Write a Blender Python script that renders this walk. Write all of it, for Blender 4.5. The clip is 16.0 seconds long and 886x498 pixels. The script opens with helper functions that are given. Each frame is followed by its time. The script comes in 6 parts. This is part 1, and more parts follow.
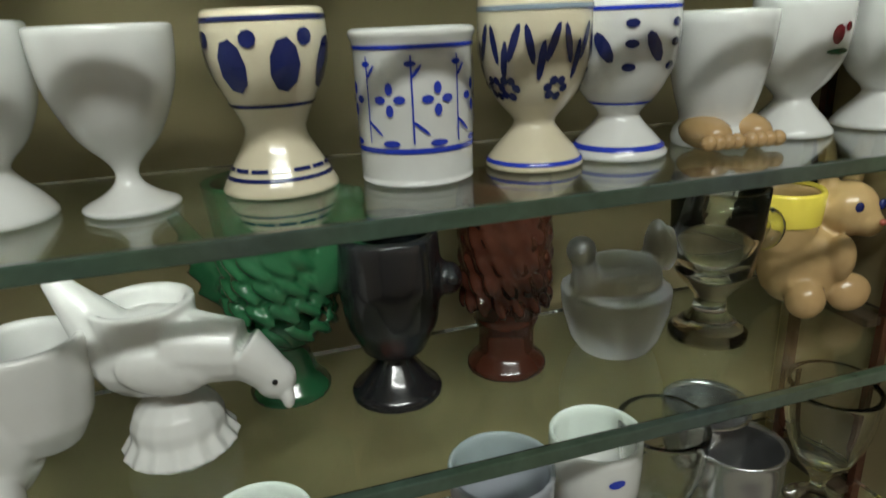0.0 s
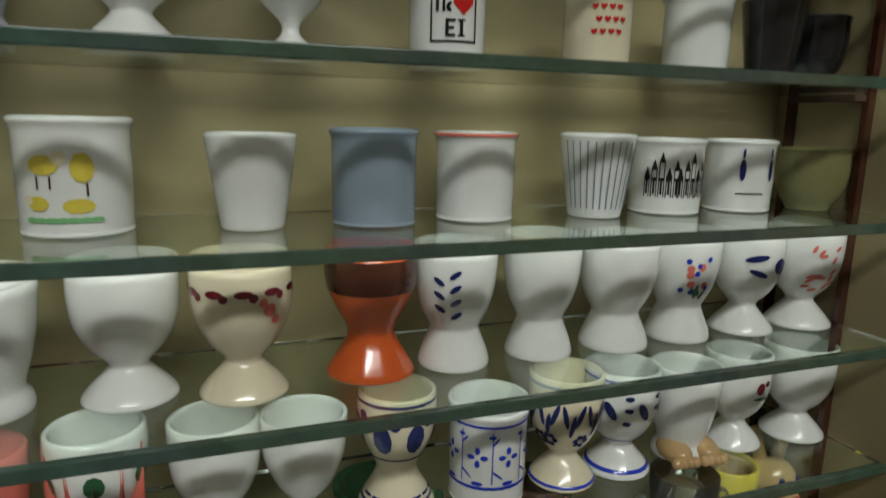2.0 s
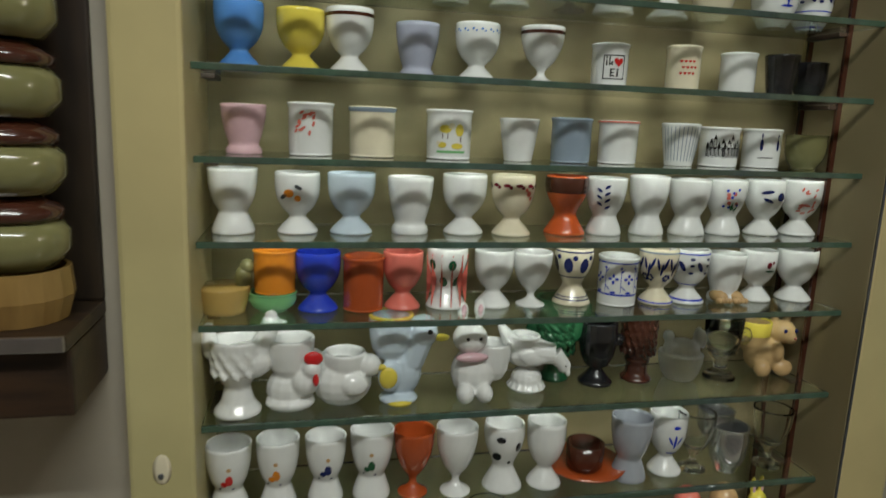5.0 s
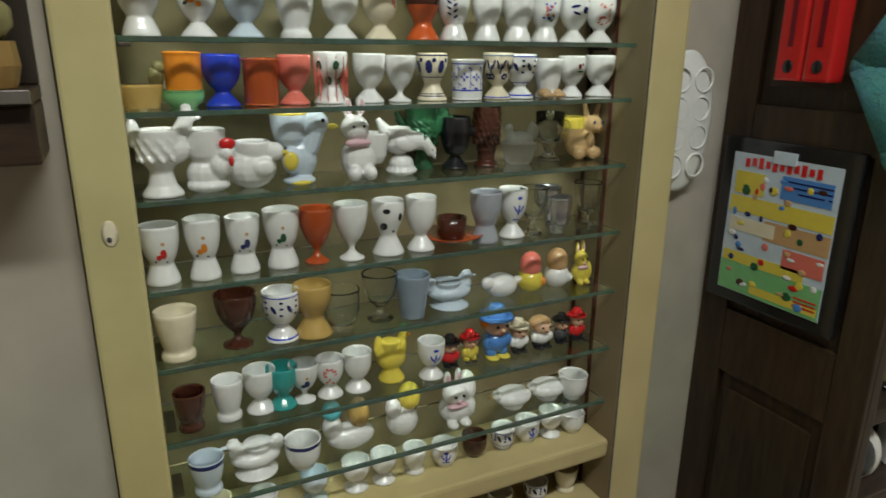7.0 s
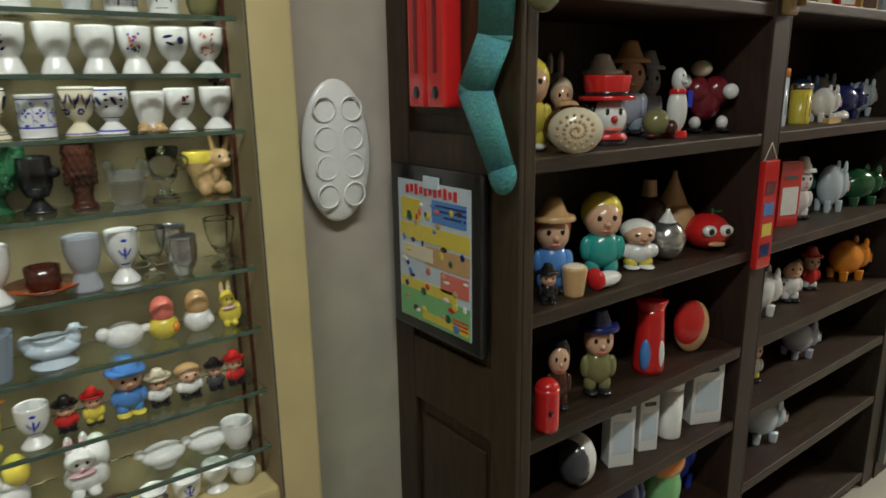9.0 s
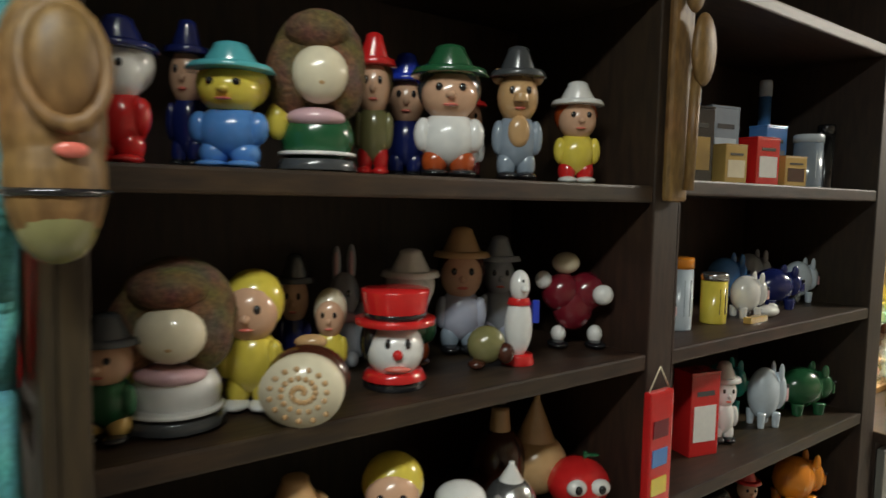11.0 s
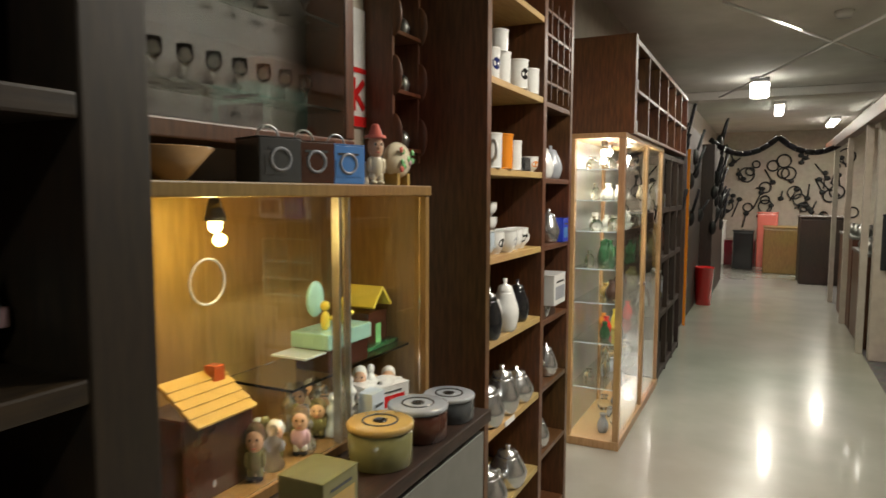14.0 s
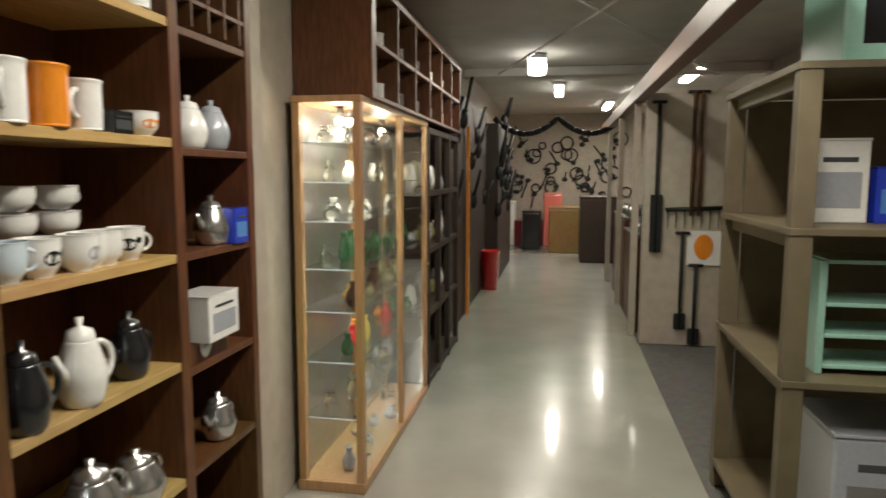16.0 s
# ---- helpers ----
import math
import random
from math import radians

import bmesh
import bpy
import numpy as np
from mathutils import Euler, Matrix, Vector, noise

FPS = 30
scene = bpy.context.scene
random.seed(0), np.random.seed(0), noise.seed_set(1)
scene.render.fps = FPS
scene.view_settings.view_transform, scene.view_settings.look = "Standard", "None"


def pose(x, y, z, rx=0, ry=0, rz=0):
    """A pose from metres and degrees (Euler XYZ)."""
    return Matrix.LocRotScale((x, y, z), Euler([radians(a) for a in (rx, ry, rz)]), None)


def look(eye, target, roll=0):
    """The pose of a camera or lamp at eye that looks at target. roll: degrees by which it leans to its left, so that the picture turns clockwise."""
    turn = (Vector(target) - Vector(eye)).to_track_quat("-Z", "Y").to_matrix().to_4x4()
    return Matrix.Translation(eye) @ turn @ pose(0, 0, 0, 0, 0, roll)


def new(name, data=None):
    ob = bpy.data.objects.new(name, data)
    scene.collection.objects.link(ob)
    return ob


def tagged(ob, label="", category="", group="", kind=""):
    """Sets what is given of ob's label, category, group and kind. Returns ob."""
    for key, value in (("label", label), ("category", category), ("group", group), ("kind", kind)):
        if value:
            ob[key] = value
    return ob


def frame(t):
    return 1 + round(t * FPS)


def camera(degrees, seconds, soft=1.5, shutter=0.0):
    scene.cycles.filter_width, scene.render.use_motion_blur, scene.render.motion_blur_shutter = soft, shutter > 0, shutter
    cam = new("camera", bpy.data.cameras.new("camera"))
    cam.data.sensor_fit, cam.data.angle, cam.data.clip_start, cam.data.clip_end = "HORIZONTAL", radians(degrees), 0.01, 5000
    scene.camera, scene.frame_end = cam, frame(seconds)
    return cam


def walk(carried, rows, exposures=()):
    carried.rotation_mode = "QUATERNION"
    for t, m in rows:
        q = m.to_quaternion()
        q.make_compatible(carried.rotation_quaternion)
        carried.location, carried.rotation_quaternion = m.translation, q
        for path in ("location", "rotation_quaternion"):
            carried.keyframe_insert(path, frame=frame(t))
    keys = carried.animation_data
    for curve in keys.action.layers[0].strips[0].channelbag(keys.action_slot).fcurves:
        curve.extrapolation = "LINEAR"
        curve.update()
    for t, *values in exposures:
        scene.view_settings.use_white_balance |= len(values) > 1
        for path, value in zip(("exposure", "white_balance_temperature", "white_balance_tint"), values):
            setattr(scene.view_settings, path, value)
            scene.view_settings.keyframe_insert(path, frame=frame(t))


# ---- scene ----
cam = camera(67.3, 16.0, shutter=0.3)
PATH = [
    (0, (0.421, -0.241, 1.432), (0.972, 1.566, 0.777), -2.4),
    (0.5, (0.405, -0.251, 1.463), (0.987, 1.567, 0.867), -1.2),
    (1, (0.384, -0.27, 1.497), (1.009, 1.56, 0.986), -0.0),
    (1.5, (0.365, -0.288, 1.535), (1.018, 1.546, 1.081), 1.0),
    (2, (0.344, -0.307, 1.574), (1.035, 1.53, 1.187), 1.3),
    (2.5, (0.325, -0.33, 1.605), (1.044, 1.51, 1.293), 1.7),
    (3, (0.294, -0.37, 1.632), (1.011, 1.475, 1.348), 2.2),
    (3.5, (0.293, -0.448, 1.637), (0.918, 1.44, 1.431), 2.4),
    (4, (0.293, -0.542, 1.607), (0.755, 1.393, 1.401), 2.9),
    (4.5, (0.251, -0.595, 1.563), (0.642, 1.351, 1.317), 2.1),
    (4.7, (0.209, -0.614, 1.564), (0.605, 1.324, 1.265), 2.2),
    (6.8, (0.048, -0.792, 1.444), (0.858, 0.95, 0.886), 0.9),
    (7, (0.059, -0.81, 1.444), (0.9, 0.909, 0.864), 0.6),
    (7.5, (0.072, -0.837, 1.432), (1.055, 0.799, 0.836), 0.2),
    (8, (0.145, -0.879, 1.431), (1.21, 0.725, 0.89), -0.8),
    (8.5, (0.259, -0.939, 1.429), (1.39, 0.625, 0.904), -1.3),
    (8.7, (0.311, -0.961, 1.429), (1.46, 0.593, 0.914), -1.2),
    (10.8, (0.86, -0.847, 1.567), (2.072, 0.734, 1.394), 1.0),
    (11, (0.951, -0.828, 1.57), (2.172, 0.748, 1.415), 1.2),
    (11.5, (1.156, -0.802, 1.556), (2.405, 0.754, 1.419), 1.7),
    (12, (1.385, -0.744, 1.544), (2.809, 0.646, 1.34), 3.5),
    (12.5, (1.613, -0.676, 1.535), (3.219, 0.505, 1.374), 1.8),
    (13, (1.927, -0.712, 1.512), (3.616, 0.342, 1.329), 0.7),
    (13.5, (2.161, -0.778, 1.522), (3.893, 0.207, 1.345), 0.3),
    (14, (2.389, -0.799, 1.509), (4.181, 0.073, 1.339), 0.2),
    (14.5, (2.622, -0.774, 1.525), (4.459, -0.003, 1.356), 0.4),
    (15, (2.851, -0.781, 1.499), (4.727, -0.116, 1.306), 0.4),
    (15.5, (3.136, -0.876, 1.512), (5.037, -0.297, 1.289), 0.4),
    (16, (3.358, -0.942, 1.499), (5.316, -0.6, 1.277), 0.1),
]
walk(cam, [(t, look(eye, target, roll)) for t, eye, target, roll in PATH], [(0, 0.3), (1, 0.1), (3.5, -0.1), (4.5, 0.05), (7, 0.5), (8.5, 0.55), (11, 0.85), (12.5, 0.75), (14, 0.0), (16, -0.15)])

# ---- light ----
world = bpy.data.worlds.new("world")
world.use_nodes = True
world.node_tree.nodes["Background"].inputs[0].default_value = (0.02, 0.02, 0.02, 1)
scene.world = world


def tube_lamp(x, y, z, watts, length=1.2, turn=0.0, colour=(1.0, 0.93, 0.8)):
    data = bpy.data.lights.new("tube_light", "AREA")
    data.shape, data.size, data.size_y, data.energy, data.color = "RECTANGLE", length, 0.14, watts, colour
    ob = new("tube_light", data)
    ob.matrix_world = pose(x, y, z, 0, 0, turn)
    return ob


tube_lamp(0.3, -1.15, 2.6, 19, 1.2, 0.0, (0.95, 1.0, 0.94))
tube_lamp(4.7, -1.3, 2.66, 66, 1.2)
tube_lamp(8.0, -0.9, 2.7, 38, 1.2)
tube_lamp(11.1, -0.66, 2.62, 26, 0.4)
tube_lamp(14.0, -0.9, 2.6, 45, 1.2)
tube_lamp(16.5, -1.8, 2.6, 45, 1.2)


def bulb(x, y, z, watts, colour, r=0.02):
    data = bpy.data.lights.new("bulb_light", "POINT")
    data.energy, data.color, data.shadow_soft_size = watts, colour, r
    new("bulb_light", data).location = (x, y, z)


bulb(3.26, 0.06, 1.425, 2.4, (1.0, 0.7, 0.2), 0.012)
bulb(6.45, 0.1, 1.7, 8.0, (1.0, 0.9, 0.7))
bulb(7.2, 0.1, 1.7, 7.0, (1.0, 0.9, 0.7))

# ---- materials ----
def material(name, colour, rough=0.5, metal=0.0, vary=0.15, scale=30.0, bump=0.0, stretch=(1, 1, 1), coat=0.0, second=None, spread=(0.35, 0.65)):
    m = bpy.data.materials.new(name)
    m.use_nodes = True
    nt = m.node_tree
    b = nt.nodes["Principled BSDF"]
    b.inputs["Roughness"].default_value, b.inputs["Metallic"].default_value = rough, metal
    b.inputs["Coat Weight"].default_value = coat
    b.inputs["Coat Roughness"].default_value = 0.06
    co = nt.nodes.new("ShaderNodeTexCoord")
    mp = nt.nodes.new("ShaderNodeMapping")
    mp.inputs["Scale"].default_value = stretch
    nt.links.new(co.outputs["Object"], mp.inputs["Vector"])
    n = nt.nodes.new("ShaderNodeTexNoise")
    n.inputs["Scale"].default_value, n.inputs["Detail"].default_value = scale, 6
    nt.links.new(mp.outputs[0], n.inputs["Vector"])
    r = nt.nodes.new("ShaderNodeValToRGB")
    dark = second or tuple(c * (1 - vary) for c in colour)
    r.color_ramp.elements[0].position, r.color_ramp.elements[1].position = spread
    r.color_ramp.elements[0].color, r.color_ramp.elements[1].color = (*dark, 1), (*colour, 1)
    nt.links.new(n.outputs["Fac"], r.inputs["Fac"])
    n2 = nt.nodes.new("ShaderNodeTexNoise")
    n2.inputs["Scale"].default_value = scale * 0.13
    nt.links.new(co.outputs["Object"], n2.inputs["Vector"])
    mix = nt.nodes.new("ShaderNodeMix")
    mix.data_type, mix.blend_type = "RGBA", "MULTIPLY"
    mix.inputs["Factor"].default_value = min(1, vary * 2.0)
    nt.links.new(r.outputs[0], mix.inputs["A"])
    nt.links.new(n2.outputs["Color"], mix.inputs["B"])
    nt.links.new((mix if vary > 0.1 else r).outputs["Result" if vary > 0.1 else 0], b.inputs["Base Color"])
    if bump:
        bu = nt.nodes.new("ShaderNodeBump")
        bu.inputs["Strength"].default_value, bu.inputs["Distance"].default_value = bump, 0.003
        nt.links.new(n.outputs["Fac"], bu.inputs["Height"])
        nt.links.new(bu.outputs[0], b.inputs["Normal"])
    return m


def glass_material(name, colour, rough=0.0):
    m = bpy.data.materials.new(name)
    m.use_nodes = True
    b = m.node_tree.nodes["Principled BSDF"]
    b.inputs["Base Color"].default_value, b.inputs["Roughness"].default_value = (*colour, 1), rough
    b.inputs["Transmission Weight"].default_value, b.inputs["IOR"].default_value = 1.0, 1.45
    return m


def emitter(name, colour, strength):
    m = bpy.data.materials.new(name)
    m.use_nodes = True
    b = m.node_tree.nodes["Principled BSDF"]
    b.inputs["Emission Color"].default_value, b.inputs["Emission Strength"].default_value = (*colour, 1), strength
    return m


COLOURS = {
    "white": (0.78, 0.78, 0.76), "cream": (0.76, 0.68, 0.5), "grey": (0.36, 0.38, 0.42), "blue": (0.02, 0.05, 0.5), "skyblue": (0.08, 0.24, 0.6),
    "yellow": (0.72, 0.58, 0.08), "pink": (0.66, 0.42, 0.46), "orange": (0.75, 0.25, 0.02), "rust": (0.4, 0.07, 0.015), "coral": (0.7, 0.17, 0.13),
    "slate": (0.25, 0.31, 0.38), "black": (0.012, 0.012, 0.014), "brown": (0.06, 0.018, 0.01), "green": (0.018, 0.1, 0.04), "lightgreen": (0.2, 0.5, 0.2),
    "navy": (0.012, 0.02, 0.12), "paleblue": (0.55, 0.64, 0.72), "teal": (0.03, 0.32, 0.3), "red": (0.6, 0.02, 0.02), "tan": (0.55, 0.34, 0.16),
    "skin": (0.66, 0.4, 0.26), "hair": (0.33, 0.21, 0.09), "maroon": (0.16, 0.01, 0.02), "silver": (0.6, 0.6, 0.6), "gold": (0.5, 0.33, 0.1), "olive": (0.2, 0.19, 0.08),
    "mint": (0.3, 0.52, 0.44), "lilac": (0.4, 0.42, 0.52), "turquoise": (0.1, 0.45, 0.5), "darkgrey": (0.06, 0.065, 0.07), "redorange": (0.6, 0.1, 0.02),
}
GLAZE = {k: material("glaze_" + k, c, 0.85 if k == "hair" else 0.2, 0.9 if k == "silver" else 0.0, 0.06 if k != "hair" else 0.5, 60 if k != "hair" else 160, 0.08 if k != "hair" else 1.0, coat=0.0 if k == "hair" else 0.5) for k, c in COLOURS.items()}
CLEAR = glass_material("clear_glass", (0.95, 0.97, 0.95))
BLUEGLASS = glass_material("blue_glass", (0.03, 0.04, 0.5))
PANE = glass_material("shelf_glass", (0.86, 0.95, 0.9))
GLAZE["glass"], GLAZE["blueglass"] = CLEAR, BLUEGLASS
CLOGWOOD = material("worn_clog_wood", (0.36, 0.19, 0.07), 0.5, vary=0.3, scale=30, bump=0.2, stretch=(4, 4, 1), second=(0.2, 0.1, 0.035))
GLAZE["frosted"] = glass_material("frosted_glass", (0.72, 0.74, 0.76), 0.35)
GLAZE["apricot"] = material("apricot_glaze", (0.62, 0.4, 0.19), 0.22, vary=0.14, scale=40, coat=0.5)
EDGE = material("green_glass_edge", (0.1, 0.16, 0.13), 0.15, vary=0.3, scale=90, coat=0.6)
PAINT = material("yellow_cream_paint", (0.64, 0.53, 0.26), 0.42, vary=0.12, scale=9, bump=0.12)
# Back panel colour, also used as painted shade on the cabinet's inner side.
BACK = material("olive_cream_panel_shaded_side", (0.35, 0.285, 0.15), 0.6, vary=0.18, scale=6, bump=0.1)
# Cream of the open shelf unit, set much darker than PAINT.
UNITPAINT = material("darkened_cream_paint", (0.17, 0.138, 0.078), 0.55, vary=0.2, scale=8, bump=0.1)
WALL = material("warm_grey_plaster", (0.5, 0.44, 0.36), 0.8, vary=0.12, scale=12, bump=0.2)
CEIL = material("ceiling_plaster", (0.78, 0.76, 0.7), 0.85, vary=0.12, scale=3, bump=0.15)
FLOOR = material("polished_floor", (0.42, 0.43, 0.37), 0.24, vary=0.14, scale=2.2, bump=0.01, coat=0.3)
CARPET = material("grey_carpet", (0.2, 0.19, 0.18), 0.95, vary=0.3, scale=150, bump=0.5)
DARKWOOD = material("dark_stained_wood", (0.062, 0.033, 0.016), 0.5, vary=0.35, scale=14, bump=0.15, stretch=(1, 6, 6), second=(0.026, 0.014, 0.008))
DARKUP = material("dark_stained_upright", (0.05, 0.026, 0.013), 0.55, vary=0.35, scale=14, bump=0.15, stretch=(6, 6, 1), second=(0.026, 0.014, 0.008))
DOORWOOD = material("brown_door_wood", (0.075, 0.037, 0.017), 0.5, vary=0.35, scale=16, bump=0.2, stretch=(6, 6, 0.8), second=(0.036, 0.018, 0.009))
MIDWOOD = material("reddish_brown_wood", (0.19, 0.075, 0.03), 0.4, vary=0.3, scale=14, bump=0.12, stretch=(6, 6, 0.8), second=(0.1, 0.038, 0.016))
OAK = material("honey_oak_veneer", (0.36, 0.21, 0.065), 0.42, vary=0.25, scale=14, bump=0.08, stretch=(6, 6, 0.8), second=(0.26, 0.145, 0.042))
BEECH = material("pale_beech_wood", (0.56, 0.34, 0.16), 0.4, vary=0.2, scale=12, bump=0.06, stretch=(6, 6, 0.7), second=(0.45, 0.26, 0.11))
PINE = material("yellow_pine_board", (0.6, 0.4, 0.16), 0.5, vary=0.2, scale=12, bump=0.08, stretch=(0.8, 6, 6), second=(0.48, 0.3, 0.11))
METAL = material("brushed_metal", (0.6, 0.6, 0.6), 0.3, 0.95, vary=0.15, scale=40)
IRON = material("dark_iron", (0.04, 0.04, 0.042), 0.55, 0.6, vary=0.3, scale=40, bump=0.3)
PAPER = material("white_paper", (0.74, 0.73, 0.7), 0.7, vary=0.05)
GREYPANEL = material("pale_grey_laminate", (0.17, 0.17, 0.155), 0.45, vary=0.1, scale=20)
LAMPGLOW = emitter("lamp_glow", (1.0, 0.95, 0.85), 15.0)
WARMGLOW = emitter("warm_bulb_glow", (1.0, 0.75, 0.35), 40.0)

# ---- builders ----
def mesh_of(name, bm, mats):
    me = bpy.data.meshes.new(name)
    bm.normal_update()
    bm.to_mesh(me)
    bm.free()
    for m in (mats if isinstance(mats, (list, tuple)) else [mats]):
        me.materials.append(m)
    return me


# Where a run of things stands: x is measured from the first number, starts at the second and is stretched by the third; then depth and size.
PLACE = [0.0, 0.0, 1.0, 0.0, 1.0]


def placed(ob, loc):
    ob.location = (PLACE[1] + PLACE[2] * (loc[0] - PLACE[0]), loc[1] + PLACE[3], loc[2])
    ob.scale = (PLACE[4],) * 3
    return ob


def part(name, bm, mat, parent, label=""):
    ob = new(name, mesh_of(name, bm, mat))
    ob.parent = parent
    return tagged(ob, label)


def thing(name, label, category, loc=(0, 0, 0), group="", kind=""):
    ob = new(name)
    ob.empty_display_size = 0.05
    placed(ob, loc)
    return tagged(ob, label, category, group, kind)


def solid(name, bm, mat, label, category, loc=(0, 0, 0), group="", kind=""):
    ob = placed(new(name, mesh_of(name, bm, mat)), loc)
    return tagged(ob, label, category, group, kind)


def box(lo, hi, bevel=0.0, bm=None, mi=0, turn=None):
    own = bmesh.new()
    bmesh.ops.create_cube(own, size=1)
    for v in own.verts:
        v.co = Vector([lo[i] + (v.co[i] + 0.5) * (hi[i] - lo[i]) for i in range(3)])
    if bevel:
        bmesh.ops.bevel(own, geom=list(own.edges), offset=bevel, segments=2, affect="EDGES", profile=0.6)
    if turn:
        bmesh.ops.transform(own, matrix=turn, verts=own.verts)
    return add(own, bm, mi)


def add(own, bm, mi=0, smooth=False):
    """Append one bmesh to another, with a material slot."""
    for f in own.faces:
        f.material_index = mi
        f.smooth = smooth
    if bm is None:
        return own
    me = bpy.data.meshes.new("tmp")
    own.to_mesh(me)
    own.free()
    bm.from_mesh(me)
    bpy.data.meshes.remove(me)
    return bm


def ball(c, r, bm=None, mi=0, turn=None, seg=14):
    own = bmesh.new()
    bmesh.ops.create_uvsphere(own, u_segments=seg, v_segments=max(6, seg * 2 // 3), radius=1)
    m = Matrix.Translation(c) @ (turn or Matrix()) @ Matrix.Diagonal((*((r, r, r) if isinstance(r, float) else r), 1))
    bmesh.ops.transform(own, matrix=m, verts=own.verts)
    return add(own, bm, mi, True)


def lathe(profile, seg=28, bm=None, mi=0, c=(0, 0, 0), smooth=True):
    own = bmesh.new()
    rings = []
    for r, z in profile:
        if r < 1e-5:
            rings.append([own.verts.new((c[0], c[1], c[2] + z))])
        else:
            rings.append([own.verts.new((c[0] + r * math.cos(a), c[1] + r * math.sin(a), c[2] + z)) for a in [2 * math.pi * i / seg for i in range(seg)]])
    for a, b in zip(rings, rings[1:]):
        for i in range(seg):
            j = (i + 1) % seg
            if len(a) == 1 and len(b) > 1:
                own.faces.new((a[0], b[j], b[i]))
            elif len(b) == 1 and len(a) > 1:
                own.faces.new((a[i], a[j], b[0]))
            elif len(a) > 1:
                own.faces.new((a[i], a[j], b[j], b[i]))
    return add(own, bm, mi, smooth)


def rod(a, b, r, bm=None, mi=0, seg=8, r2=None):
    a, b = Vector(a), Vector(b)
    own = lathe([(0, 0), (r, 0), (r if r2 is None else r2, (b - a).length), (0, (b - a).length)], seg)
    m = Matrix.Translation(a) @ (b - a).to_track_quat("Z", "Y").to_matrix().to_4x4()
    bmesh.ops.transform(own, matrix=m, verts=own.verts)
    return add(own, bm, mi, True)


def ring(c, r, t, bm=None, mi=0, turn=None, n=16, k=6, span=360):
    own = bmesh.new()
    cols = []
    steps = n if span == 360 else n + 1
    for i in range(steps):
        a = radians(span) * i / n
        cols.append([own.verts.new(((r + t * math.cos(b)) * math.cos(a), (r + t * math.cos(b)) * math.sin(a), t * math.sin(b))) for b in [2 * math.pi * j / k for j in range(k)]])
    for i in range(n if span == 360 else n):
        p, q = cols[i], cols[(i + 1) % steps]
        for j in range(k):
            own.faces.new((p[j], q[j], q[(j + 1) % k], p[(j + 1) % k]))
    bmesh.ops.transform(own, matrix=Matrix.Translation(c) @ (turn or Matrix()), verts=own.verts)
    return add(own, bm, mi, True)


def smooth_line(pts, n=4):
    out = []
    for i in range(len(pts) - 1):
        p0, p1, p2, p3 = (Vector(pts[max(0, min(len(pts) - 1, i + d))]) for d in (-1, 0, 1, 2))
        for k in range(n):
            t = k / n
            out.append(0.5 * ((2 * p1) + (p2 - p0) * t + (2 * p0 - 5 * p1 + 4 * p2 - p3) * t * t + (3 * p1 - p0 - 3 * p2 + p3) * t ** 3))
    out.append(Vector(pts[-1]))
    return [(max(0.0, p[0]), p[1]) for p in out]


# ---- egg cups: outer outline from the base to the rim, in rim radii and heights ----
SHAPES = {
    "footed": [(0.86, 0.0), (0.9, 0.03), (0.72, 0.12), (0.42, 0.24), (0.4, 0.3), (0.7, 0.42), (0.93, 0.6), (1.0, 0.8), (1.0, 1.0)],
    "double": [(0.86, 0.0), (0.88, 0.04), (0.8, 0.14), (0.62, 0.3), (0.62, 0.36), (0.82, 0.5), (0.96, 0.7), (1.0, 0.86), (1.02, 1.0)],
    "hourglass": [(0.95, 0.0), (0.98, 0.03), (0.74, 0.18), (0.52, 0.33), (0.6, 0.44), (0.9, 0.66), (1.0, 0.85), (0.97, 1.0)],
    "cylinder": [(0.9, 0.0), (0.95, 0.02), (0.95, 0.06), (0.97, 0.5), (0.97, 0.88), (1.03, 0.97), (1.02, 1.0)],
    "bucket": [(0.66, 0.0), (0.7, 0.02), (0.74, 0.14), (0.86, 0.5), (0.96, 0.85), (1.0, 1.0)],
    "squat": [(0.6, 0.0), (0.62, 0.04), (0.68, 0.1), (0.9, 0.3), (1.0, 0.6), (1.0, 0.92), (1.04, 1.0)],
    "goblet": [(0.7, 0.0), (0.72, 0.03), (0.45, 0.08), (0.2, 0.16), (0.22, 0.26), (0.6, 0.42), (0.88, 0.65), (0.98, 0.85), (1.0, 1.0)],
    "waist": [(0.78, 0.0), (0.8, 0.05), (0.76, 0.12), (0.66, 0.2), (0.8, 0.4), (0.94, 0.7), (1.0, 1.0)],
}
CUPS = {}


def cup_mesh(shape, r, h, seg=26):
    key = (shape, round(r, 4), round(h, 4))
    if key not in CUPS:
        line = [(a * r, b * h) for a, b in smooth_line(SHAPES[shape], 3)]
        wall = 0.0022
        top = line[-1]
        floor_z = h * 0.38 if shape in ("footed", "goblet", "double", "hourglass") else h * 0.12
        inner = [(max(0.001, a - wall), b) for a, b in line if b > floor_z and b < h * 0.97][::-1]
        CUPS[key] = line, [(0, 0.002)] + line + [(top[0] - wall * 0.5, h + 0.0008), (top[0] - wall, h - 0.0003)] + inner + [(0, floor_z)]
    return CUPS[key]


def radius_at(line, z):
    for (a, p), (b, q) in zip(line, line[1:]):
        if p <= z <= q and q > p:
            return a + (b - a) * (z - p) / (q - p)
    return line[-1][0]


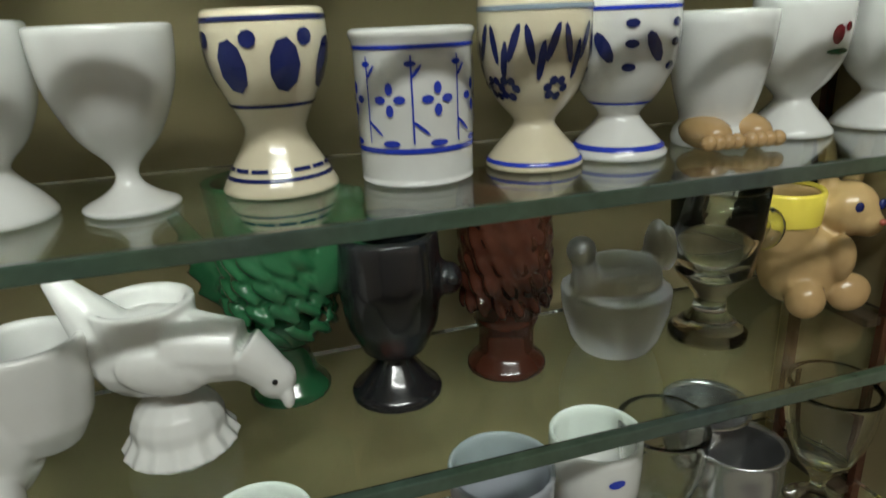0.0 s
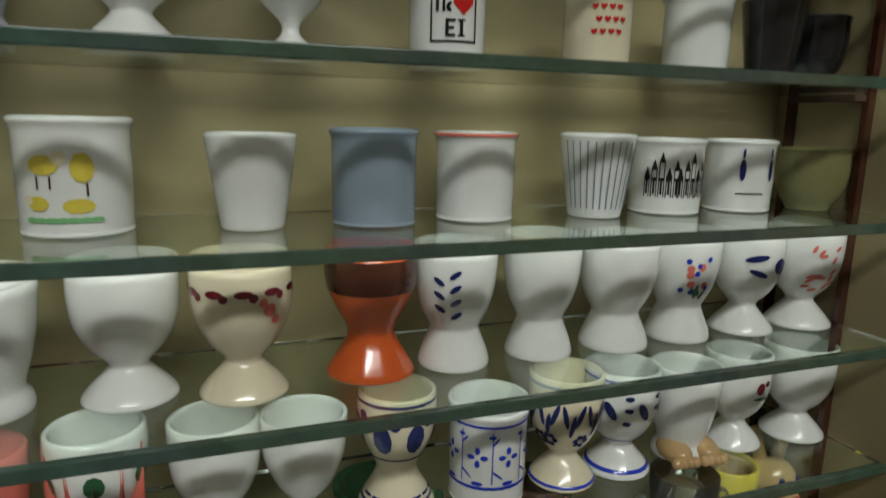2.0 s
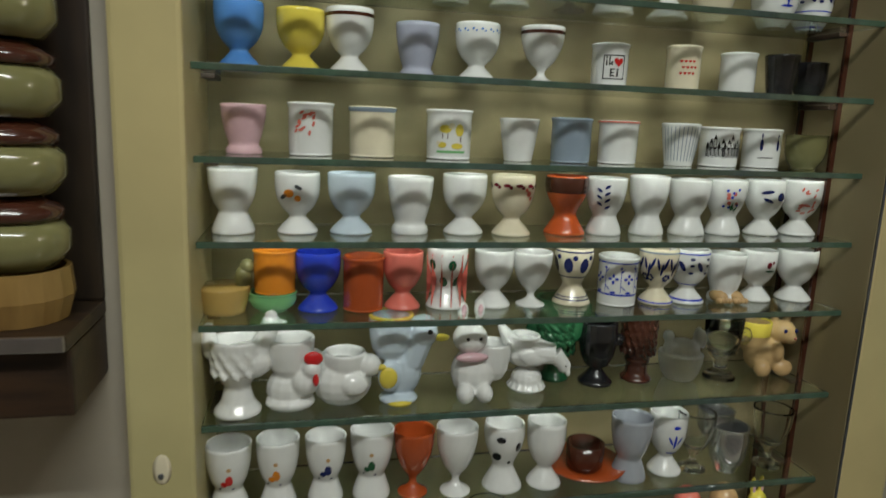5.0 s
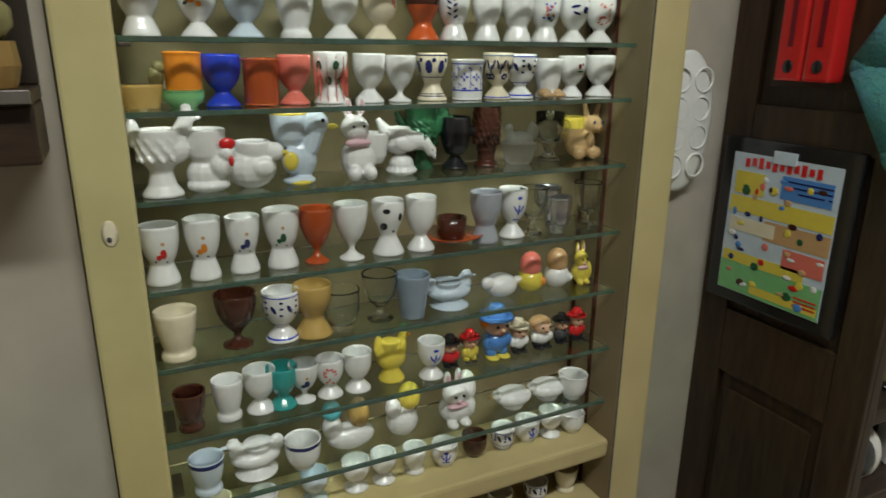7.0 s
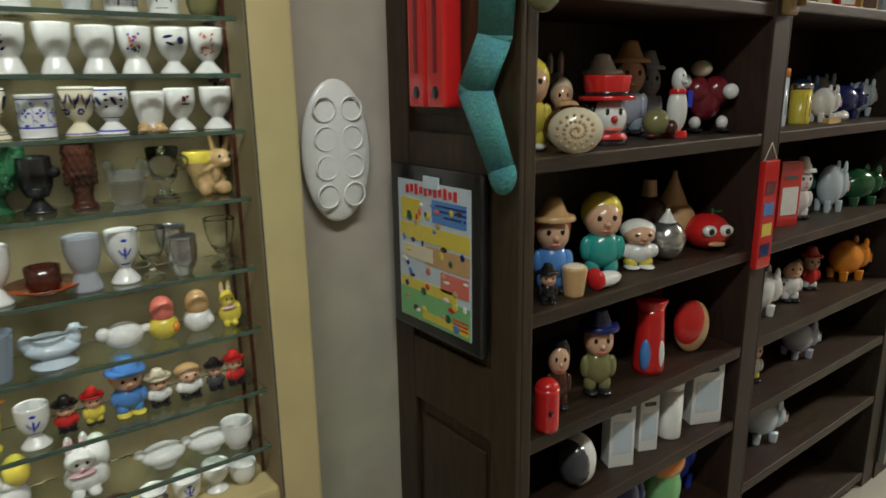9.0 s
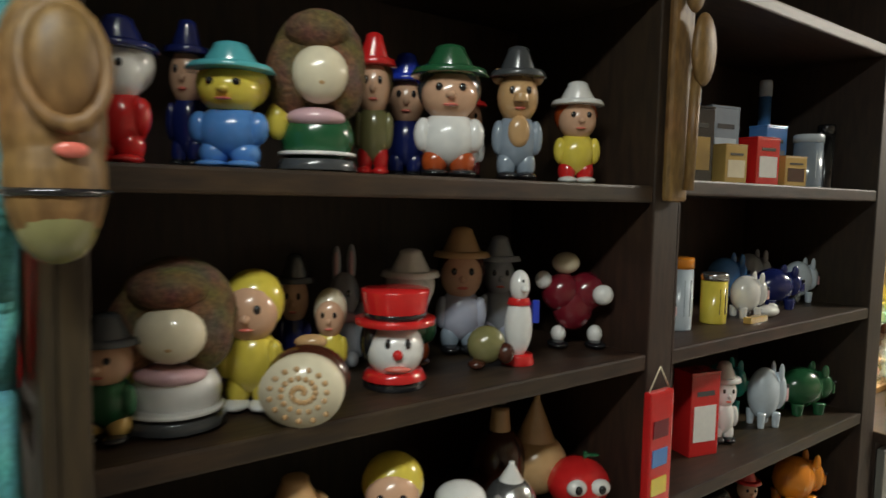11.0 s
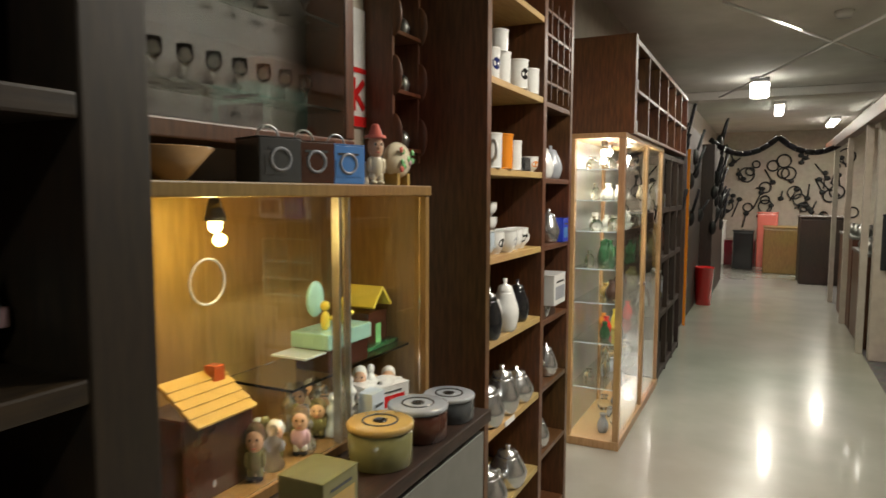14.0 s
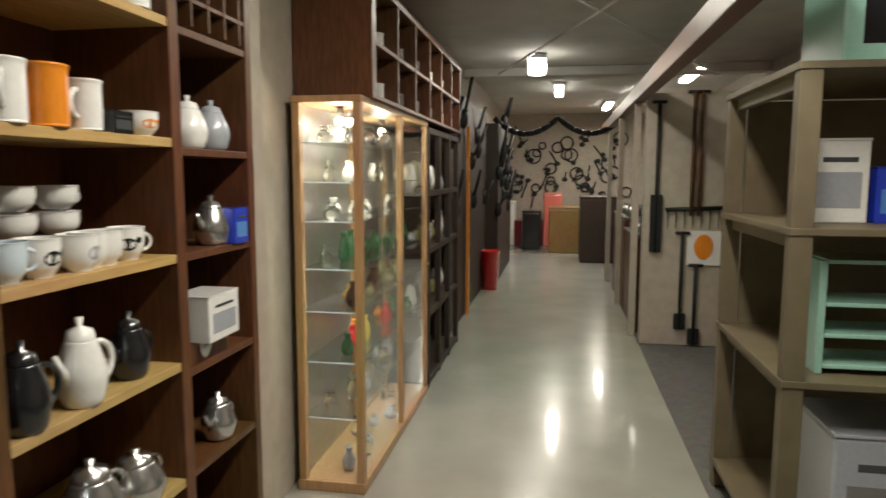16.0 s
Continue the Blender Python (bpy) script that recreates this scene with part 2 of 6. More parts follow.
def decal(line, shapes, face=-90.0, lift=0.0005):
    """Thin painted figures laid on a turned body: each shape is a list of (across, height) outline points."""
    bm = bmesh.new()
    for pts in shapes:
        cx, cz = sum(p[0] for p in pts) / len(pts), sum(p[1] for p in pts) / len(pts)

        def on(u, z):
            r = radius_at(line, z) + lift
            a = radians(face) + u / r
            return bm.verts.new((r * math.cos(a), r * math.sin(a), z))
        mid = on(cx, cz)
        vs = [on(*p) for p in pts]
        for i in range(len(vs)):
            try:
                bm.faces.new((mid, vs[i], vs[(i + 1) % len(vs)]))
            except ValueError:
                pass
    return bm


def disc(u, z, a, b=None, turn=0.0, n=9):
    b = b or a
    t = radians(turn)
    return [(u + a * math.cos(k) * math.cos(t) - b * math.sin(k) * math.sin(t), z + a * math.cos(k) * math.sin(t) + b * math.sin(k) * math.cos(t)) for k in [2 * math.pi * i / n for i in range(n)]]


def heart(u, z, s):
    return [(u + s * 0.06 * 16 * math.sin(k) ** 3, z + s * 0.06 * (13 * math.cos(k) - 5 * math.cos(2 * k) - 2 * math.cos(3 * k) - math.cos(4 * k))) for k in [2 * math.pi * i / 18 for i in range(18)]]


def rect(u0, z0, u1, z1):
    return [(u0, z0), ((u0 + u1) / 2, z0), (u1, z0), (u1, z1), ((u0 + u1) / 2, z1), (u0, z1)]


def decor_parts(cup, line, r, h, decor, rng):
    def put(shapes, colour, name="motif", face=-100.0):
        piece = part(name, decal(line, shapes, face), GLAZE[colour], cup)
        if len(shapes) > 1:
            tagged(piece, kind="stuff")

    def band(z, w, colour, name="band"):
        part(name, lathe([(radius_at(line, z - w) + 0.0003, z - w), (radius_at(line, z) + 0.0005, z), (radius_at(line, z + w) + 0.0003, z + w)], 26), GLAZE[colour], cup)
    for d in decor.split("+"):
        if d == "flowers":
            put([disc(rng.uniform(-0.007, 0.007), h * rng.uniform(0.55, 0.9), 0.0022) for _ in range(5)], "coral")
            put([disc(rng.uniform(-0.008, 0.008), h * rng.uniform(0.5, 0.85), 0.0016) for _ in range(7)], "blue")
            put([disc(rng.uniform(-0.006, 0.006), h * rng.uniform(0.48, 0.6), 0.0009, 0.003, rng.uniform(-40, 40)) for _ in range(6)], "green")
        elif d == "fruit":
            for f in (-150, -100, -50):
                put([disc(-0.005, h * 0.62, 0.0042), disc(0.008, h * 0.55, 0.003)], "orange", face=f)
                put([disc(0.002, h * 0.75, 0.004, 0.0015, 30), disc(0.01, h * 0.7, 0.003, 0.0012, -30)], "olive", face=f)
                put([disc(-0.011, h * 0.6, 0.0026)], "red", face=f)
        elif d == "blueleaf":
            put([disc(0.001 + 0.004 * (-1) ** i, h * (0.5 + 0.06 * i), 0.0034, 0.0014, 35 * (-1) ** i) for i in range(7)], "navy", face=-125)
        elif d == "bluebird":
            put([disc(-0.007, h * 0.8, 0.007, 0.002, 10), disc(-0.005, h * 0.65, 0.006, 0.0018, -20), disc(0.009, h * 0.72, 0.005)], "navy")
        elif d == "pinkflower":
            put([disc(rng.uniform(-0.009, 0.009), h * rng.uniform(0.4, 0.85), 0.0026, 0.0012, rng.uniform(0, 90)) for _ in range(16)], "coral")
        elif d == "ei":
            s = 0.011
            put([rect(-s, 0.008, -s + 0.0009, 0.031), rect(s - 0.0009, 0.008, s, 0.031), *[rect(-s + i * s / 4, 0.008, -s + (i + 1) * s / 4, 0.0089) for i in range(8)], *[rect(-s + i * s / 4, 0.0301, -s + (i + 1) * s / 4, 0.031) for i in range(8)]], "black", "frame")
            put([heart(0.0042, 0.0245, 0.0052)], "red", "heart")
            put([rect(-0.0085, 0.021, -0.0071, 0.0262), disc(-0.0078, 0.0283, 0.0009), rect(-0.0055, 0.021, -0.0043, 0.029), disc(-0.0027, 0.0238, 0.0017, 0.0008, 50), disc(-0.0027, 0.0222, 0.0017, 0.0008, -50)], "black", "letters")
            put([rect(-0.004, 0.0105, -0.0026, 0.018), rect(-0.004, 0.0168, 0.0005, 0.018), rect(-0.004, 0.0136, -0.0002, 0.0148), rect(-0.004, 0.0105, 0.0005, 0.0117), rect(0.0025, 0.0105, 0.0041, 0.018), rect(0.0015, 0.0105, 0.0051, 0.0113), rect(0.0015, 0.0172, 0.0051, 0.018)], "black", "letters")
        elif d == "hearts":
            put([heart(-0.0085 + 0.0042 * i + (0.0021 if k % 2 else 0), h * (0.4 + 0.13 * k), 0.0017) for k in range(3) for i in range(4)], "red")
        elif d == "houses":
            for f in (-140, -90, -40):
                for i in range(5):
                    u, t = -0.0085 + 0.004 * i, h * (0.5 + 0.1 * ((i * 7) % 3))
                    put([rect(u - 0.0016, h * 0.24, u - 0.0011, t), rect(u + 0.0011, h * 0.24, u + 0.0016, t), [(u - 0.0018, t), (u + 0.0018, t), (u, t + 0.006)], rect(u - 0.0005, h * 0.28, u + 0.0005, h * 0.46), rect(u - 0.0012, h * 0.46, u + 0.0012, h * 0.5)], "black", face=f)
        elif d == "vases":
            put([disc(-0.009, h * 0.6, 0.0018, 0.0065), disc(-0.009, h * 0.83, 0.0008, 0.003), disc(0.009, h * 0.6, 0.0018, 0.0065), disc(0.009, h * 0.83, 0.0008, 0.003)], "navy", face=-95)
            put([rect(-0.012, h * 0.26, 0.004, h * 0.28)], "black", "script_line", face=-95)
        elif d == "sheep":
            put([disc(-0.006, h * 0.62, 0.006, 0.004), disc(0.008, h * 0.6, 0.0045, 0.006), disc(-0.009, h * 0.3, 0.0045, 0.003), disc(0.006, h * 0.28, 0.006, 0.003)], "yellow")
            put([disc(0.0, h * 0.68, 0.003), disc(-0.013, h * 0.33, 0.002)], "cream")
            put([rect(-0.009, h * 0.42, -0.0082, h * 0.53), rect(-0.004, h * 0.42, -0.0032, h * 0.53), rect(0.009, h * 0.36, 0.0098, h * 0.47)], "brown")
            put([disc(-0.012 + 0.004 * i, h * 0.16, 0.003, 0.0012) for i in range(7)], "lightgreen")
        elif d == "stripes":
            for k in range(15):
                put([rect(-0.0004, h * 0.12, 0.0004, h * 0.93)], "slate", "stripe", face=-180 + 12 * k)
        elif d == "redlines":
            for k in range(6):
                put([rect(-0.0005, h * 0.05, 0.0005, h * 0.92)], "coral", "stripe", face=-170 + 30 * k)
                put([disc(0, h * (0.75 if k % 2 else 0.45), 0.0042, 0.0055)], "green", "medallion", face=-170 + 30 * k)
        elif d == "delftdark":
            for k in range(6):
                put([disc(0.0, h * 0.72, 0.005, 0.0085), disc(0.007, h * 0.86, 0.0028)], "navy", face=-180 + 50 * k)
            band(h * 0.96, 0.0008, "navy"), band(h * 0.5, 0.0006, "navy"), band(h * 0.1, 0.0006, "navy")
            for k in range(8):
                put([rect(-0.003, h * 0.14, 0.003, h * 0.16)], "navy", face=-170 + 25 * k)
        elif d == "delftcyl":
            for k in range(5):
                f = -180 + 45 * k
                put([disc(0.0035 * math.cos(q), h * 0.58 + 0.0035 * math.sin(q), 0.0021, 0.0014, math.degrees(q)) for q in [1.57 * i for i in range(4)]], "blue", face=f)
                put([rect(0.0075, h * 0.3, 0.0081, h * 0.85), disc(0.0075, h * 0.8, 0.002, 0.001), disc(-0.007, h * 0.75, 0.003, 0.0006, 50), disc(-0.006, h * 0.4, 0.004, 0.0006, -40)], "blue", face=f)
                put([disc(0, h * 0.3, 0.0032, 0.0012)], "blue", face=f)
            band(h * 0.9, 0.0007, "blue"), band(h * 0.25, 0.0009, "blue")
        elif d == "delftheart":
            for k in range(6):
                put([disc(-0.004, h * 0.75, 0.0014, 0.007, 12), disc(0.0, h * 0.66, 0.0014, 0.007, -8), disc(0.004, h * 0.76, 0.0015, 0.007, -20)], "navy", face=-190 + 38 * k)
                put([disc(0.003 * math.cos(q), h * 0.5 + 0.003 * math.sin(q), 0.0016) for q in range(0, 6, 1)], "navy", face=-172 + 76 * k)
            band(h * 0.95, 0.0009, "slate"), band(h * 0.05, 0.0007, "blue")
        elif d == "delftsmall":
            for k in range(4):
                put([disc(-0.005, h * 0.72, 0.0026, 0.0062, 30), disc(0.005, h * 0.86, 0.0026, 0.0016), disc(0.005, h * 0.74, 0.0026, 0.0016), disc(0.004, h * 0.6, 0.0026, 0.0016)], "navy", face=-170 + 50 * k)
            band(h * 0.95, 0.0007, "blue"), band(h * 0.36, 0.0006, "blue"), band(h * 0.08, 0.0009, "blue")
        elif d == "crest":
            put([disc(0, h * 0.6, 0.0016, 0.009), disc(-0.005, h * 0.62, 0.0012, 0.006, 30), disc(0.005, h * 0.62, 0.0012, 0.006, -30), disc(0, h * 0.85, 0.004, 0.0022), disc(0, h * 0.38, 0.007, 0.0012)], "blue")
        elif d == "spots":
            put([disc(-0.008, h * 0.85, 0.005, 0.0035), disc(0.012, h * 0.72, 0.0038, 0.0055), disc(-0.011, h * 0.55, 0.0055), disc(0.003, h * 0.45, 0.002)], "black")
        elif d == "figred" or d == "figblue" or d == "figgreen" or d == "figyellow":
            c = {"figred": "red", "figblue": "navy", "figgreen": "green", "figyellow": "orange"}[d]
            put([disc(0.003, h * 0.56, 0.0036, 0.006), disc(-0.002, h * 0.5, 0.003, 0.0035)], c, "figure")
            put([disc(0.003, h * 0.74, 0.0022)], "tan", "figure_head")
            put([disc(-0.006, h * 0.42, 0.0014), disc(0.006, h * 0.4, 0.0016, 0.001)], "navy", "figure_detail")
        elif d == "bluerim":
            band(h * 0.93, 0.003, "navy")
        elif d == "goldrim":
            band(h * 0.9, 0.0016, "brown")
        elif d == "greyrim":
            band(h * 0.95, 0.002, "slate")
        elif d == "redrim":
            band(h * 0.985, 0.0008, "coral")
        elif d == "bluedots":
            for k in range(9):
                put([disc(0, h * 0.88, 0.0012), disc(0.003, h * 0.85, 0.0009)], "skyblue", face=-180 + 22 * k)
        elif d == "garland":
            for k in range(6):
                put([disc(0, h * 0.85, 0.004, 0.0018), disc(0.004, h * 0.82, 0.002)], "maroon", face=-180 + 32 * k)
            put([disc(0.0, h * 0.72, 0.003), disc(0.003, h * 0.64, 0.002), disc(-0.003, h * 0.78, 0.002)], "coral", face=-55)
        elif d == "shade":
            part("dark_glaze", lathe([(radius_at(line, z) + 0.0004, z) for z in [h * (0.72 + 0.27 * i / 6) for i in range(7)]], 26), GLAZE["brown"], cup)
        elif d == "feet":
            for s in (-1, 1):
                bm = ball((s * 0.009, -0.008, 0.006), (0.009, 0.014, 0.007))
                for i in range(4):
                    ball((s * 0.009 - 0.006 + 0.004 * i, -0.021, 0.004), 0.0032, bm)
                part("foot", bm, GLAZE["apricot"], cup, "glazed orange ceramic foot with toes")
        elif d == "blossom":
            put([disc(-0.002, h * 0.68, 0.005, 0.004), disc(0.006, h * 0.6, 0.003)], "orange")
            put([disc(-0.008, h * 0.62, 0.004, 0.002, 30), disc(0.007, h * 0.78, 0.004, 0.0018, -30)], "darkgrey")
        elif d == "picture":
            put([disc(-0.002, h * 0.75, 0.003, 0.004), disc(0.003, h * 0.8, 0.002)], "maroon", face=-80)
            put([disc(0, h * 0.63, 0.006, 0.0013)], "green", face=-80)


WORDS = {"white": "white porcelain", "glass": "clear glass", "blueglass": "cobalt blue glass", "silver": "shiny metal"}
DECOR_WORDS = {"flowers": "with small red and blue flowers", "fruit": "with orange fruit pattern", "ei": "printed with a red heart and letters", "hearts": "with small red hearts", "houses": "printed with black canal houses", "sheep": "with painted yellow sheep", "spots": "with black cow spots", "feet": "standing on two orange feet", "stripes": "with fine grey stripes", "goldrim": "with a dark gold rim", "redlines": "with red lines and green medallions"}


def egg_cup(x, z, shape, colour, decor="", r=0.0215, h=0.056, y=-0.012, turn=0.0, where="on a glass shelf"):
    words = f"{WORDS.get(colour, colour + ' glazed')} egg cup"
    for d in decor.split("+"):
        if d:
            words += " " + DECOR_WORDS.get(d, "with blue delft painting" if d.startswith("delft") else "with a painted motif" if "rim" not in d else "with a coloured rim")
            break
    cup = thing("egg_cup", words + ", " + where if len(words.split()) < 9 else words, "egg cup", (x, y, z), "egg cups on the glass shelves")
    cup.rotation_euler[2] = radians(turn)
    line, prof = cup_mesh(shape, r, h)
    part("bowl", lathe(prof, 26), GLAZE[colour], cup)
    if decor:
        decor_parts(cup, line, r, h, decor, random.Random(int(x * 1000) + int(z * 100)))
    return cup


# ---- figurines: one mesh each, from rounded masses in units of width and height ----
def figurine(name, label, category, x, y, z, w, h, blobs, turn=0.0, group="", fuse=0.0):
    """blobs: (form, u, v, t, a, b, c, colour): centre across, forward, up; half sizes; in width (u, v, a, b) and height (t, c)."""
    keys = []
    for b in blobs:
        if b[7] not in keys:
            keys.append(b[7])
    main = max(keys, key=lambda k: sum(b[7] == k for b in blobs))
    bm, rest = bmesh.new(), {}
    for form, u, v, t, a, b, c, colour in blobs:
        goes, mi = (bm, keys.index(colour)) if not fuse else (bm, 0) if colour == main else (rest.setdefault(colour, bmesh.new()), 0)
        cx, cy, cz = u * w, -v * w, t * h
        if form == "o":
            ball((cx, cy, cz), (a * w, b * w, c * h), goes, mi, seg=18)
        elif form == "c":
            lathe([(0, -c * h), (a * w, -c * h), (a * w * 1.02, -c * h * 0.8), (b * w * 1.02, c * h * 0.8), (b * w, c * h), (0, c * h)], 18, goes, mi, (cx, cy, cz))
        elif form == "b":
            box((cx - a * w, cy - b * w, cz - c * h), (cx + a * w, cy + b * w, cz + c * h), min(a * w, b * w, c * h) * 0.25, goes, mi)
        elif form == "t":
            lathe([(a * w * 0.8, -c * h), (a * w, -c * h * 0.7), (a * w * 1.08, c * h), (a * w * 1.02, c * h * 1.03), (a * w * 0.94, c * h), (a * w * 0.8, -c * h * 0.6), (0, -c * h * 0.8)], 24, goes, mi, (cx, cy, cz))
    low = min(v.co.z for v in bm.verts)
    for m in [bm, *rest.values()]:
        for v in m.verts:
            v.co.z -= low
    ob = solid(name, bm, [GLAZE[main]] if fuse else [GLAZE[k] for k in keys], label, category, (x, y, z), group)
    ob.rotation_euler[2] = radians(turn)
    if fuse:
        fused(ob, fuse)
    for k, m in rest.items():
        tagged(part("painted_detail", m, GLAZE[k], ob), kind="stuff")
    return ob


def fused(ob, size=0.0014):
    """Melt overlapping masses into one moulded body."""
    r = ob.modifiers.new("mould", "REMESH")
    r.mode, r.voxel_size, r.use_smooth_shade = "VOXEL", size, True
    m = ob.modifiers.new("soften", "SMOOTH")
    m.factor, m.iterations = 0.5, 5


def person_blobs(hat, hair, body, legs, feet="black", face="skin"):
    out = [("o", 0, 0, 0.3, 0.4, 0.34, 0.22, body), ("o", -0.34, 0.1, 0.32, 0.13, 0.13, 0.13, body), ("o", 0.34, 0.1, 0.32, 0.13, 0.13, 0.13, body), ("o", -0.18, 0.05, 0.12, 0.18, 0.2, 0.12, legs), ("o", 0.18, 0.05, 0.12, 0.18, 0.2, 0.12, legs),
           ("o", -0.18, 0.16, 0.03, 0.19, 0.26, 0.04, feet), ("o", 0.18, 0.16, 0.03, 0.19, 0.26, 0.04, feet), ("o", 0, 0.04, 0.62, 0.38, 0.36, 0.2, face), ("o", 0, 0.4, 0.6, 0.07, 0.08, 0.03, face),
           ("o", -0.15, 0.36, 0.66, 0.05, 0.04, 0.03, "black"), ("o", 0.15, 0.36, 0.66, 0.05, 0.04, 0.03, "black"), ("o", 0, 0.365, 0.53, 0.1, 0.04, 0.012, "coral")]
    if hair:
        out += [("o", 0, -0.1, 0.68, 0.44, 0.38, 0.22, hair)]
    if hat:
        out += [("c", 0, 0, 0.79, 0.52, 0.48, 0.025, hat), ("c", 0, 0, 0.88, 0.36, 0.2, 0.1, hat), ("o", 0, 0, 0.97, 0.2, 0.2, 0.04, hat)]
    return out


def hen_blobs(c, comb="red", beak="yellow"):
    return [("o", 0, 0, 0.42, 0.44, 0.3, 0.24, c), ("o", 0.3, 0, 0.62, 0.16, 0.16, 0.22, c), ("o", 0.36, 0, 0.82, 0.13, 0.13, 0.1, c), ("o", -0.38, 0, 0.66, 0.14, 0.1, 0.22, c), ("c", 0, 0, 0.12, 0.38, 0.2, 0.12, c),
            ("o", 0.52, 0, 0.8, 0.07, 0.05, 0.03, beak), ("o", 0.36, 0, 0.94, 0.1, 0.04, 0.06, comb), ("o", 0.43, 0.1, 0.84, 0.02, 0.03, 0.015, "black"), ("c", -0.05, 0, 0.66, 0.22, 0.27, 0.1, c)]


def pig_blobs(c, snout="pink"):
    return [("o", 0, 0, 0.52, 0.42, 0.32, 0.42, c), ("o", 0.36, 0.05, 0.56, 0.2, 0.22, 0.3, c), ("c", 0.55, 0.08, 0.5, 0.08, 0.08, 0.1, snout), ("o", 0.32, 0.2, 0.88, 0.07, 0.05, 0.14, c), ("o", 0.32, -0.1, 0.88, 0.07, 0.05, 0.14, c),
            ("c", -0.2, 0.2, 0.12, 0.08, 0.1, 0.12, c), ("c", 0.22, 0.2, 0.12, 0.08, 0.1, 0.12, c), ("c", -0.2, -0.2, 0.12, 0.08, 0.1, 0.12, c), ("c", 0.22, -0.2, 0.12, 0.08, 0.1, 0.12, c), ("o", 0.5, 0.22, 0.66, 0.03, 0.03, 0.04, "black")]


def rabbit_blobs(c, inner="pink"):
    return [("o", 0, 0, 0.26, 0.42, 0.36, 0.26, c), ("o", -0.05, 0.08, 0.6, 0.32, 0.3, 0.2, c), ("o", -0.22, 0, 0.85, 0.1, 0.08, 0.17, c), ("o", 0.08, 0, 0.87, 0.1, 0.08, 0.17, c), ("o", 0.08, 0.07, 0.87, 0.05, 0.03, 0.12, inner), ("o", -0.22, 0.07, 0.85, 0.05, 0.03, 0.12, inner),
            ("o", 0.3, 0.1, 0.3, 0.2, 0.22, 0.24, c), ("o", -0.15, 0.36, 0.63, 0.04, 0.04, 0.03, "black"), ("o", 0.06, 0.36, 0.63, 0.04, 0.04, 0.03, "black"), ("o", -0.05, 0.37, 0.53, 0.06, 0.05, 0.03, inner), ("o", -0.2, 0.3, 0.06, 0.14, 0.2, 0.07, c), ("o", 0.14, 0.3, 0.06, 0.14, 0.2, 0.07, c), ("o", -0.05, 0.28, 0.42, 0.28, 0.12, 0.05, inner)]


def carton(x, y, z, w, h, colour, stripe, label, category="carton", name="carton", turn=0.0, depth=None):
    ob = thing(name, label, category, (x, y, z))
    ob.rotation_euler[2] = radians(turn)
    d = depth or w * 0.7
    part("body", box((-w / 2, -d / 2, 0), (w / 2, d / 2, h), min(w, h) * 0.03), GLAZE[colour], ob)
    part("label_panel", box((-w * 0.38, -d / 2 - 0.0012, h * 0.18), (w * 0.38, -d / 2 - 0.0002, h * 0.62)), GLAZE[stripe], ob)
    part("label_bar", box((-w * 0.3, -d / 2 - 0.0014, h * 0.74), (w * 0.3, -d / 2 - 0.0002, h * 0.8)), GLAZE["darkgrey"], ob)
    part("lid", box((-w * 0.51, -d * 0.51, h), (w * 0.51, d * 0.51, h * 1.03), min(w, h) * 0.01), GLAZE[colour], ob)
    return ob


def tin(x, y, z, w, h, colour, lid, label, name="tin", panel=""):
    ob = thing(name, label, "tin", (x, y, z))
    r = w / 2
    part("body", lathe([(0, 0), (r * 0.97, 0), (r, h * 0.03), (r, h * 0.85), (0, h * 0.85)], 24), GLAZE[colour], ob)
    part("lid", lathe([(0, h * 0.85), (r * 1.04, h * 0.85), (r * 1.04, h * 0.97), (r * 0.96, h), (0, h * 0.985)], 24), GLAZE[lid], ob)
    if panel:
        line = [(r, 0), (r, h)]
        part("label_panel", decal(line, [rect(-w * 0.3, h * 0.2, w * 0.3, h * 0.7)]), GLAZE[panel], ob)
    return ob


def mug(x, y, z, w, h, colour, label, turn=20.0, motif="", group="mugs on the shelf", shape="cylinder", name="mug"):
    ob = thing(name, label, "mug", (x, y, z), group)
    ob.rotation_euler[2] = radians(turn)
    line, prof = cup_mesh(shape, w / 2, h)
    part("body", lathe(prof, 24), GLAZE[colour], ob)
    part("handle", ring((w * 0.5, 0, h * 0.52), h * 0.26, h * 0.055, turn=Matrix.Rotation(radians(90), 4, "X")), GLAZE[colour], ob)
    if motif:
        part("motif", decal(line, [disc(0, h * 0.5, w * 0.24, h * 0.2), disc(w * 0.3, h * 0.62, w * 0.1, h * 0.1)], -110), GLAZE[motif], ob)
    return ob

# ---- setting ----
def structure(name, lo, hi, mat, label, bevel=0.0):
    return solid(name, box(lo, hi, bevel), mat, label, "setting", kind="structure")


structure("floor", (-1.6, -1.66, -0.1), (19.2, 0.6, 0.0), FLOOR, "polished grey-green concrete floor with reflections")
structure("floor_carpet", (-1.6, -3.4, -0.1), (19.2, -1.664, -0.004), CARPET, "grey rough floor beside the polished walkway")
structure("ceiling", (-1.6, -3.4, 2.85), (19.2, 0.6, 2.95), CEIL, "off-white plastered basement ceiling")
structure("wall_west", (-1.7, -3.4, 0.0), (-1.6, 0.6, 2.85), WALL, "plain plastered end wall")
structure("wall_south", (-1.7, -3.5, 0.0), (19.2, -3.4, 2.85), WALL, "plain plastered long wall")
structure("wall_east", (18.6, -3.4, 0.0), (18.7, 0.6, 2.85), WALL, "whitewashed end wall hung with tools")
structure("wall_north_1", (-1.6, -0.07, 0.0), (0.012, 0.2, 2.85), WALL, "warm cream plaster wall beside the cabinet")
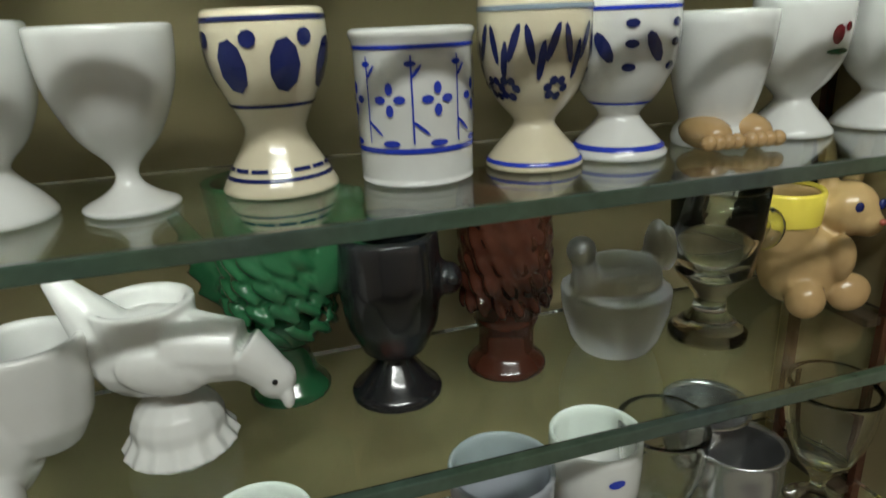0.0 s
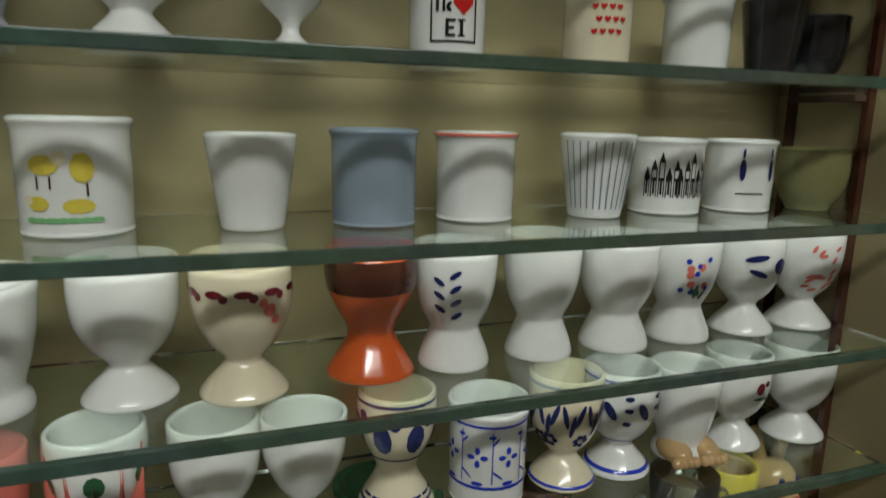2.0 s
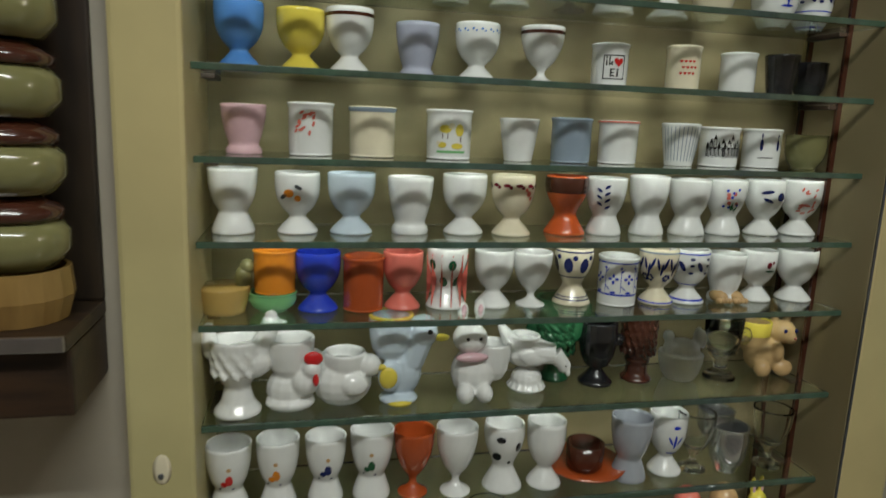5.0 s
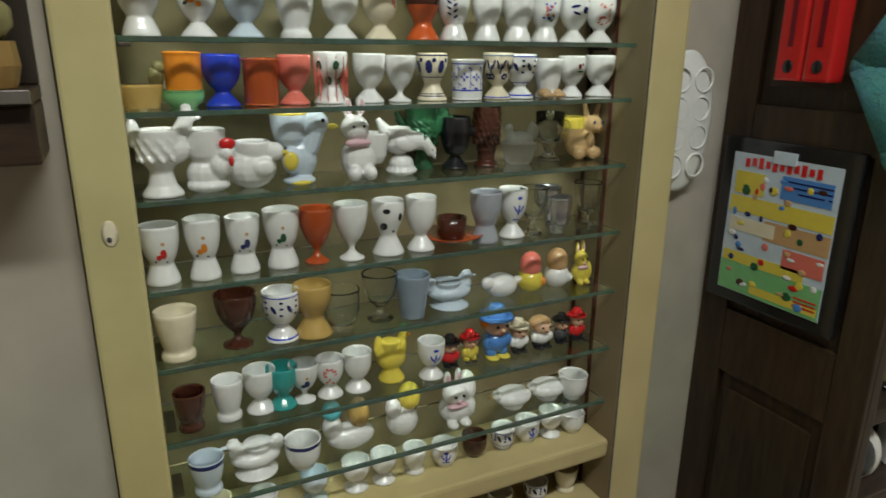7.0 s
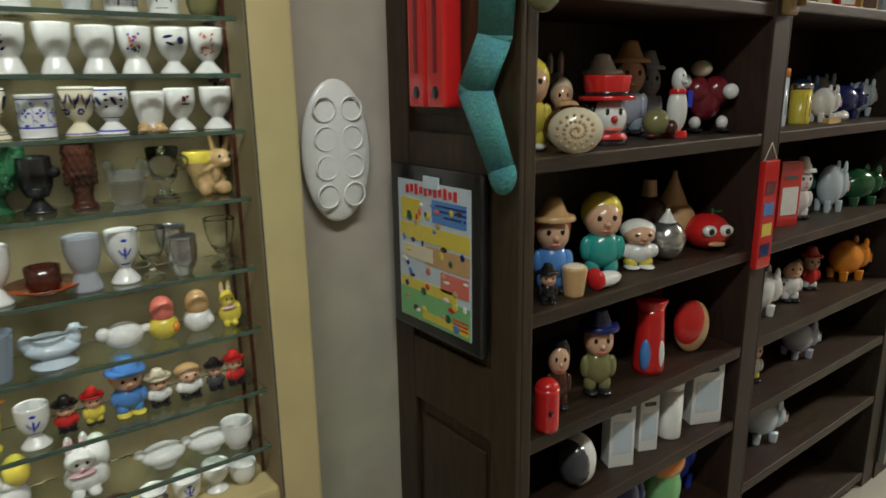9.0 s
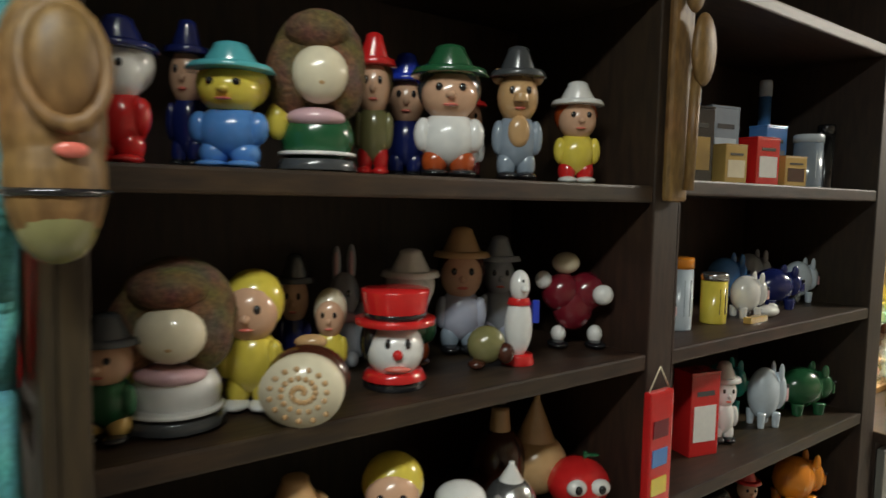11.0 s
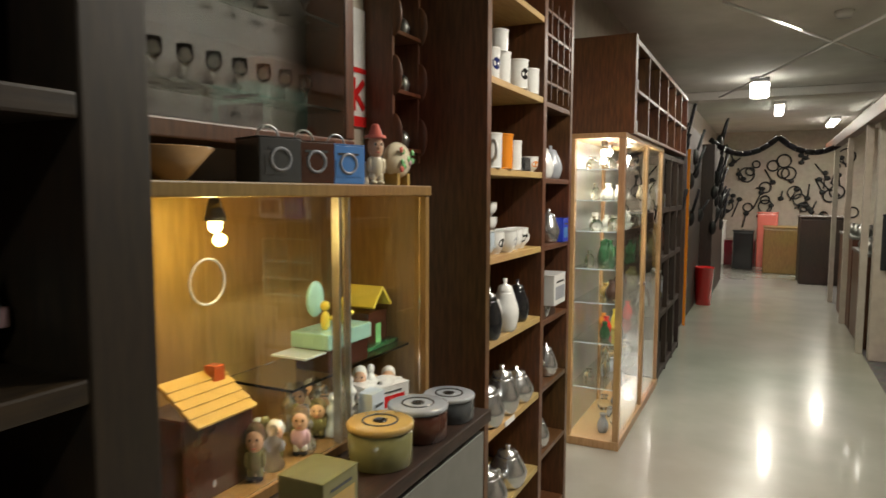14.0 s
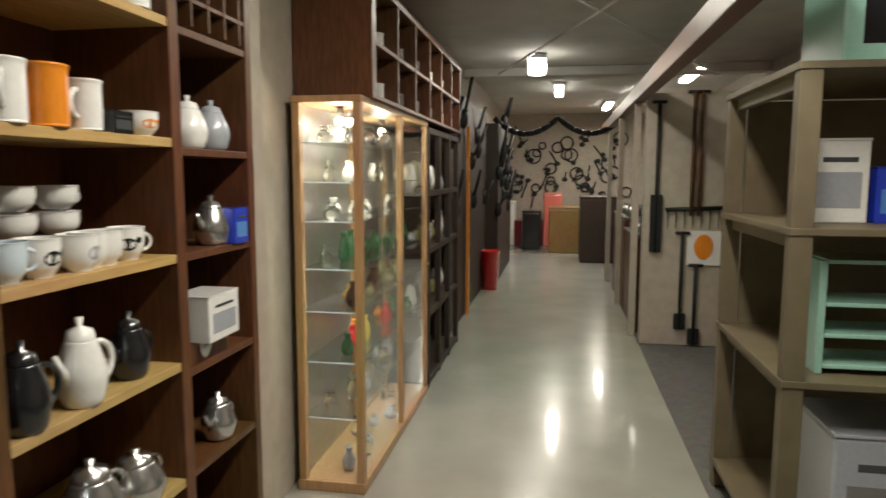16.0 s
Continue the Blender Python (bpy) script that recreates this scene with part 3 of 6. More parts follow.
structure("wall_north_2", (0.789, 0.03, 0.0), (1.03, 0.2, 2.85), WALL, "mauve-grey plaster wall strip")
structure("wall_north_3", (-1.6, 0.3, 0.0), (18.6, 0.4, 2.85), WALL, "plaster wall behind the shelving")
structure("pillar", (5.3, 0.1, 0.0), (5.6, 0.296, 2.85), WALL, "grey plaster wall pillar beside the shelves")
structure("ceiling_beam_1", (12.0, -3.39, 2.74), (12.25, 0.296, 2.846), CEIL, "off-white painted ceiling beam", 0.01)

# ---- egg cup cabinet ----
cab = thing("display_cabinet", "yellow painted wall cabinet with glass shelves full of egg cups", "cabinet", (0, 0, 0))
for lo, hi in (((0.0145, -0.088, 0.0), (0.068, 0.07, 2.12)), ((0.724, -0.088, 0.0), (0.787, 0.07, 2.12))):
    part("post", box(lo, hi, 0.004), PAINT, cab)
part("head", box((0.068, -0.088, 1.86), (0.722, 0.07, 1.93), 0.004), PAINT, cab)
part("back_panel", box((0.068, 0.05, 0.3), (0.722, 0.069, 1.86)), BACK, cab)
part("plinth", box((0.068, -0.07, 0.0), (0.722, 0.07, 0.3), 0.004), PAINT, cab)
part("ledge", box((0.068, -0.078, 0.803), (0.722, 0.05, 0.835), 0.006), PAINT, cab)
part("ledge", box((0.068, -0.078, 0.69), (0.722, 0.05, 0.72), 0.006), PAINT, cab)
part("chipped_paint", ball((0.041, -0.0885, 1.262), (0.008, 0.0012, 0.014), seg=7), GLAZE["cream"], cab, "chipped patch showing pale wood")
part("chip_core", ball((0.04, -0.0895, 1.256), (0.0025, 0.0012, 0.003), seg=7), GLAZE["darkgrey"], cab)
# Thin sheet on the right post: its shade is put into the colour.
part("reveal", box((0.7215, -0.0865, 0.3), (0.7238, 0.049, 1.86)), BACK, cab, "inner side of the cabinet, its shade painted in as olive")
part("gap_line", box((0.7225, -0.0885, 0.3), (0.7246, -0.0868, 1.86)), GLAZE["darkgrey"], cab, "dark joint along the post")
for y in (-0.02, 0.034):
    part("shelf_rail", box((0.716, y, 0.3), (0.7213, y + 0.004, 1.86)), GLAZE["brown"], cab, "thin dark shelf support rail")
LEVELS = {"R0": 1.742, "A": 1.674, "B": 1.599, "C": 1.524, "D": 1.452, "E": 1.378, "F": 1.285, "G": 1.184, "H": 1.090, "I": 0.993, "J": 0.899, "K": 0.836, "L": 0.721}
for k, z in LEVELS.items():
    if k in "KL":
        continue
    sh = thing("glass_shelf", "clear glass shelf with a green edge, holding egg cups", "shelf", (0.395, 0, z), "glass shelves")
    p = part("pane", box((-0.326, -0.056, -0.0055), (0.326, 0.048, -0.0003)), PANE, sh)
    p.visible_shadow = False
    part("edge", box((-0.326, -0.0605, -0.0058), (0.326, -0.0562, 0.0), 0.0008), EDGE, sh, "green polished glass edge")
    for sx in (-0.318, 0.318):
        part("bracket", box((sx - 0.006, -0.018, -0.0105), (sx + 0.006, 0.03, -0.006), 0.001), DARKWOOD, sh)

ROWS = {
    "R0": [(0.1, "footed", "white", ""), (0.2, "footed", "cream", ""), (0.3, "double", "white", "flowers"), (0.4, "footed", "white", ""), (0.47, "squat", "blue", ""), (0.548, "footed", "white", ""), (0.59, "squat", "olive", ""), (0.625, "squat", "lightgreen", ""), (0.66, "squat", "white", "pinkflower"), (0.7, "footed", "cream", "")],
    "A": [(0.1, "squat", "white", ""), (0.16, "footed", "brown", ""), (0.228, "squat", "white", "fruit"), (0.295, "waist", "white", "goldrim"), (0.352, "footed", "white", ""), (0.412, "goblet", "blueglass", ""), (0.457, "double", "white", ""), (0.517, "footed", "white", "crest"), (0.566, "squat", "cream", ""), (0.642, "squat", "white", "crest"), (0.689, "squat", "white", "delftsmall")],
    "B": [(0.102, "footed", "skyblue", ""), (0.156, "footed", "yellow", ""), (0.2, "footed", "white", "goldrim"), (0.264, "waist", "lilac", ""), (0.323, "footed", "white", "bluedots"), (0.386, "goblet", "white", "goldrim"), (0.458, "cylinder", "white", "ei"), (0.54, "cylinder", "cream", "hearts"), (0.61, "cylinder", "white", ""), (0.655, "bucket", "black", ""), (0.697, "squat", "black", "")],
    "C": [(0.105, "waist", "pink", ""), (0.165, "cylinder", "white", "pinkflower"), (0.223, "cylinder", "cream", "greyrim"), (0.298, "cylinder", "white", "sheep"), (0.368, "bucket", "white", ""), (0.424, "cylinder", "slate", ""), (0.478, "cylinder", "white", "redrim"), (0.546, "bucket", "white", "stripes"), (0.597, "cylinder", "white", "houses"), (0.649, "cylinder", "white", "vases"), (0.698, "squat", "olive", "")],
    "D": [(0.095, "double", "white", ""), (0.153, "footed", "white", "blossom"), (0.203, "footed", "paleblue", ""), (0.26, "waist", "white", ""), (0.314, "footed", "white", ""), (0.361, "footed", "cream", "garland"), (0.421, "hourglass", "redorange", "shade"), (0.464, "double", "white", "blueleaf"), (0.513, "double", "white", ""), (0.56, "double", "white", ""), (0.605, "double", "white", "flowers"), (0.652, "footed", "white", "bluebird"), (0.697, "footed", "white", "pinkflower")],
    "E": [(0.172, "footed", "blue", ""), (0.215, "cylinder", "rust", ""), (0.254, "footed", "coral", ""), (0.299, "hourglass", "white", "redlines"), (0.347, "footed", "white", ""), (0.387, "goblet", "white", ""), (0.435, "hourglass", "cream", "delftdark"), (0.483, "cylinder", "white", "delftcyl"), (0.529, "footed", "cream", "delftheart"), (0.566, "footed", "white", "delftsmall"), (0.613, "waist", "white", "feet"), (0.654, "footed", "white", "picture"), (0.702, "footed", "white", "")],
    "G": [(0.088, "double", "white", "figred"), (0.134, "double", "white", "figyellow"), (0.18, "double", "white", "figblue"), (0.226, "double", "white", "figgreen"), (0.268, "goblet", "rust", ""), (0.312, "goblet", "white", ""), (0.364, "hourglass", "white", "spots"), (0.41, "footed", "white", ""), (0.508, "double", "grey", ""), (0.556, "footed", "white", "crest"), (0.59, "goblet", "glass", ""), (0.628, "squat", "silver", ""), (0.684, "goblet", "glass", "")],
    "H": [(0.095, "waist", "cream", ""), (0.164, "goblet", "brown", ""), (0.218, "footed", "white", "delftsmall"), (0.258, "hourglass", "gold", ""), (0.296, "squat", "glass", ""), (0.352, "goblet", "glass", ""), (0.396, "bucket", "slate", "")],
    "I": [(0.1, "waist", "brown", ""), (0.146, "waist", "white", ""), (0.186, "footed", "white", ""), (0.214, "footed", "teal", ""), (0.243, "goblet", "white", "figblue"), (0.278, "footed", "white", "pinkflower"), (0.317, "footed", "white", ""), (0.424, "footed", "white", "crest")],
    "J": [(0.112, "waist", "paleblue", "bluerim"), (0.235, "squat", "white", "bluerim"), (0.68, "squat", "white", "")],
    "K": [(0.31, "footed", "white", ""), (0.352, "footed", "white", ""), (0.402, "waist", "white", ""), (0.45, "squat", "white", "crest"), (0.503, "squat", "brown", ""), (0.553, "squat", "white", "delftsmall"), (0.6, "squat", "white", "crest"), (0.643, "footed", "white", ""), (0.683, "squat", "white", ""), (0.12, "footed", "cream", ""), (0.18, "squat", "white", ""), (0.25, "footed", "paleblue", "")],
    "L": [(0.2, "footed", "white", ""), (0.3, "squat", "brown", ""), (0.42, "squat", "cream", ""), (0.55, "squat", "white", "crest"), (0.62, "squat", "white", "delftsmall"), (0.68, "waist", "cream", "")],
}
SIZES = {"R0": (0.021, 0.046), "A": (0.022, 0.05), "B": (0.022, 0.056), "C": (0.0215, 0.049), "D": (0.0215, 0.059), "E": (0.0205, 0.058), "G": (0.021, 0.07), "H": (0.024, 0.066), "I": (0.02, 0.056), "J": (0.023, 0.05), "K": (0.019, 0.042), "L": (0.02, 0.045)}
rng = random.Random(4)
for k, cups in ROWS.items():
    r, h = SIZES[k]
    for x, shape, colour, decor in cups:
        s = {"squat": 0.8, "cylinder": 0.95 if k != "E" else 0.88, "bucket": 0.95, "waist": 0.92}.get(shape, 1.0)
        small = 0.82 if k == "B" and x > 0.44 else 0.92 if k == "C" and x > 0.33 else 1.0
        s *= small
        egg_cup(x, LEVELS[k], shape, colour, decor, r * small * rng.uniform(0.95, 1.06), h * s * rng.uniform(0.95, 1.03), (-0.01 if k in "DE" else 0.001 if k in "R0ABC" else -0.025) + rng.uniform(-0.004, 0.006), rng.uniform(-8, 8))
egg_cup(0.13, LEVELS["E"], "squat", "lightgreen", "", 0.022, 0.018)
egg_cup(0.132, LEVELS["E"] + 0.0185, "cylinder", "orange", "", 0.02, 0.04, where="on a green base")
egg_cup(0.62, LEVELS["G"] + 0.034, "squat", "silver", "", 0.02, 0.032, where="stacked on another cup")
tray = thing("saucer_cup", "brown glazed egg cup on its own wide saucer", "egg cup", (0.462, -0.012, LEVELS["G"]))
part("saucer", lathe([(0, 0), (0.02, 0), (0.044, 0.012), (0.045, 0.014), (0.018, 0.006), (0, 0.006)], 28), GLAZE["rust"], tray)
part("bowl", lathe([(0.016, 0.006), (0.02, 0.012), (0.021, 0.036), (0.019, 0.036), (0.017, 0.014), (0, 0.012)], 24), GLAZE["brown"], tray)

z = LEVELS["F"]


def moulded(label, x, y, bm, colour, category="egg cup", name="egg_cup_figure", size=0.0013):
    ob = solid(name, bm, GLAZE[colour], label, category, (x, y, z))
    fused(ob, size)
    return ob


def bowl(r, z0, z1, bm, c=(0, 0), flare=1.05):
    """An open cup with a wall and a rounded rim."""
    h = z1 - z0
    return lathe([(0, z0), (r * 0.6, z0), (r * 0.88, z0 + h * 0.25), (r, z0 + h * 0.6), (r * flare, z1), (r * flare - 0.0025, z1 + 0.001), (r * flare - 0.0045, z1 - 0.001), (r - 0.0045, z0 + h * 0.6), (r * 0.8, z0 + h * 0.35), (0, z0 + h * 0.25)], 26, bm, 0, (c[0], c[1], 0))


def feathers(bm, r, z0, z1, rows, n, length=0.007, lean=40, span=(0, 360)):
    for i in range(rows):
        zz = z0 + (z1 - z0) * i / max(1, rows - 1)
        for k in range(n):
            a = radians(span[0] + (span[1] - span[0]) * (k + 0.5 * (i % 2)) / n)
            turn = Matrix.Rotation(a, 4, "Z") @ Matrix.Rotation(radians(lean), 4, "X")
            ball((r * math.cos(a), r * math.sin(a), zz), (0.0022, 0.0026, length), bm, 0, turn, seg=8)


def foot(bm, r, h, neck, mi=0):
    return lathe([(0, 0), (r, 0), (r, 0.003), (r * 0.7, h * 0.35), (neck, h * 0.75), (neck * 1.2, h), (0, h)], 24, bm, mi)


# white hen, upright, on a fluted foot
bm = foot(bmesh.new(), 0.022, 0.034, 0.012)
bowl(0.023, 0.03, 0.072, bm)
ball((0.008, 0, 0.05), (0.026, 0.019, 0.018), bm), rod((0.018, 0, 0.055), (0.03, -0.003, 0.082), 0.013, bm, r2=0.008)
ball((0.031, -0.003, 0.084), 0.0085, bm), ball((0.031, -0.003, 0.094), (0.006, 0.003, 0.005), bm), ball((0.041, -0.004, 0.083), (0.005, 0.003, 0.003), bm)
ball((-0.024, 0, 0.068), (0.008, 0.008, 0.016), bm)
feathers(bm, 0.0225, 0.042, 0.06, 3, 12, 0.006)
moulded("white glazed ceramic hen egg cup on a glass shelf", 0.098, -0.03, bm, "white", name="hen_egg_cup")
# white cup with a crouching rooster
bm = ball((0, 0, 0.02), (0.023, 0.02, 0.021))
bowl(0.022, 0.032, 0.07, bm)
ball((0.014, -0.012, 0.03), 0.014, bm), ball((0.02, -0.018, 0.044), 0.009, bm), ball((0.0, -0.004, 0.008), (0.024, 0.02, 0.009), bm)
ob = moulded("white rooster egg cup with a red comb", 0.146, -0.025, bm, "white", name="rooster_egg_cup")
part("comb", ball((0.021, -0.021, 0.055), (0.009, 0.004, 0.007)), GLAZE["red"], ob, "red glazed comb")
part("wattle", ball((0.023, -0.029, 0.037), (0.003, 0.003, 0.006)), GLAZE["red"], ob, "red glazed wattle")
# crouching hen
bm = ball((0, 0, 0.024), (0.029, 0.022, 0.025))
bowl(0.02, 0.03, 0.054, bm, (0.002, 0))
ball((0.026, -0.008, 0.042), 0.011, bm), ball((-0.026, 0, 0.045), (0.008, 0.008, 0.013), bm), ball((0.01, -0.018, 0.026), (0.014, 0.008, 0.011), bm)
ob = moulded("white crouching hen ceramic egg cup", 0.195, -0.025, bm, "white", name="hen_egg_cup")
part("beak", ball((0.036, -0.013, 0.041), (0.005, 0.003, 0.003)), GLAZE["yellow"], ob)
# duck
bm = ball((0.004, 0, 0.03), (0.02, 0.018, 0.026))
bowl(0.021, 0.045, 0.084, bm, (-0.008, 0))
rod((0.012, -0.004, 0.04), (0.022, -0.008, 0.07), 0.013, bm), ball((0.023, -0.009, 0.072), 0.0145, bm), ball((-0.01, -0.014, 0.03), (0.012, 0.007, 0.016), bm), ball((0.0, -0.006, 0.005), (0.02, 0.018, 0.006), bm)
ob = moulded("pale blue and yellow duck egg cup", 0.25, -0.02, bm, "paleblue", name="duck_egg_cup")
part("beak", ball((0.04, -0.014, 0.068), (0.008, 0.006, 0.0035)), GLAZE["yellow"], ob, "yellow glazed beak")
part("rim", ring((-0.008, 0, 0.084), 0.0205, 0.0022, n=24), GLAZE["yellow"], ob, "yellow glazed rim")
part("wing", ball((-0.012, -0.019, 0.03), (0.009, 0.004, 0.011)), GLAZE["yellow"], ob, "yellow glazed wing")
part("foot", ball((0.0, -0.016, 0.004), (0.013, 0.01, 0.004)), GLAZE["yellow"], ob, "yellow glazed feet")
part("eye", ball((0.027, -0.022, 0.076), 0.0026), GLAZE["black"], ob)
# white rabbit with a pink bow
bm = ball((0, 0, 0.026), (0.023, 0.02, 0.027))
ball((-0.006, -0.006, 0.064), (0.018, 0.016, 0.016), bm), ball((-0.013, 0, 0.088), (0.006, 0.005, 0.012), bm), ball((0.004, 0, 0.09), (0.006, 0.005, 0.013), bm)
ball((-0.012, -0.018, 0.01), (0.009, 0.013, 0.01), bm), ball((0.008, -0.018, 0.01), (0.009, 0.013, 0.01), bm), bowl(0.018, 0.018, 0.056, bm, (0.021, 0.002))
ob = moulded("white rabbit egg cup with pink bow", 0.327, -0.02, bm, "white", name="rabbit_egg_cup")
part("bow", ball((-0.006, -0.017, 0.047), (0.017, 0.006, 0.005)), GLAZE["pink"], ob, "pink glazed bow")
for dx in (-0.012, 0.001):
    part("eye", ball((dx, -0.0212, 0.067), 0.0018), GLAZE["black"], ob)
for dx in (-0.013, 0.004):
    part("inner_ear", ball((dx, -0.0045, 0.089), (0.003, 0.0015, 0.009)), GLAZE["pink"], ob)
# white bird bending forward on a shell foot
bm = bmesh.new()
for k in range(16):
    a = radians(22.5 * k)
    rod((0.0, 0, 0.031), (0.021 * math.cos(a), 0.021 * math.sin(a), 0.003), 0.004, bm, r2=0.0052)
ball((0, 0, 0.014), (0.02, 0.02, 0.016), bm), ball((-0.004, 0, 0.047), (0.026, 0.02, 0.018), bm)
bowl(0.02, 0.04, 0.067, bm, (-0.006, 0.002))
for p, q, r0, r1 in (((0.004, -0.006, 0.05), (0.03, -0.014, 0.047), 0.016, 0.012), ((0.03, -0.014, 0.047), (0.042, -0.017, 0.035), 0.011, 0.008), ((-0.018, 0, 0.052), (-0.037, 0.004, 0.08), 0.014, 0.004)):
    rod(p, q, r0, bm, seg=14, r2=r1)
ball((0.042, -0.017, 0.034), (0.009, 0.008, 0.0085), bm), ball((0.046, -0.022, 0.027), (0.003, 0.003, 0.005), bm), ball((0.0, -0.017, 0.045), (0.018, 0.006, 0.01), bm, 0, Matrix.Rotation(radians(15), 4, "Y")), ball((0.012, -0.018, 0.044), (0.012, 0.005, 0.007), bm)
ob = moulded("white bird egg cup bending forward on a ribbed foot", 0.388, -0.012, bm, "white", name="bird_egg_cup", size=0.001)
ob.scale = (0.84, 0.84, 0.9)
part("eye", ball((0.0415, -0.0248, 0.036), 0.0012), GLAZE["black"], ob)
# green rooster
bm = foot(bmesh.new(), 0.017, 0.026, 0.009)
bowl(0.0215, 0.024, 0.09, bm, flare=1.12)
feathers(bm, 0.0212, 0.034, 0.062, 4, 14, 0.0075, 55)
rod((0.014, -0.008, 0.05), (0.027, -0.01, 0.07), 0.011, bm, seg=12), ball((0.028, -0.01, 0.072), 0.0085, bm), ball((0.038, -0.012, 0.069), (0.005, 0.003, 0.003), bm)
for k in range(4):
    ball((0.022 + 0.004 * k, -0.009, 0.082 - 0.0012 * k), (0.0024, 0.003, 0.005), bm)
for k in range(4):
    rod((-0.014, 0.002, 0.04), (-0.03 - 0.002 * k, 0.004, 0.05 + 0.009 * k), 0.005, bm, r2=0.003)
moulded("dark green glazed rooster egg cup with moulded feathers", 0.43, 0.018, bm, "green", name="rooster_egg_cup", size=0.001)
# black cup with a small knob
bm = foot(bmesh.new(), 0.019, 0.024, 0.006)
bowl(0.021, 0.02, 0.07, bm, flare=0.95)
ball((0.022, -0.007, 0.05), (0.006, 0.006, 0.007), bm), ball((0.022, -0.012, 0.051), 0.0032, bm)
moulded("glossy black ceramic egg cup with a small knob", 0.472, 0.0, bm, "black", name="egg_cup_figure")
# brown cup, shaggy
bm = foot(bmesh.new(), 0.0175, 0.024, 0.012)
bowl(0.0195, 0.02, 0.082, bm, flare=0.98)
feathers(bm, 0.0184, 0.034, 0.072, 5, 15, 0.005, 25)
moulded("brown glazed ceramic egg cup with rough moulded fur", 0.523, 0.004, bm, "brown", name="egg_cup_figure", size=0.001)
# frosted glass hen
bm = lathe([(0, 0), (0.016, 0), (0.02, 0.006), (0.024, 0.02), (0.025, 0.03), (0, 0.03)], 24)
ball((0.0, 0, 0.034), (0.022, 0.017, 0.012), bm), rod((-0.016, -0.004, 0.032), (-0.021, -0.006, 0.05), 0.007, bm, r2=0.005), ball((-0.022, -0.007, 0.052), 0.0065, bm), ball((0.02, 0, 0.046), (0.006, 0.006, 0.013), bm), ball((0.026, 0, 0.044), (0.005, 0.005, 0.011), bm)
moulded("frosted grey pressed glass hen egg cup", 0.576, 0.002, bm, "frosted", name="glass_hen_cup")
# glass cup with two handles
gc = thing("glass_egg_cup", "clear glass egg cup with a moulded handle", "egg cup", (0.623, -0.004, z), "egg cups on the glass shelves")
part("bowl", lathe([(0, 0), (0.018, 0), (0.018, 0.003), (0.008, 0.012), (0.007, 0.02), (0.017, 0.032), (0.02, 0.05), (0.021, 0.072), (0.019, 0.072), (0.0175, 0.05), (0.013, 0.034), (0, 0.028)], 26), CLEAR, gc)
part("handle", ring((0.0235, -0.004, 0.05), 0.007, 0.0035, turn=Matrix.Rotation(radians(90), 4, "X")), CLEAR, gc)
# tan rabbit beside a yellow cup
bm = ball((0.0, 0, 0.022), (0.025, 0.019, 0.022))
ball((0.017, -0.006, 0.05), (0.0155, 0.014, 0.0145), bm), ball((0.02, -0.016, 0.045), (0.008, 0.007, 0.007), bm), rod((0.01, 0, 0.06), (0.006, 0.004, 0.085), 0.005, bm, r2=0.004), rod((0.024, 0, 0.06), (0.035, 0.003, 0.083), 0.005, bm, r2=0.0035)
ball((0.004, -0.018, 0.03), (0.007, 0.007, 0.012), bm), ball((-0.012, -0.016, 0.01), (0.01, 0.009, 0.01), bm), ball((0.014, -0.017, 0.01), (0.012, 0.008, 0.01), bm)
bowl(0.018, 0.025, 0.06, bm, (-0.014, 0.004))
ob = moulded("tan rabbit egg cup beside a yellow rimmed cup", 0.688, 0.008, bm, "apricot", name="rabbit_egg_cup")
part("rim", lathe([(0.0186, 0.046), (0.0195, 0.061), (0.0185, 0.0625), (0.0165, 0.061)], 26, c=(-0.014, 0.004, 0)), GLAZE["yellow"], ob, "yellow glazed rim")
for dx in (0.0115, 0.0255):
    part("eye", ball((dx, -0.0175, 0.054), (0.0024, 0.0015, 0.0028)), GLAZE["navy"], ob, "painted blue eye")
part("nose", ball((0.021, -0.023, 0.047), 0.0016), GLAZE["coral"], ob)
figurine("basket_egg_cup", "yellow basket egg cup with a green duckling", "egg cup", 0.086, -0.012, LEVELS["E"], 0.05, 0.05, [("c", 0, 0, 0.25, 0.4, 0.48, 0.25, "gold"), ("o", 0.35, 0, 0.62, 0.16, 0.16, 0.26, "olive"), ("o", 0.42, 0, 0.85, 0.14, 0.14, 0.15, "olive"), ("o", 0.58, 0, 0.82, 0.06, 0.05, 0.04, "orange")])
z = LEVELS["H"]
figurine("dog_egg_cup", "pale blue lying lamb egg cup", "egg cup", 0.46, -0.012, z, 0.075, 0.05, hen_blobs("paleblue", "paleblue", "paleblue"), fuse=0.0014)
figurine("bird_egg_cup", "white plump bird egg cup", "egg cup", 0.545, -0.012, z, 0.062, 0.04, [("o", 0, 0, 0.5, 0.42, 0.36, 0.45, "white"), ("o", -0.42, 0.1, 0.7, 0.16, 0.14, 0.25, "white"), ("o", 0.45, 0, 0.6, 0.16, 0.1, 0.16, "white")], fuse=0.0014)
for x, egg, base in ((0.597, "coral", "yellow"), (0.645, "tan", "white")):
    figurine("filled_egg_cup", f"{base} egg cup holding a {egg} egg", "egg cup", x, -0.012, z, 0.042, 0.062, [("o", 0, 0, 0.3, 0.5, 0.48, 0.3, base), ("o", 0, 0, 0.68, 0.4, 0.4, 0.34, egg), ("o", 0.3, 0.3, 0.3, 0.16, 0.18, 0.12, "orange" if base == "yellow" else "white")])
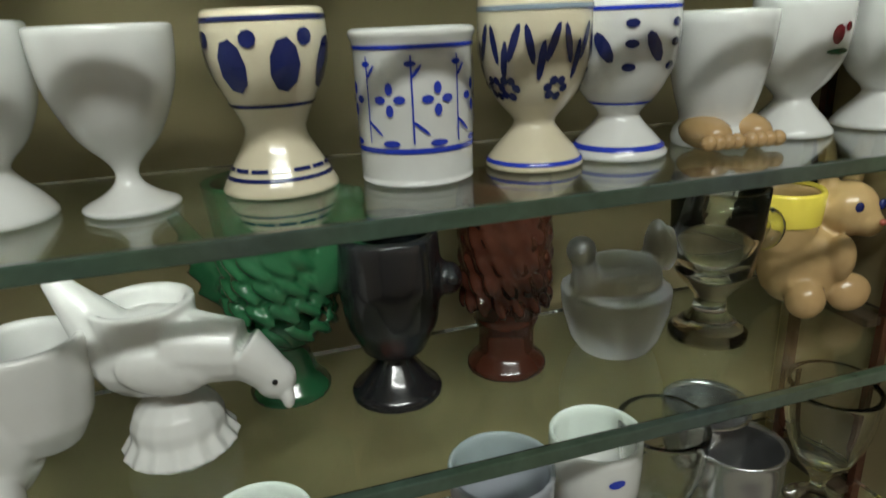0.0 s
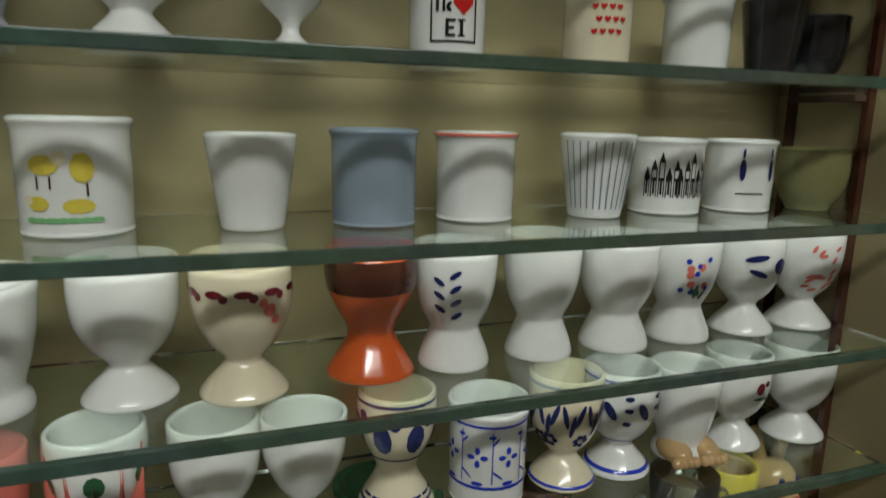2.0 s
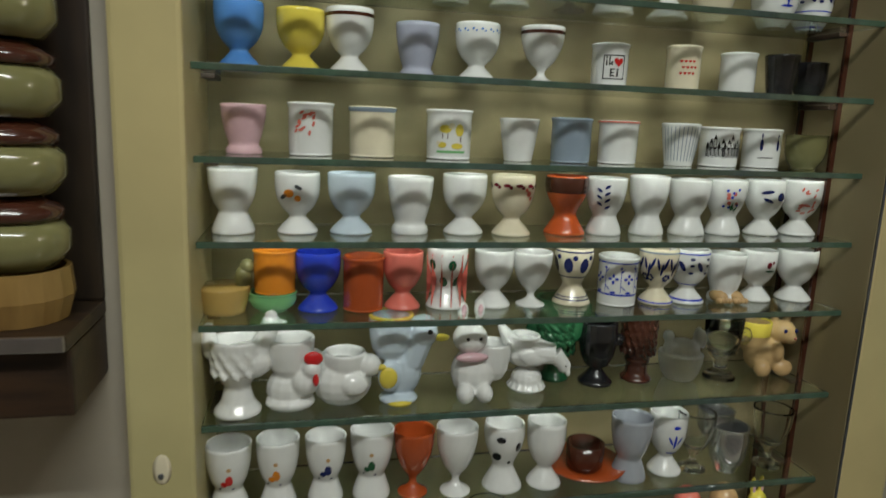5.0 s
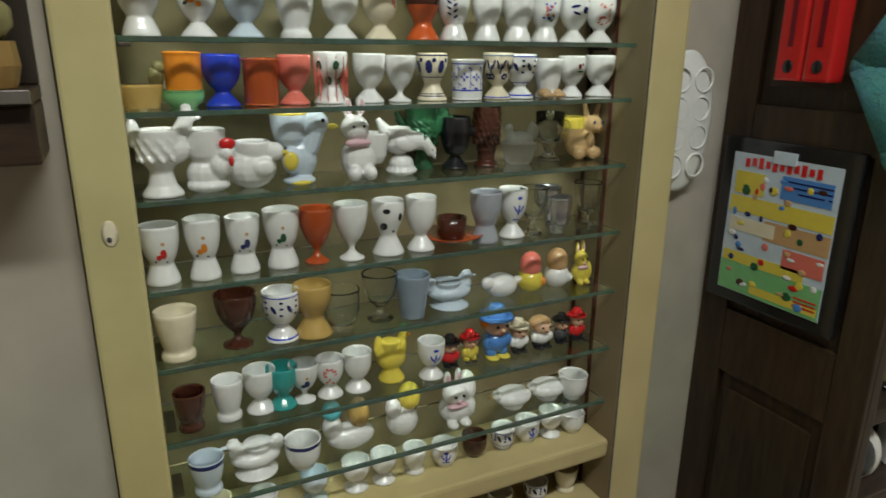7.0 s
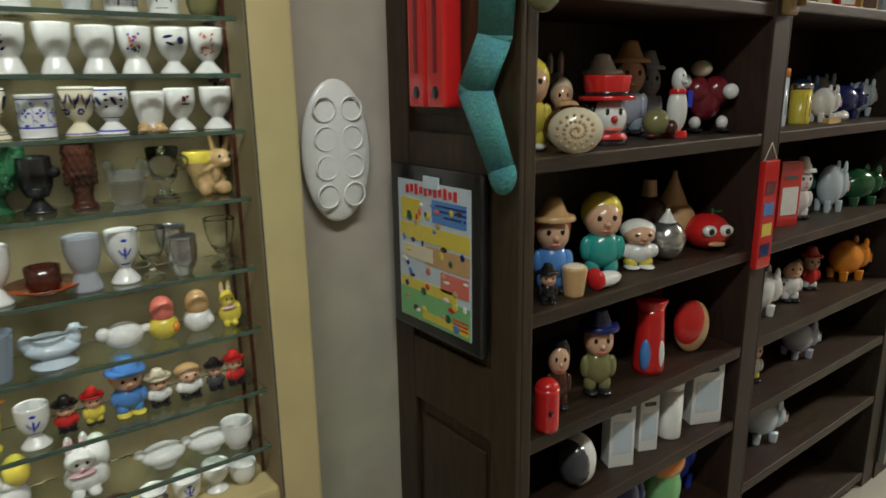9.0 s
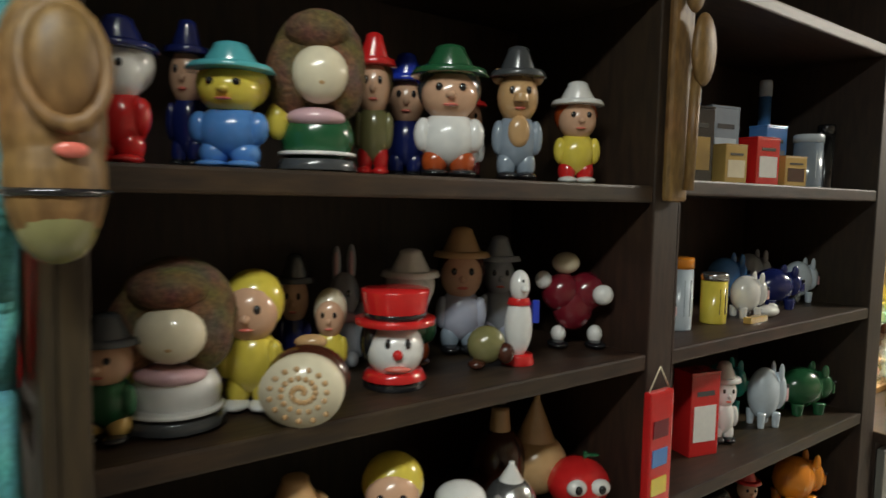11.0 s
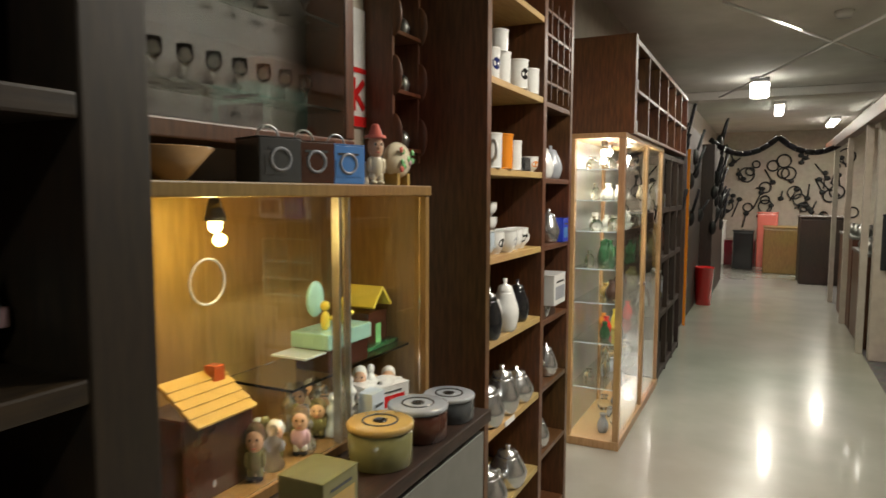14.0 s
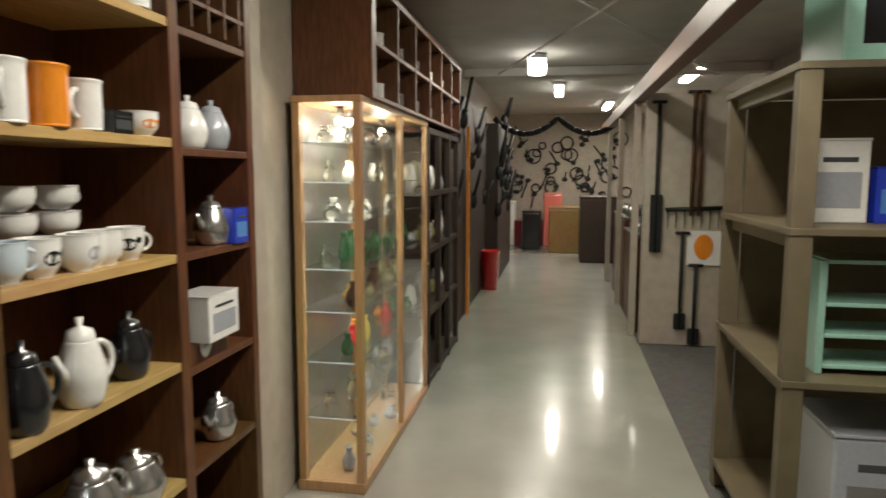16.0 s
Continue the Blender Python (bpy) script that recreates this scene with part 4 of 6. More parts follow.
figurine("rabbit_egg_cup", "small yellow rabbit egg cup", "egg cup", 0.69, -0.012, z, 0.036, 0.066, rabbit_blobs("yellow"), fuse=0.0014)
z = LEVELS["I"]
figurine("duck_egg_cup", "yellow duck egg cup on a green base", "egg cup", 0.37, -0.012, z, 0.05, 0.078, hen_blobs("yellow", "lightgreen", "orange"), fuse=0.0014)
for x, w, h, hat, hair, body, legs, lab in [(0.462, 0.032, 0.05, "black", None, "red", "black", "black and red"), (0.495, 0.03, 0.052, "red", "hair", "yellow", "yellow", "yellow and red"), (0.54, 0.052, 0.082, "skyblue", "orange", "skyblue", "skyblue", "blue capped"), (0.58, 0.036, 0.055, "cream", None, "white", "black", "white capped"), (0.622, 0.042, 0.056, None, "tan", "white", "black", "white bear-like"), (0.66, 0.03, 0.05, "black", None, "darkgrey", "black", "black"), (0.69, 0.032, 0.054, "red", None, "red", "black", "red")]:
    figurine("doll_egg_cup", f"{lab} small painted doll figurine on a glass shelf", "figurine", x, -0.012, z, w, h, person_blobs(hat, hair, body, legs, "yellow" if hat == "skyblue" else "black"))
z = LEVELS["J"]
figurine("hen_egg_cup", "white hen egg cup with blue foot", "egg cup", 0.175, -0.012, z, 0.075, 0.055, hen_blobs("white", "white", "paleblue"), 180, fuse=0.0014)
figurine("boot_egg_cup", "white boot egg cup with blue doll", "egg cup", 0.3, -0.012, z, 0.07, 0.075, [("o", 0.1, 0, 0.25, 0.5, 0.3, 0.25, "white"), ("o", -0.28, 0, 0.5, 0.2, 0.2, 0.24, "white"), ("o", -0.28, 0, 0.82, 0.2, 0.2, 0.16, "turquoise"), ("o", 0.28, 0, 0.66, 0.22, 0.22, 0.3, "gold")], fuse=0.0014)
figurine("cat_egg_cup", "white cat egg cup holding a yellow egg", "egg cup", 0.385, -0.012, z, 0.055, 0.078, [("o", 0, 0, 0.3, 0.45, 0.4, 0.3, "white"), ("o", -0.28, 0.1, 0.62, 0.22, 0.22, 0.2, "white"), ("o", 0.22, 0, 0.74, 0.3, 0.3, 0.26, "yellow")], fuse=0.0014)
figurine("squirrel_egg_cup", "white squirrel egg cup with a curled tail", "egg cup", 0.472, -0.012, z, 0.062, 0.08, rabbit_blobs("white") + [("o", 0.32, -0.05, 0.6, 0.26, 0.24, 0.34, "white")], fuse=0.0014)
for x in (0.575, 0.64):
    figurine("bird_egg_cup", "low white bird-shaped egg dish", "egg cup", x, -0.012, z, 0.07, 0.036, [("o", 0, 0, 0.5, 0.46, 0.36, 0.4, "white"), ("c", 0, 0, 0.15, 0.24, 0.3, 0.15, "white"), ("o", -0.46, 0.05, 0.75, 0.12, 0.11, 0.2, "white"), ("o", -0.58, 0.05, 0.72, 0.07, 0.05, 0.08, "gold"), ("o", 0.46, 0, 0.66, 0.14, 0.1, 0.1, "white")], fuse=0.0014)

# ---- small wall shelf with stacked pots ----
hb = thing("wall_shelf", "small dark wall shelf with a metal front edge", "shelf", (-0.105, -0.07, 1.395))
part("board", box((-0.16, -0.1, 0), (0.105, 0.0, 0.012), 0.002), DARKWOOD, hb)
part("back_board", box((-0.16, -0.008, 0.0125), (0.105, 0.0, 0.6), 0.002), DARKUP, hb)
part("front_strip", box((-0.16, -0.104, 0.002), (0.105, -0.1005, 0.013), 0.001), METAL, hb, "bright metal front strip")
part("underside_batten", box((-0.16, -0.09, -0.05), (0.105, -0.002, -0.0005), 0.003), DARKWOOD, hb)
for cx in (-0.045, -0.14):
    base = 1.4075
    for i in range(6):
        if i == 0:
            bw_ = thing("wooden_barrel_cup", "small brown staved wooden cup on the wall shelf", "cup", (cx, -0.122, base))
            part("body", lathe([(0, 0), (0.033, 0), (0.038, 0.018), (0.036, 0.038), (0.033, 0.038), (0.034, 0.018), (0, 0.006)], 16, smooth=False), OAK, bw_)
            base += 0.0385
        else:
            bw_ = thing("lidded_pot", "small green glazed pot with a brown lid, stacked", "pot", (cx, -0.122, base), "stacked pots")
            part("body", lathe([(0, 0), (0.028, 0), (0.037, 0.012), (0.037, 0.026), (0.03, 0.034), (0, 0.034)], 22), GLAZE["olive"], bw_, "olive green glazed body")
            part("lid", lathe([(0.0, 0.0345), (0.033, 0.0345), (0.034, 0.041), (0.02, 0.05), (0, 0.052)], 22), GLAZE["brown"], bw_, "brown glazed lid")
            base += 0.0525

# ---- egg tray, door, poster, stocking ----
tr = thing("egg_tray", "white porcelain egg tray hung on the wall", "plate", (0.897, 0.012, 1.33))
part("plate", ball((0, 0, 0), (0.062, 0.014, 0.115), seg=28), GLAZE["white"], tr)
for i in range(2):
    for j in range(4):
        part("egg_hollow", ring((-0.024 + 0.048 * i, -0.012, -0.07 + 0.046 * j), 0.019, 0.002, turn=Matrix.Rotation(radians(90), 4, "X")), GLAZE["white"], tr)
dr = thing("panel_door", "dark brown panelled wooden door standing open", "door", (1.016, 0, 0))
part("leaf", box((0.004, -0.297, 0.02), (0.026, 0.028, 2.05), 0.003), DOORWOOD, dr)
for a, b in ((-0.297, -0.24), (-0.03, 0.028)):
    part("door_stile", box((-0.006, a, 0.02), (0.0035, b, 2.05), 0.002), DOORWOOD, dr)
for a, b in ((0.02, 0.14), (0.5, 0.58), (0.88, 1.0), (1.3, 1.36), (1.9, 2.05)):
    part("door_rail", box((-0.006, -0.239, a), (0.0035, -0.031, b), 0.002), DOORWOOD, dr)
for a, b in ((0.17, 0.47), (0.61, 0.85), (1.39, 1.87)):
    part("door_panel", box((-0.003, -0.222, a), (0.0035, -0.048, b), 0.0028), DOORWOOD, dr)
po = thing("framed_poster", "colourful comic poster in a black frame on the door", "poster", (1.009, -0.113, 1.164))
po.scale = (1.0, 1.03, 0.92)
part("frame", box((-0.012, -0.118, -0.155), (0.001, 0.118, 0.155), 0.004), GLAZE["black"], po)
part("sheet", box((-0.0135, -0.094, -0.132), (-0.0122, 0.094, 0.128)), GLAZE["paleblue"], po)
part("hanger", box((-0.0165, -0.02, 0.118), (-0.0136, 0.02, 0.14), 0.001), GLAZE["paleblue"], po)


def poster_piece(name, y0, z0, y1, z1, colour, k):
    part(name, box((-0.0138 - 0.0003 * k, y0, z0), (-0.0136, y1, z1)), GLAZE[colour], po)


for y0, z0, y1, z1, c, k in [(-0.093, -0.131, 0.093, -0.075, "lightgreen", 1), (-0.093, -0.02, 0.02, 0.015, "tan", 1), (-0.093, 0.02, 0.09, 0.05, "yellow", 1), (-0.06, -0.075, 0.09, -0.055, "yellow", 2), (0.03, 0.055, 0.085, 0.095, "yellow", 2), (-0.09, -0.06, -0.02, -0.025, "coral", 2), (-0.09, -0.125, 0.03, -0.11, "yellow", 2), (0.0, -0.015, 0.085, 0.01, "cream", 2), (-0.085, 0.06, 0.0, 0.1, "skyblue", 2)]:
    poster_piece("picture_area", y0, z0, y1, z1, c, k)
rp = random.Random(3)
for i in range(46):
    y0, z0 = rp.uniform(-0.085, 0.08), rp.uniform(-0.12, 0.09)
    part("picture_detail", ball((-0.0146, y0, z0), (0.0006, rp.uniform(0.003, 0.009), rp.uniform(0.003, 0.008)), seg=8), GLAZE[rp.choice(["red", "green", "white", "brown", "yellow", "navy", "tan", "coral", "skyblue"])], po)
for i in range(11):
    part("title_bar", box((-0.0148, 0.07 - 0.0125 * i - 0.008, 0.104 + 0.003 * (i % 2)), (-0.0137, 0.07 - 0.0125 * i, 0.119 + 0.002 * (i % 3))), GLAZE["red"], po)
for i in range(3):
    part("text_bar", box((-0.0148, -0.085, 0.072 + 0.009 * i), (-0.0137, -0.03 + 0.01 * i, 0.075 + 0.009 * i)), GLAZE["navy"], po)
    part("text_bar", box((-0.0148, -0.088, -0.118 + 0.007 * i), (-0.0137, -0.05, -0.115 + 0.007 * i)), GLAZE["red"], po)
rt = thing("red_wall_rack", "red metal cigarette vending rack hung on the door", "rack", (1.007, -0.128, 1.4))
for s in (-0.024, 0.024):
    part("column", box((-0.03, s - 0.022, 0), (0.003, s + 0.022, 0.42), 0.005), GLAZE["red"], rt)
    part("slot", ball((-0.0305, s, 0.022), (0.002, 0.009, 0.01), seg=10), GLAZE["black"], rt)
    part("groove", box((-0.0312, s - 0.004, 0.05), (-0.0302, s + 0.004, 0.4)), GLAZE["maroon"], rt)
st = thing("stocking", "long turquoise knitted stocking hanging from the door", "stocking", (0.99, -0.268, 1.285))
st.scale = (0.7, 0.92, 0.7)
bm = bmesh.new()
for a, b, r, r2 in [((0, -0.015, 0.05), (0, 0.045, 0.2), 0.03, 0.038), ((0, 0.045, 0.2), (0, 0.0, 0.3), 0.038, 0.036), ((0, 0.0, 0.3), (0, -0.02, 0.62), 0.036, 0.043)]:
    rod(a, b, r, bm, 0, 18, r2)
ball((0, 0.045, 0.2), 0.038, bm), ball((0, 0.0, 0.3), 0.036, bm), ball((0, -0.018, 0.04), (0.03, 0.03, 0.04), bm)
for v in bm.verts:
    v.co.x *= 0.45
part("knit", bm, material("turquoise_knit", (0.1, 0.36, 0.38), 0.95, vary=0.25, scale=180, bump=0.8), st)
bm = ring((0, -0.02, 0.62), 0.042, 0.006)
for v in bm.verts:
    v.co.x *= 0.45
part("cuff", bm, GLAZE["teal"], st)

# ---- dark bookcases ----
def bookcase(name, x0, x1, levels, label, left=0.03, right=0.07):
    bc = thing(name, label, "bookcase", (0, 0, 0))
    part("upright", box((x0 - left, -0.166, 0), (x0, 0.19, 2.4), 0.003), DARKUP, bc)
    if right:
        part("upright", box((x1, -0.166, 0), (x1 + right, 0.19, 2.4), 0.003), DARKUP, bc)
    part("back_panel", box((x0, 0.175, 0), (x1, 0.19, 2.4)), DARKUP, bc)
    part("top_board", box((x0, -0.166, 2.37), (x1, 0.174, 2.4)), DARKWOOD, bc)
    for z in levels:
        part("shelf", box((x0 + 0.001, -0.164, z - 0.028), (x1 - 0.001, 0.174, z), 0.004), DARKWOOD, bc)
    return bc


U, M, L, P, Q, R = 1.596, 1.312, 1.036, 0.785, 0.583, 0.36
bookcase("bookcase", 1.053, 1.906, (0.06, R, Q, P, L, M, U, 1.93), "dark stained bookcase filled with ceramic figurines", 0.008, 0.07)
bookcase("bookcase", 1.98, 2.845, (0.06, R, Q, P, L, M, 1.61, 1.97), "dark stained bookcase filled with money boxes and tins", 0.001, 0.085)
PLACE[:] = [1.341, 1.295, 0.878, -0.075, 0.88]

def doll(name, label, x, y, z, w, h, *spec, turn=-35):
    figurine(name, label, "figurine", x, y, z, w, h, person_blobs(*spec), turn)


doll("gnome_figurine", "red and white bearded gnome figurine on a dark shelf", 1.13, 0.0, U, 0.085, 0.17, "navy", "white", "red", "red", "red", "white")
doll("figurine", "dark blue tall ceramic figurine", 1.236, 0.08, U, 0.06, 0.2, "navy", None, "navy", "navy")
doll("duck_money_box", "blue duck money box with red cap", 1.263, 0.0, U, 0.107, 0.16, "turquoise", "yellow", "skyblue", "skyblue", "skyblue", "yellow")
for x, z, w, h, body in ((1.386, U, 0.122, 0.22, "green"), (1.19, M, 0.135, 0.205, "white")):
    figurine("shaggy_doll", "ceramic doll with shaggy brown hair", "figurine", x, 0, z, w, h, [("o", 0, -0.08, 0.68, 0.54, 0.46, 0.34, "hair"), ("o", -0.3, 0.1, 0.58, 0.26, 0.3, 0.26, "hair"), ("o", 0.28, 0.0, 0.58, 0.26, 0.3, 0.26, "hair"), ("o", 0.02, 0.2, 0.84, 0.36, 0.3, 0.13, "hair"), ("o", 0.06, 0.26, 0.58, 0.32, 0.26, 0.18, "cream"), ("o", 0, 0, 0.2, 0.42, 0.36, 0.22, body), ("o", 0.0, 0.14, 0.32, 0.34, 0.26, 0.07, "pink"), ("c", 0, 0, 0.03, 0.46, 0.42, 0.035, "darkgrey"), ("c", 0, 0, 0.1, 0.44, 0.43, 0.012, "white"), ("o", -0.42, 0.15, 0.3, 0.14, 0.14, 0.12, "yellow"), ("o", 0.1, 0.44, 0.52, 0.08, 0.06, 0.03, "tan")], -35)
doll("elf_figurine", "red capped elf figurine with a white bobble", 1.52, 0.06, U, 0.07, 0.225, "red", "hair", "olive", "red", "red")
doll("figurine", "blue glazed ceramic figurine", 1.63, 0.12, U, 0.085, 0.22, "blue", None, "navy", "navy")
doll("boy_money_box", "boy money box with a green felt hat", 1.62, 0.0, U, 0.12, 0.21, "green", "darkgrey", "white", "rust")
figurine("pig_figurine", "standing brown pig in a blue vest", "figurine", 1.771, 0, U, 0.095, 0.23, person_blobs("darkgrey", None, "slate", "slate", "black", "tan") + [("c", 0, 0.42, 0.6, 0.14, 0.12, 0.03, "tan"), ("o", -0.36, 0, 0.78, 0.12, 0.06, 0.06, "tan"), ("o", 0.36, 0, 0.78, 0.12, 0.06, 0.06, "tan"), ("o", 0, 0.3, 0.36, 0.2, 0.12, 0.12, "tan")], -35)
doll("figurine", "small red and white capped figurine", 1.72, 0.06, U, 0.06, 0.17, "red", None, "white", "maroon")
doll("ball_player_figurine", "doll in yellow and red with white cap", 1.928, 0.0, U, 0.095, 0.19, "white", "rust", "yellow", "red", "white")
doll("soldier_figurine", "figurine with dark cap and green coat", 1.11, -0.01, M, 0.08, 0.15, "darkgrey", None, "green", "gold")
doll("clown_money_box", "yellow hooded doll money box", 1.295, 0.01, M, 0.096, 0.21, None, "yellow", "yellow", "yellow", "white")
rl = figurine("swiss_roll_box", "cream swiss roll shaped ceramic box", "money box", 1.341, -0.055, M, 0.112, 0.09, [("o", 0, -0.1, 0.5, 0.5, 0.3, 0.52, "brown"), ("o", 0, -0.3, 1.0, 0.2, 0.12, 0.12, "tan")], -35)
bm = bmesh.new()
own = lathe([(0, -0.018), (0.05, -0.018), (0.053, -0.01), (0.053, 0.02), (0, 0.02)], 28)
bmesh.ops.transform(own, matrix=Matrix.Translation((0, -0.026, 0.045)) @ Matrix.Rotation(radians(90), 4, "X") @ Matrix.Diagonal((1, 0.85, 1, 1)), verts=own.verts)
add(own, bm, 0, True)
for i in range(44):
    a, r0 = i * 0.42, 0.004 + 0.00095 * i
    ball((r0 * math.cos(a), -0.0455, 0.045 + r0 * 0.85 * math.sin(a)), (0.004, 0.0035, 0.004), bm, 1, seg=7)
bmesh.ops.translate(bm, vec=(0, -0.004, 0.0), verts=bm.verts)
bm.from_mesh(rl.data)
for f in bm.faces[-len(rl.data.polygons):]:
    f.material_index = min(3, f.material_index + 2)
rl.data = mesh_of("swiss_roll_box", bm, [GLAZE["cream"], GLAZE["tan"], GLAZE["brown"], GLAZE["tan"]])
doll("girl_figurine", "girl figurine in a pale yellow dress", 1.439, 0.05, M, 0.06, 0.165, None, "cream", "yellow", "yellow", "white")
doll("figurine", "figurine in a dark striped shirt", 1.417, 0.12, M, 0.06, 0.195, "darkgrey", None, "navy", "black")
figurine("rabbit_figurine", "grey ceramic rabbit figurine", "figurine", 1.52, 0.13, M, 0.085, 0.2, rabbit_blobs("grey"), -35)
figurine("clown_head_box", "white faced clown head with a red top hat", "money box", 1.518, -0.005, M, 0.114, 0.16, [("c", 0, 0, 0.04, 0.42, 0.4, 0.04, "black"), ("c", 0, 0, 0.12, 0.44, 0.38, 0.04, "red"), ("o", 0, 0.02, 0.36, 0.4, 0.4, 0.28, "white"), ("o", -0.3, -0.05, 0.42, 0.18, 0.3, 0.24, "black"), ("c", 0, 0, 0.64, 0.54, 0.54, 0.03, "red"), ("c", 0, 0, 0.7, 0.42, 0.42, 0.03, "black"), ("c", 0, 0, 0.83, 0.42, 0.46, 0.12, "red"), ("o", 0.05, 0.42, 0.36, 0.07, 0.07, 0.05, "red"), ("o", 0.05, 0.38, 0.22, 0.18, 0.06, 0.03, "coral"), ("o", -0.08, 0.38, 0.46, 0.04, 0.05, 0.05, "black"), ("o", 0.18, 0.36, 0.46, 0.04, 0.05, 0.05, "black")], -35)
doll("cook_figurine", "cook figurine with white hat and green coat", 1.613, 0.08, M, 0.1, 0.2, "white", "white", "green", "rust", "brown", "white")
figurine("turtle_figurine", "small brown and green turtle figurine", "figurine", 1.714, 0, M, 0.077, 0.075, [("o", 0, 0, 0.5, 0.45, 0.4, 0.45, "olive"), ("o", 0.35, 0.3, 0.35, 0.2, 0.2, 0.25, "brown"), ("o", -0.3, 0.2, 0.1, 0.2, 0.2, 0.12, "brown")], -20)
doll("hat_man_figurine", "man figurine with a broad tan hat", 1.747, 0.1, M, 0.105, 0.235, "tan", "brown", "lilac", "slate")
doll("figurine", "grey white ceramic figurine", 1.875, 0.13, M, 0.086, 0.215, "grey", None, "grey", "lilac", "grey", "grey")
figurine("penguin_figurine", "white goose figurine with a red collar", "figurine", 1.779, -0.01, M, 0.06, 0.17, [("o", 0, 0, 0.4, 0.42, 0.4, 0.34, "white"), ("c", 0, 0, 0.05, 0.5, 0.44, 0.05, "red"), ("c", 0, 0, 0.66, 0.36, 0.3, 0.035, "red"), ("o", 0, 0.05, 0.82, 0.3, 0.32, 0.17, "white"), ("o", 0.1, 0.36, 0.8, 0.14, 0.16, 0.04, "white"), ("o", 0.05, 0.32, 0.88, 0.04, 0.05, 0.02, "black"), ("b", 0.5, 0, 0.55, 0.1, 0.1, 0.12, "blue")], -35)
figurine("heart_figurine", "maroon heart character with white gloves", "figurine", 1.975, 0.03, M, 0.14, 0.185, [("o", -0.18, 0, 0.58, 0.28, 0.25, 0.22, "maroon"), ("o", 0.18, 0, 0.58, 0.28, 0.25, 0.22, "maroon"), ("o", 0, 0, 0.42, 0.3, 0.24, 0.26, "maroon"), ("o", -0.12, 0, 0.9, 0.2, 0.2, 0.12, "cream"), ("o", -0.46, 0.1, 0.72, 0.12, 0.12, 0.1, "white"), ("o", 0.36, 0.26, 0.58, 0.15, 0.12, 0.11, "white"), ("o", -0.22, 0.1, 0.14, 0.11, 0.12, 0.09, "white"), ("o", 0.3, 0.12, 0.14, 0.11, 0.12, 0.1, "white"), ("o", -0.24, 0.16, 0.04, 0.15, 0.2, 0.045, "black"), ("o", 0.3, 0.18, 0.04, 0.15, 0.2, 0.045, "black")], -35)
PLACE[:] = [1.27, 1.24, 0.95, -0.085, 0.9]
doll("doll_figurine", "doll figurine with a wide hat and blue dress", 1.335, 0, L, 0.094, 0.205, "tan", "rust", "skyblue", "skyblue")
doll("girl_figurine", "yellow haired girl figurine in a teal dress", 1.488, 0, L, 0.111, 0.22, None, "yellow", "teal", "teal")
figurine("jar", "tall brown stoneware jar", "jar", 1.796, 0.1, L, 0.11, 0.185, [("o", 0, 0, 0.4, 0.5, 0.5, 0.4, "brown"), ("c", 0, 0, 0.85, 0.2, 0.16, 0.15, "tan")])
figurine("onion_box", "brown onion shaped ceramic box", "jar", 1.87, 0.08, L, 0.13, 0.2, [("o", 0, 0, 0.3, 0.5, 0.5, 0.32, "tan"), ("c", 0, 0, 0.75, 0.3, 0.05, 0.25, "tan")])
figurine("bell_figurine", "pearly white round house figurine", "figurine", 1.727, 0, L, 0.103, 0.13, [("o", 0, 0, 0.4, 0.46, 0.46, 0.4, "silver"), ("c", 0, 0, 0.8, 0.3, 0.05, 0.2, "white")])
doll("figurine", "white capped baby face figurine", 1.618, 0, L, 0.1, 0.13, None, "white", "white", "yellow", "white")
figurine("apple_money_box", "red apple money box with white spectacles", "money box", 1.897, 0, L, 0.125, 0.105, [("o", 0, 0, 0.48, 0.5, 0.48, 0.46, "red"), ("c", 0.1, 0, 0.95, 0.03, 0.03, 0.1, "green"), ("o", 0.2, 0, 0.98, 0.14, 0.07, 0.03, "green"), ("o", -0.16, 0.42, 0.58, 0.16, 0.1, 0.15, "white"), ("o", 0.2, 0.42, 0.58, 0.16, 0.1, 0.15, "white"), ("o", -0.16, 0.5, 0.58, 0.06, 0.05, 0.08, "black"), ("o", 0.2, 0.5, 0.58, 0.06, 0.05, 0.08, "black"), ("o", 0, 0.46, 0.25, 0.2, 0.08, 0.07, "tan")], -30)
doll("figurine", "small brown and black figurine", 1.27, -0.05, L, 0.045, 0.085, "black", None, "black", "black")
figurine("cup_figurine", "small tan cup lying on the shelf", "figurine", 1.345, -0.05, L, 0.055, 0.065, [("c", 0, 0, 0.5, 0.4, 0.5, 0.5, "tan"), ("o", 0, 0, 0.9, 0.5, 0.5, 0.2, "cream")])
figurine("party_cone", "white paper cone with a red rim", "cone", 1.43, -0.055, L, 0.09, 0.05, [("o", 0.1, 0, 0.4, 0.5, 0.25, 0.35, "white"), ("o", -0.3, 0, 0.5, 0.12, 0.3, 0.5, "red")])
# lower shelves
PLACE[:] = [1.265, 1.235, 1.2, -0.1, 0.95]
doll("figurine", "dark capped brown figurine", 1.33, 0, P, 0.06, 0.18, None, "black", "brown", "brown")
doll("sailor_figurine", "figurine with navy cap and olive coat", 1.43, 0, P, 0.087, 0.2, "navy", None, "olive", "olive")
figurine("pitcher_box", "red milk pitcher money box with blue figures", "money box", 1.58, 0, P, 0.085, 0.2, [("c", 0, 0, 0.4, 0.44, 0.36, 0.4, "red"), ("c", 0, 0, 0.85, 0.36, 0.44, 0.06, "red"), ("o", -0.25, 0.32, 0.25, 0.16, 0.14, 0.2, "skyblue"), ("o", 0.2, 0.34, 0.25, 0.1, 0.1, 0.18, "white")], -30)
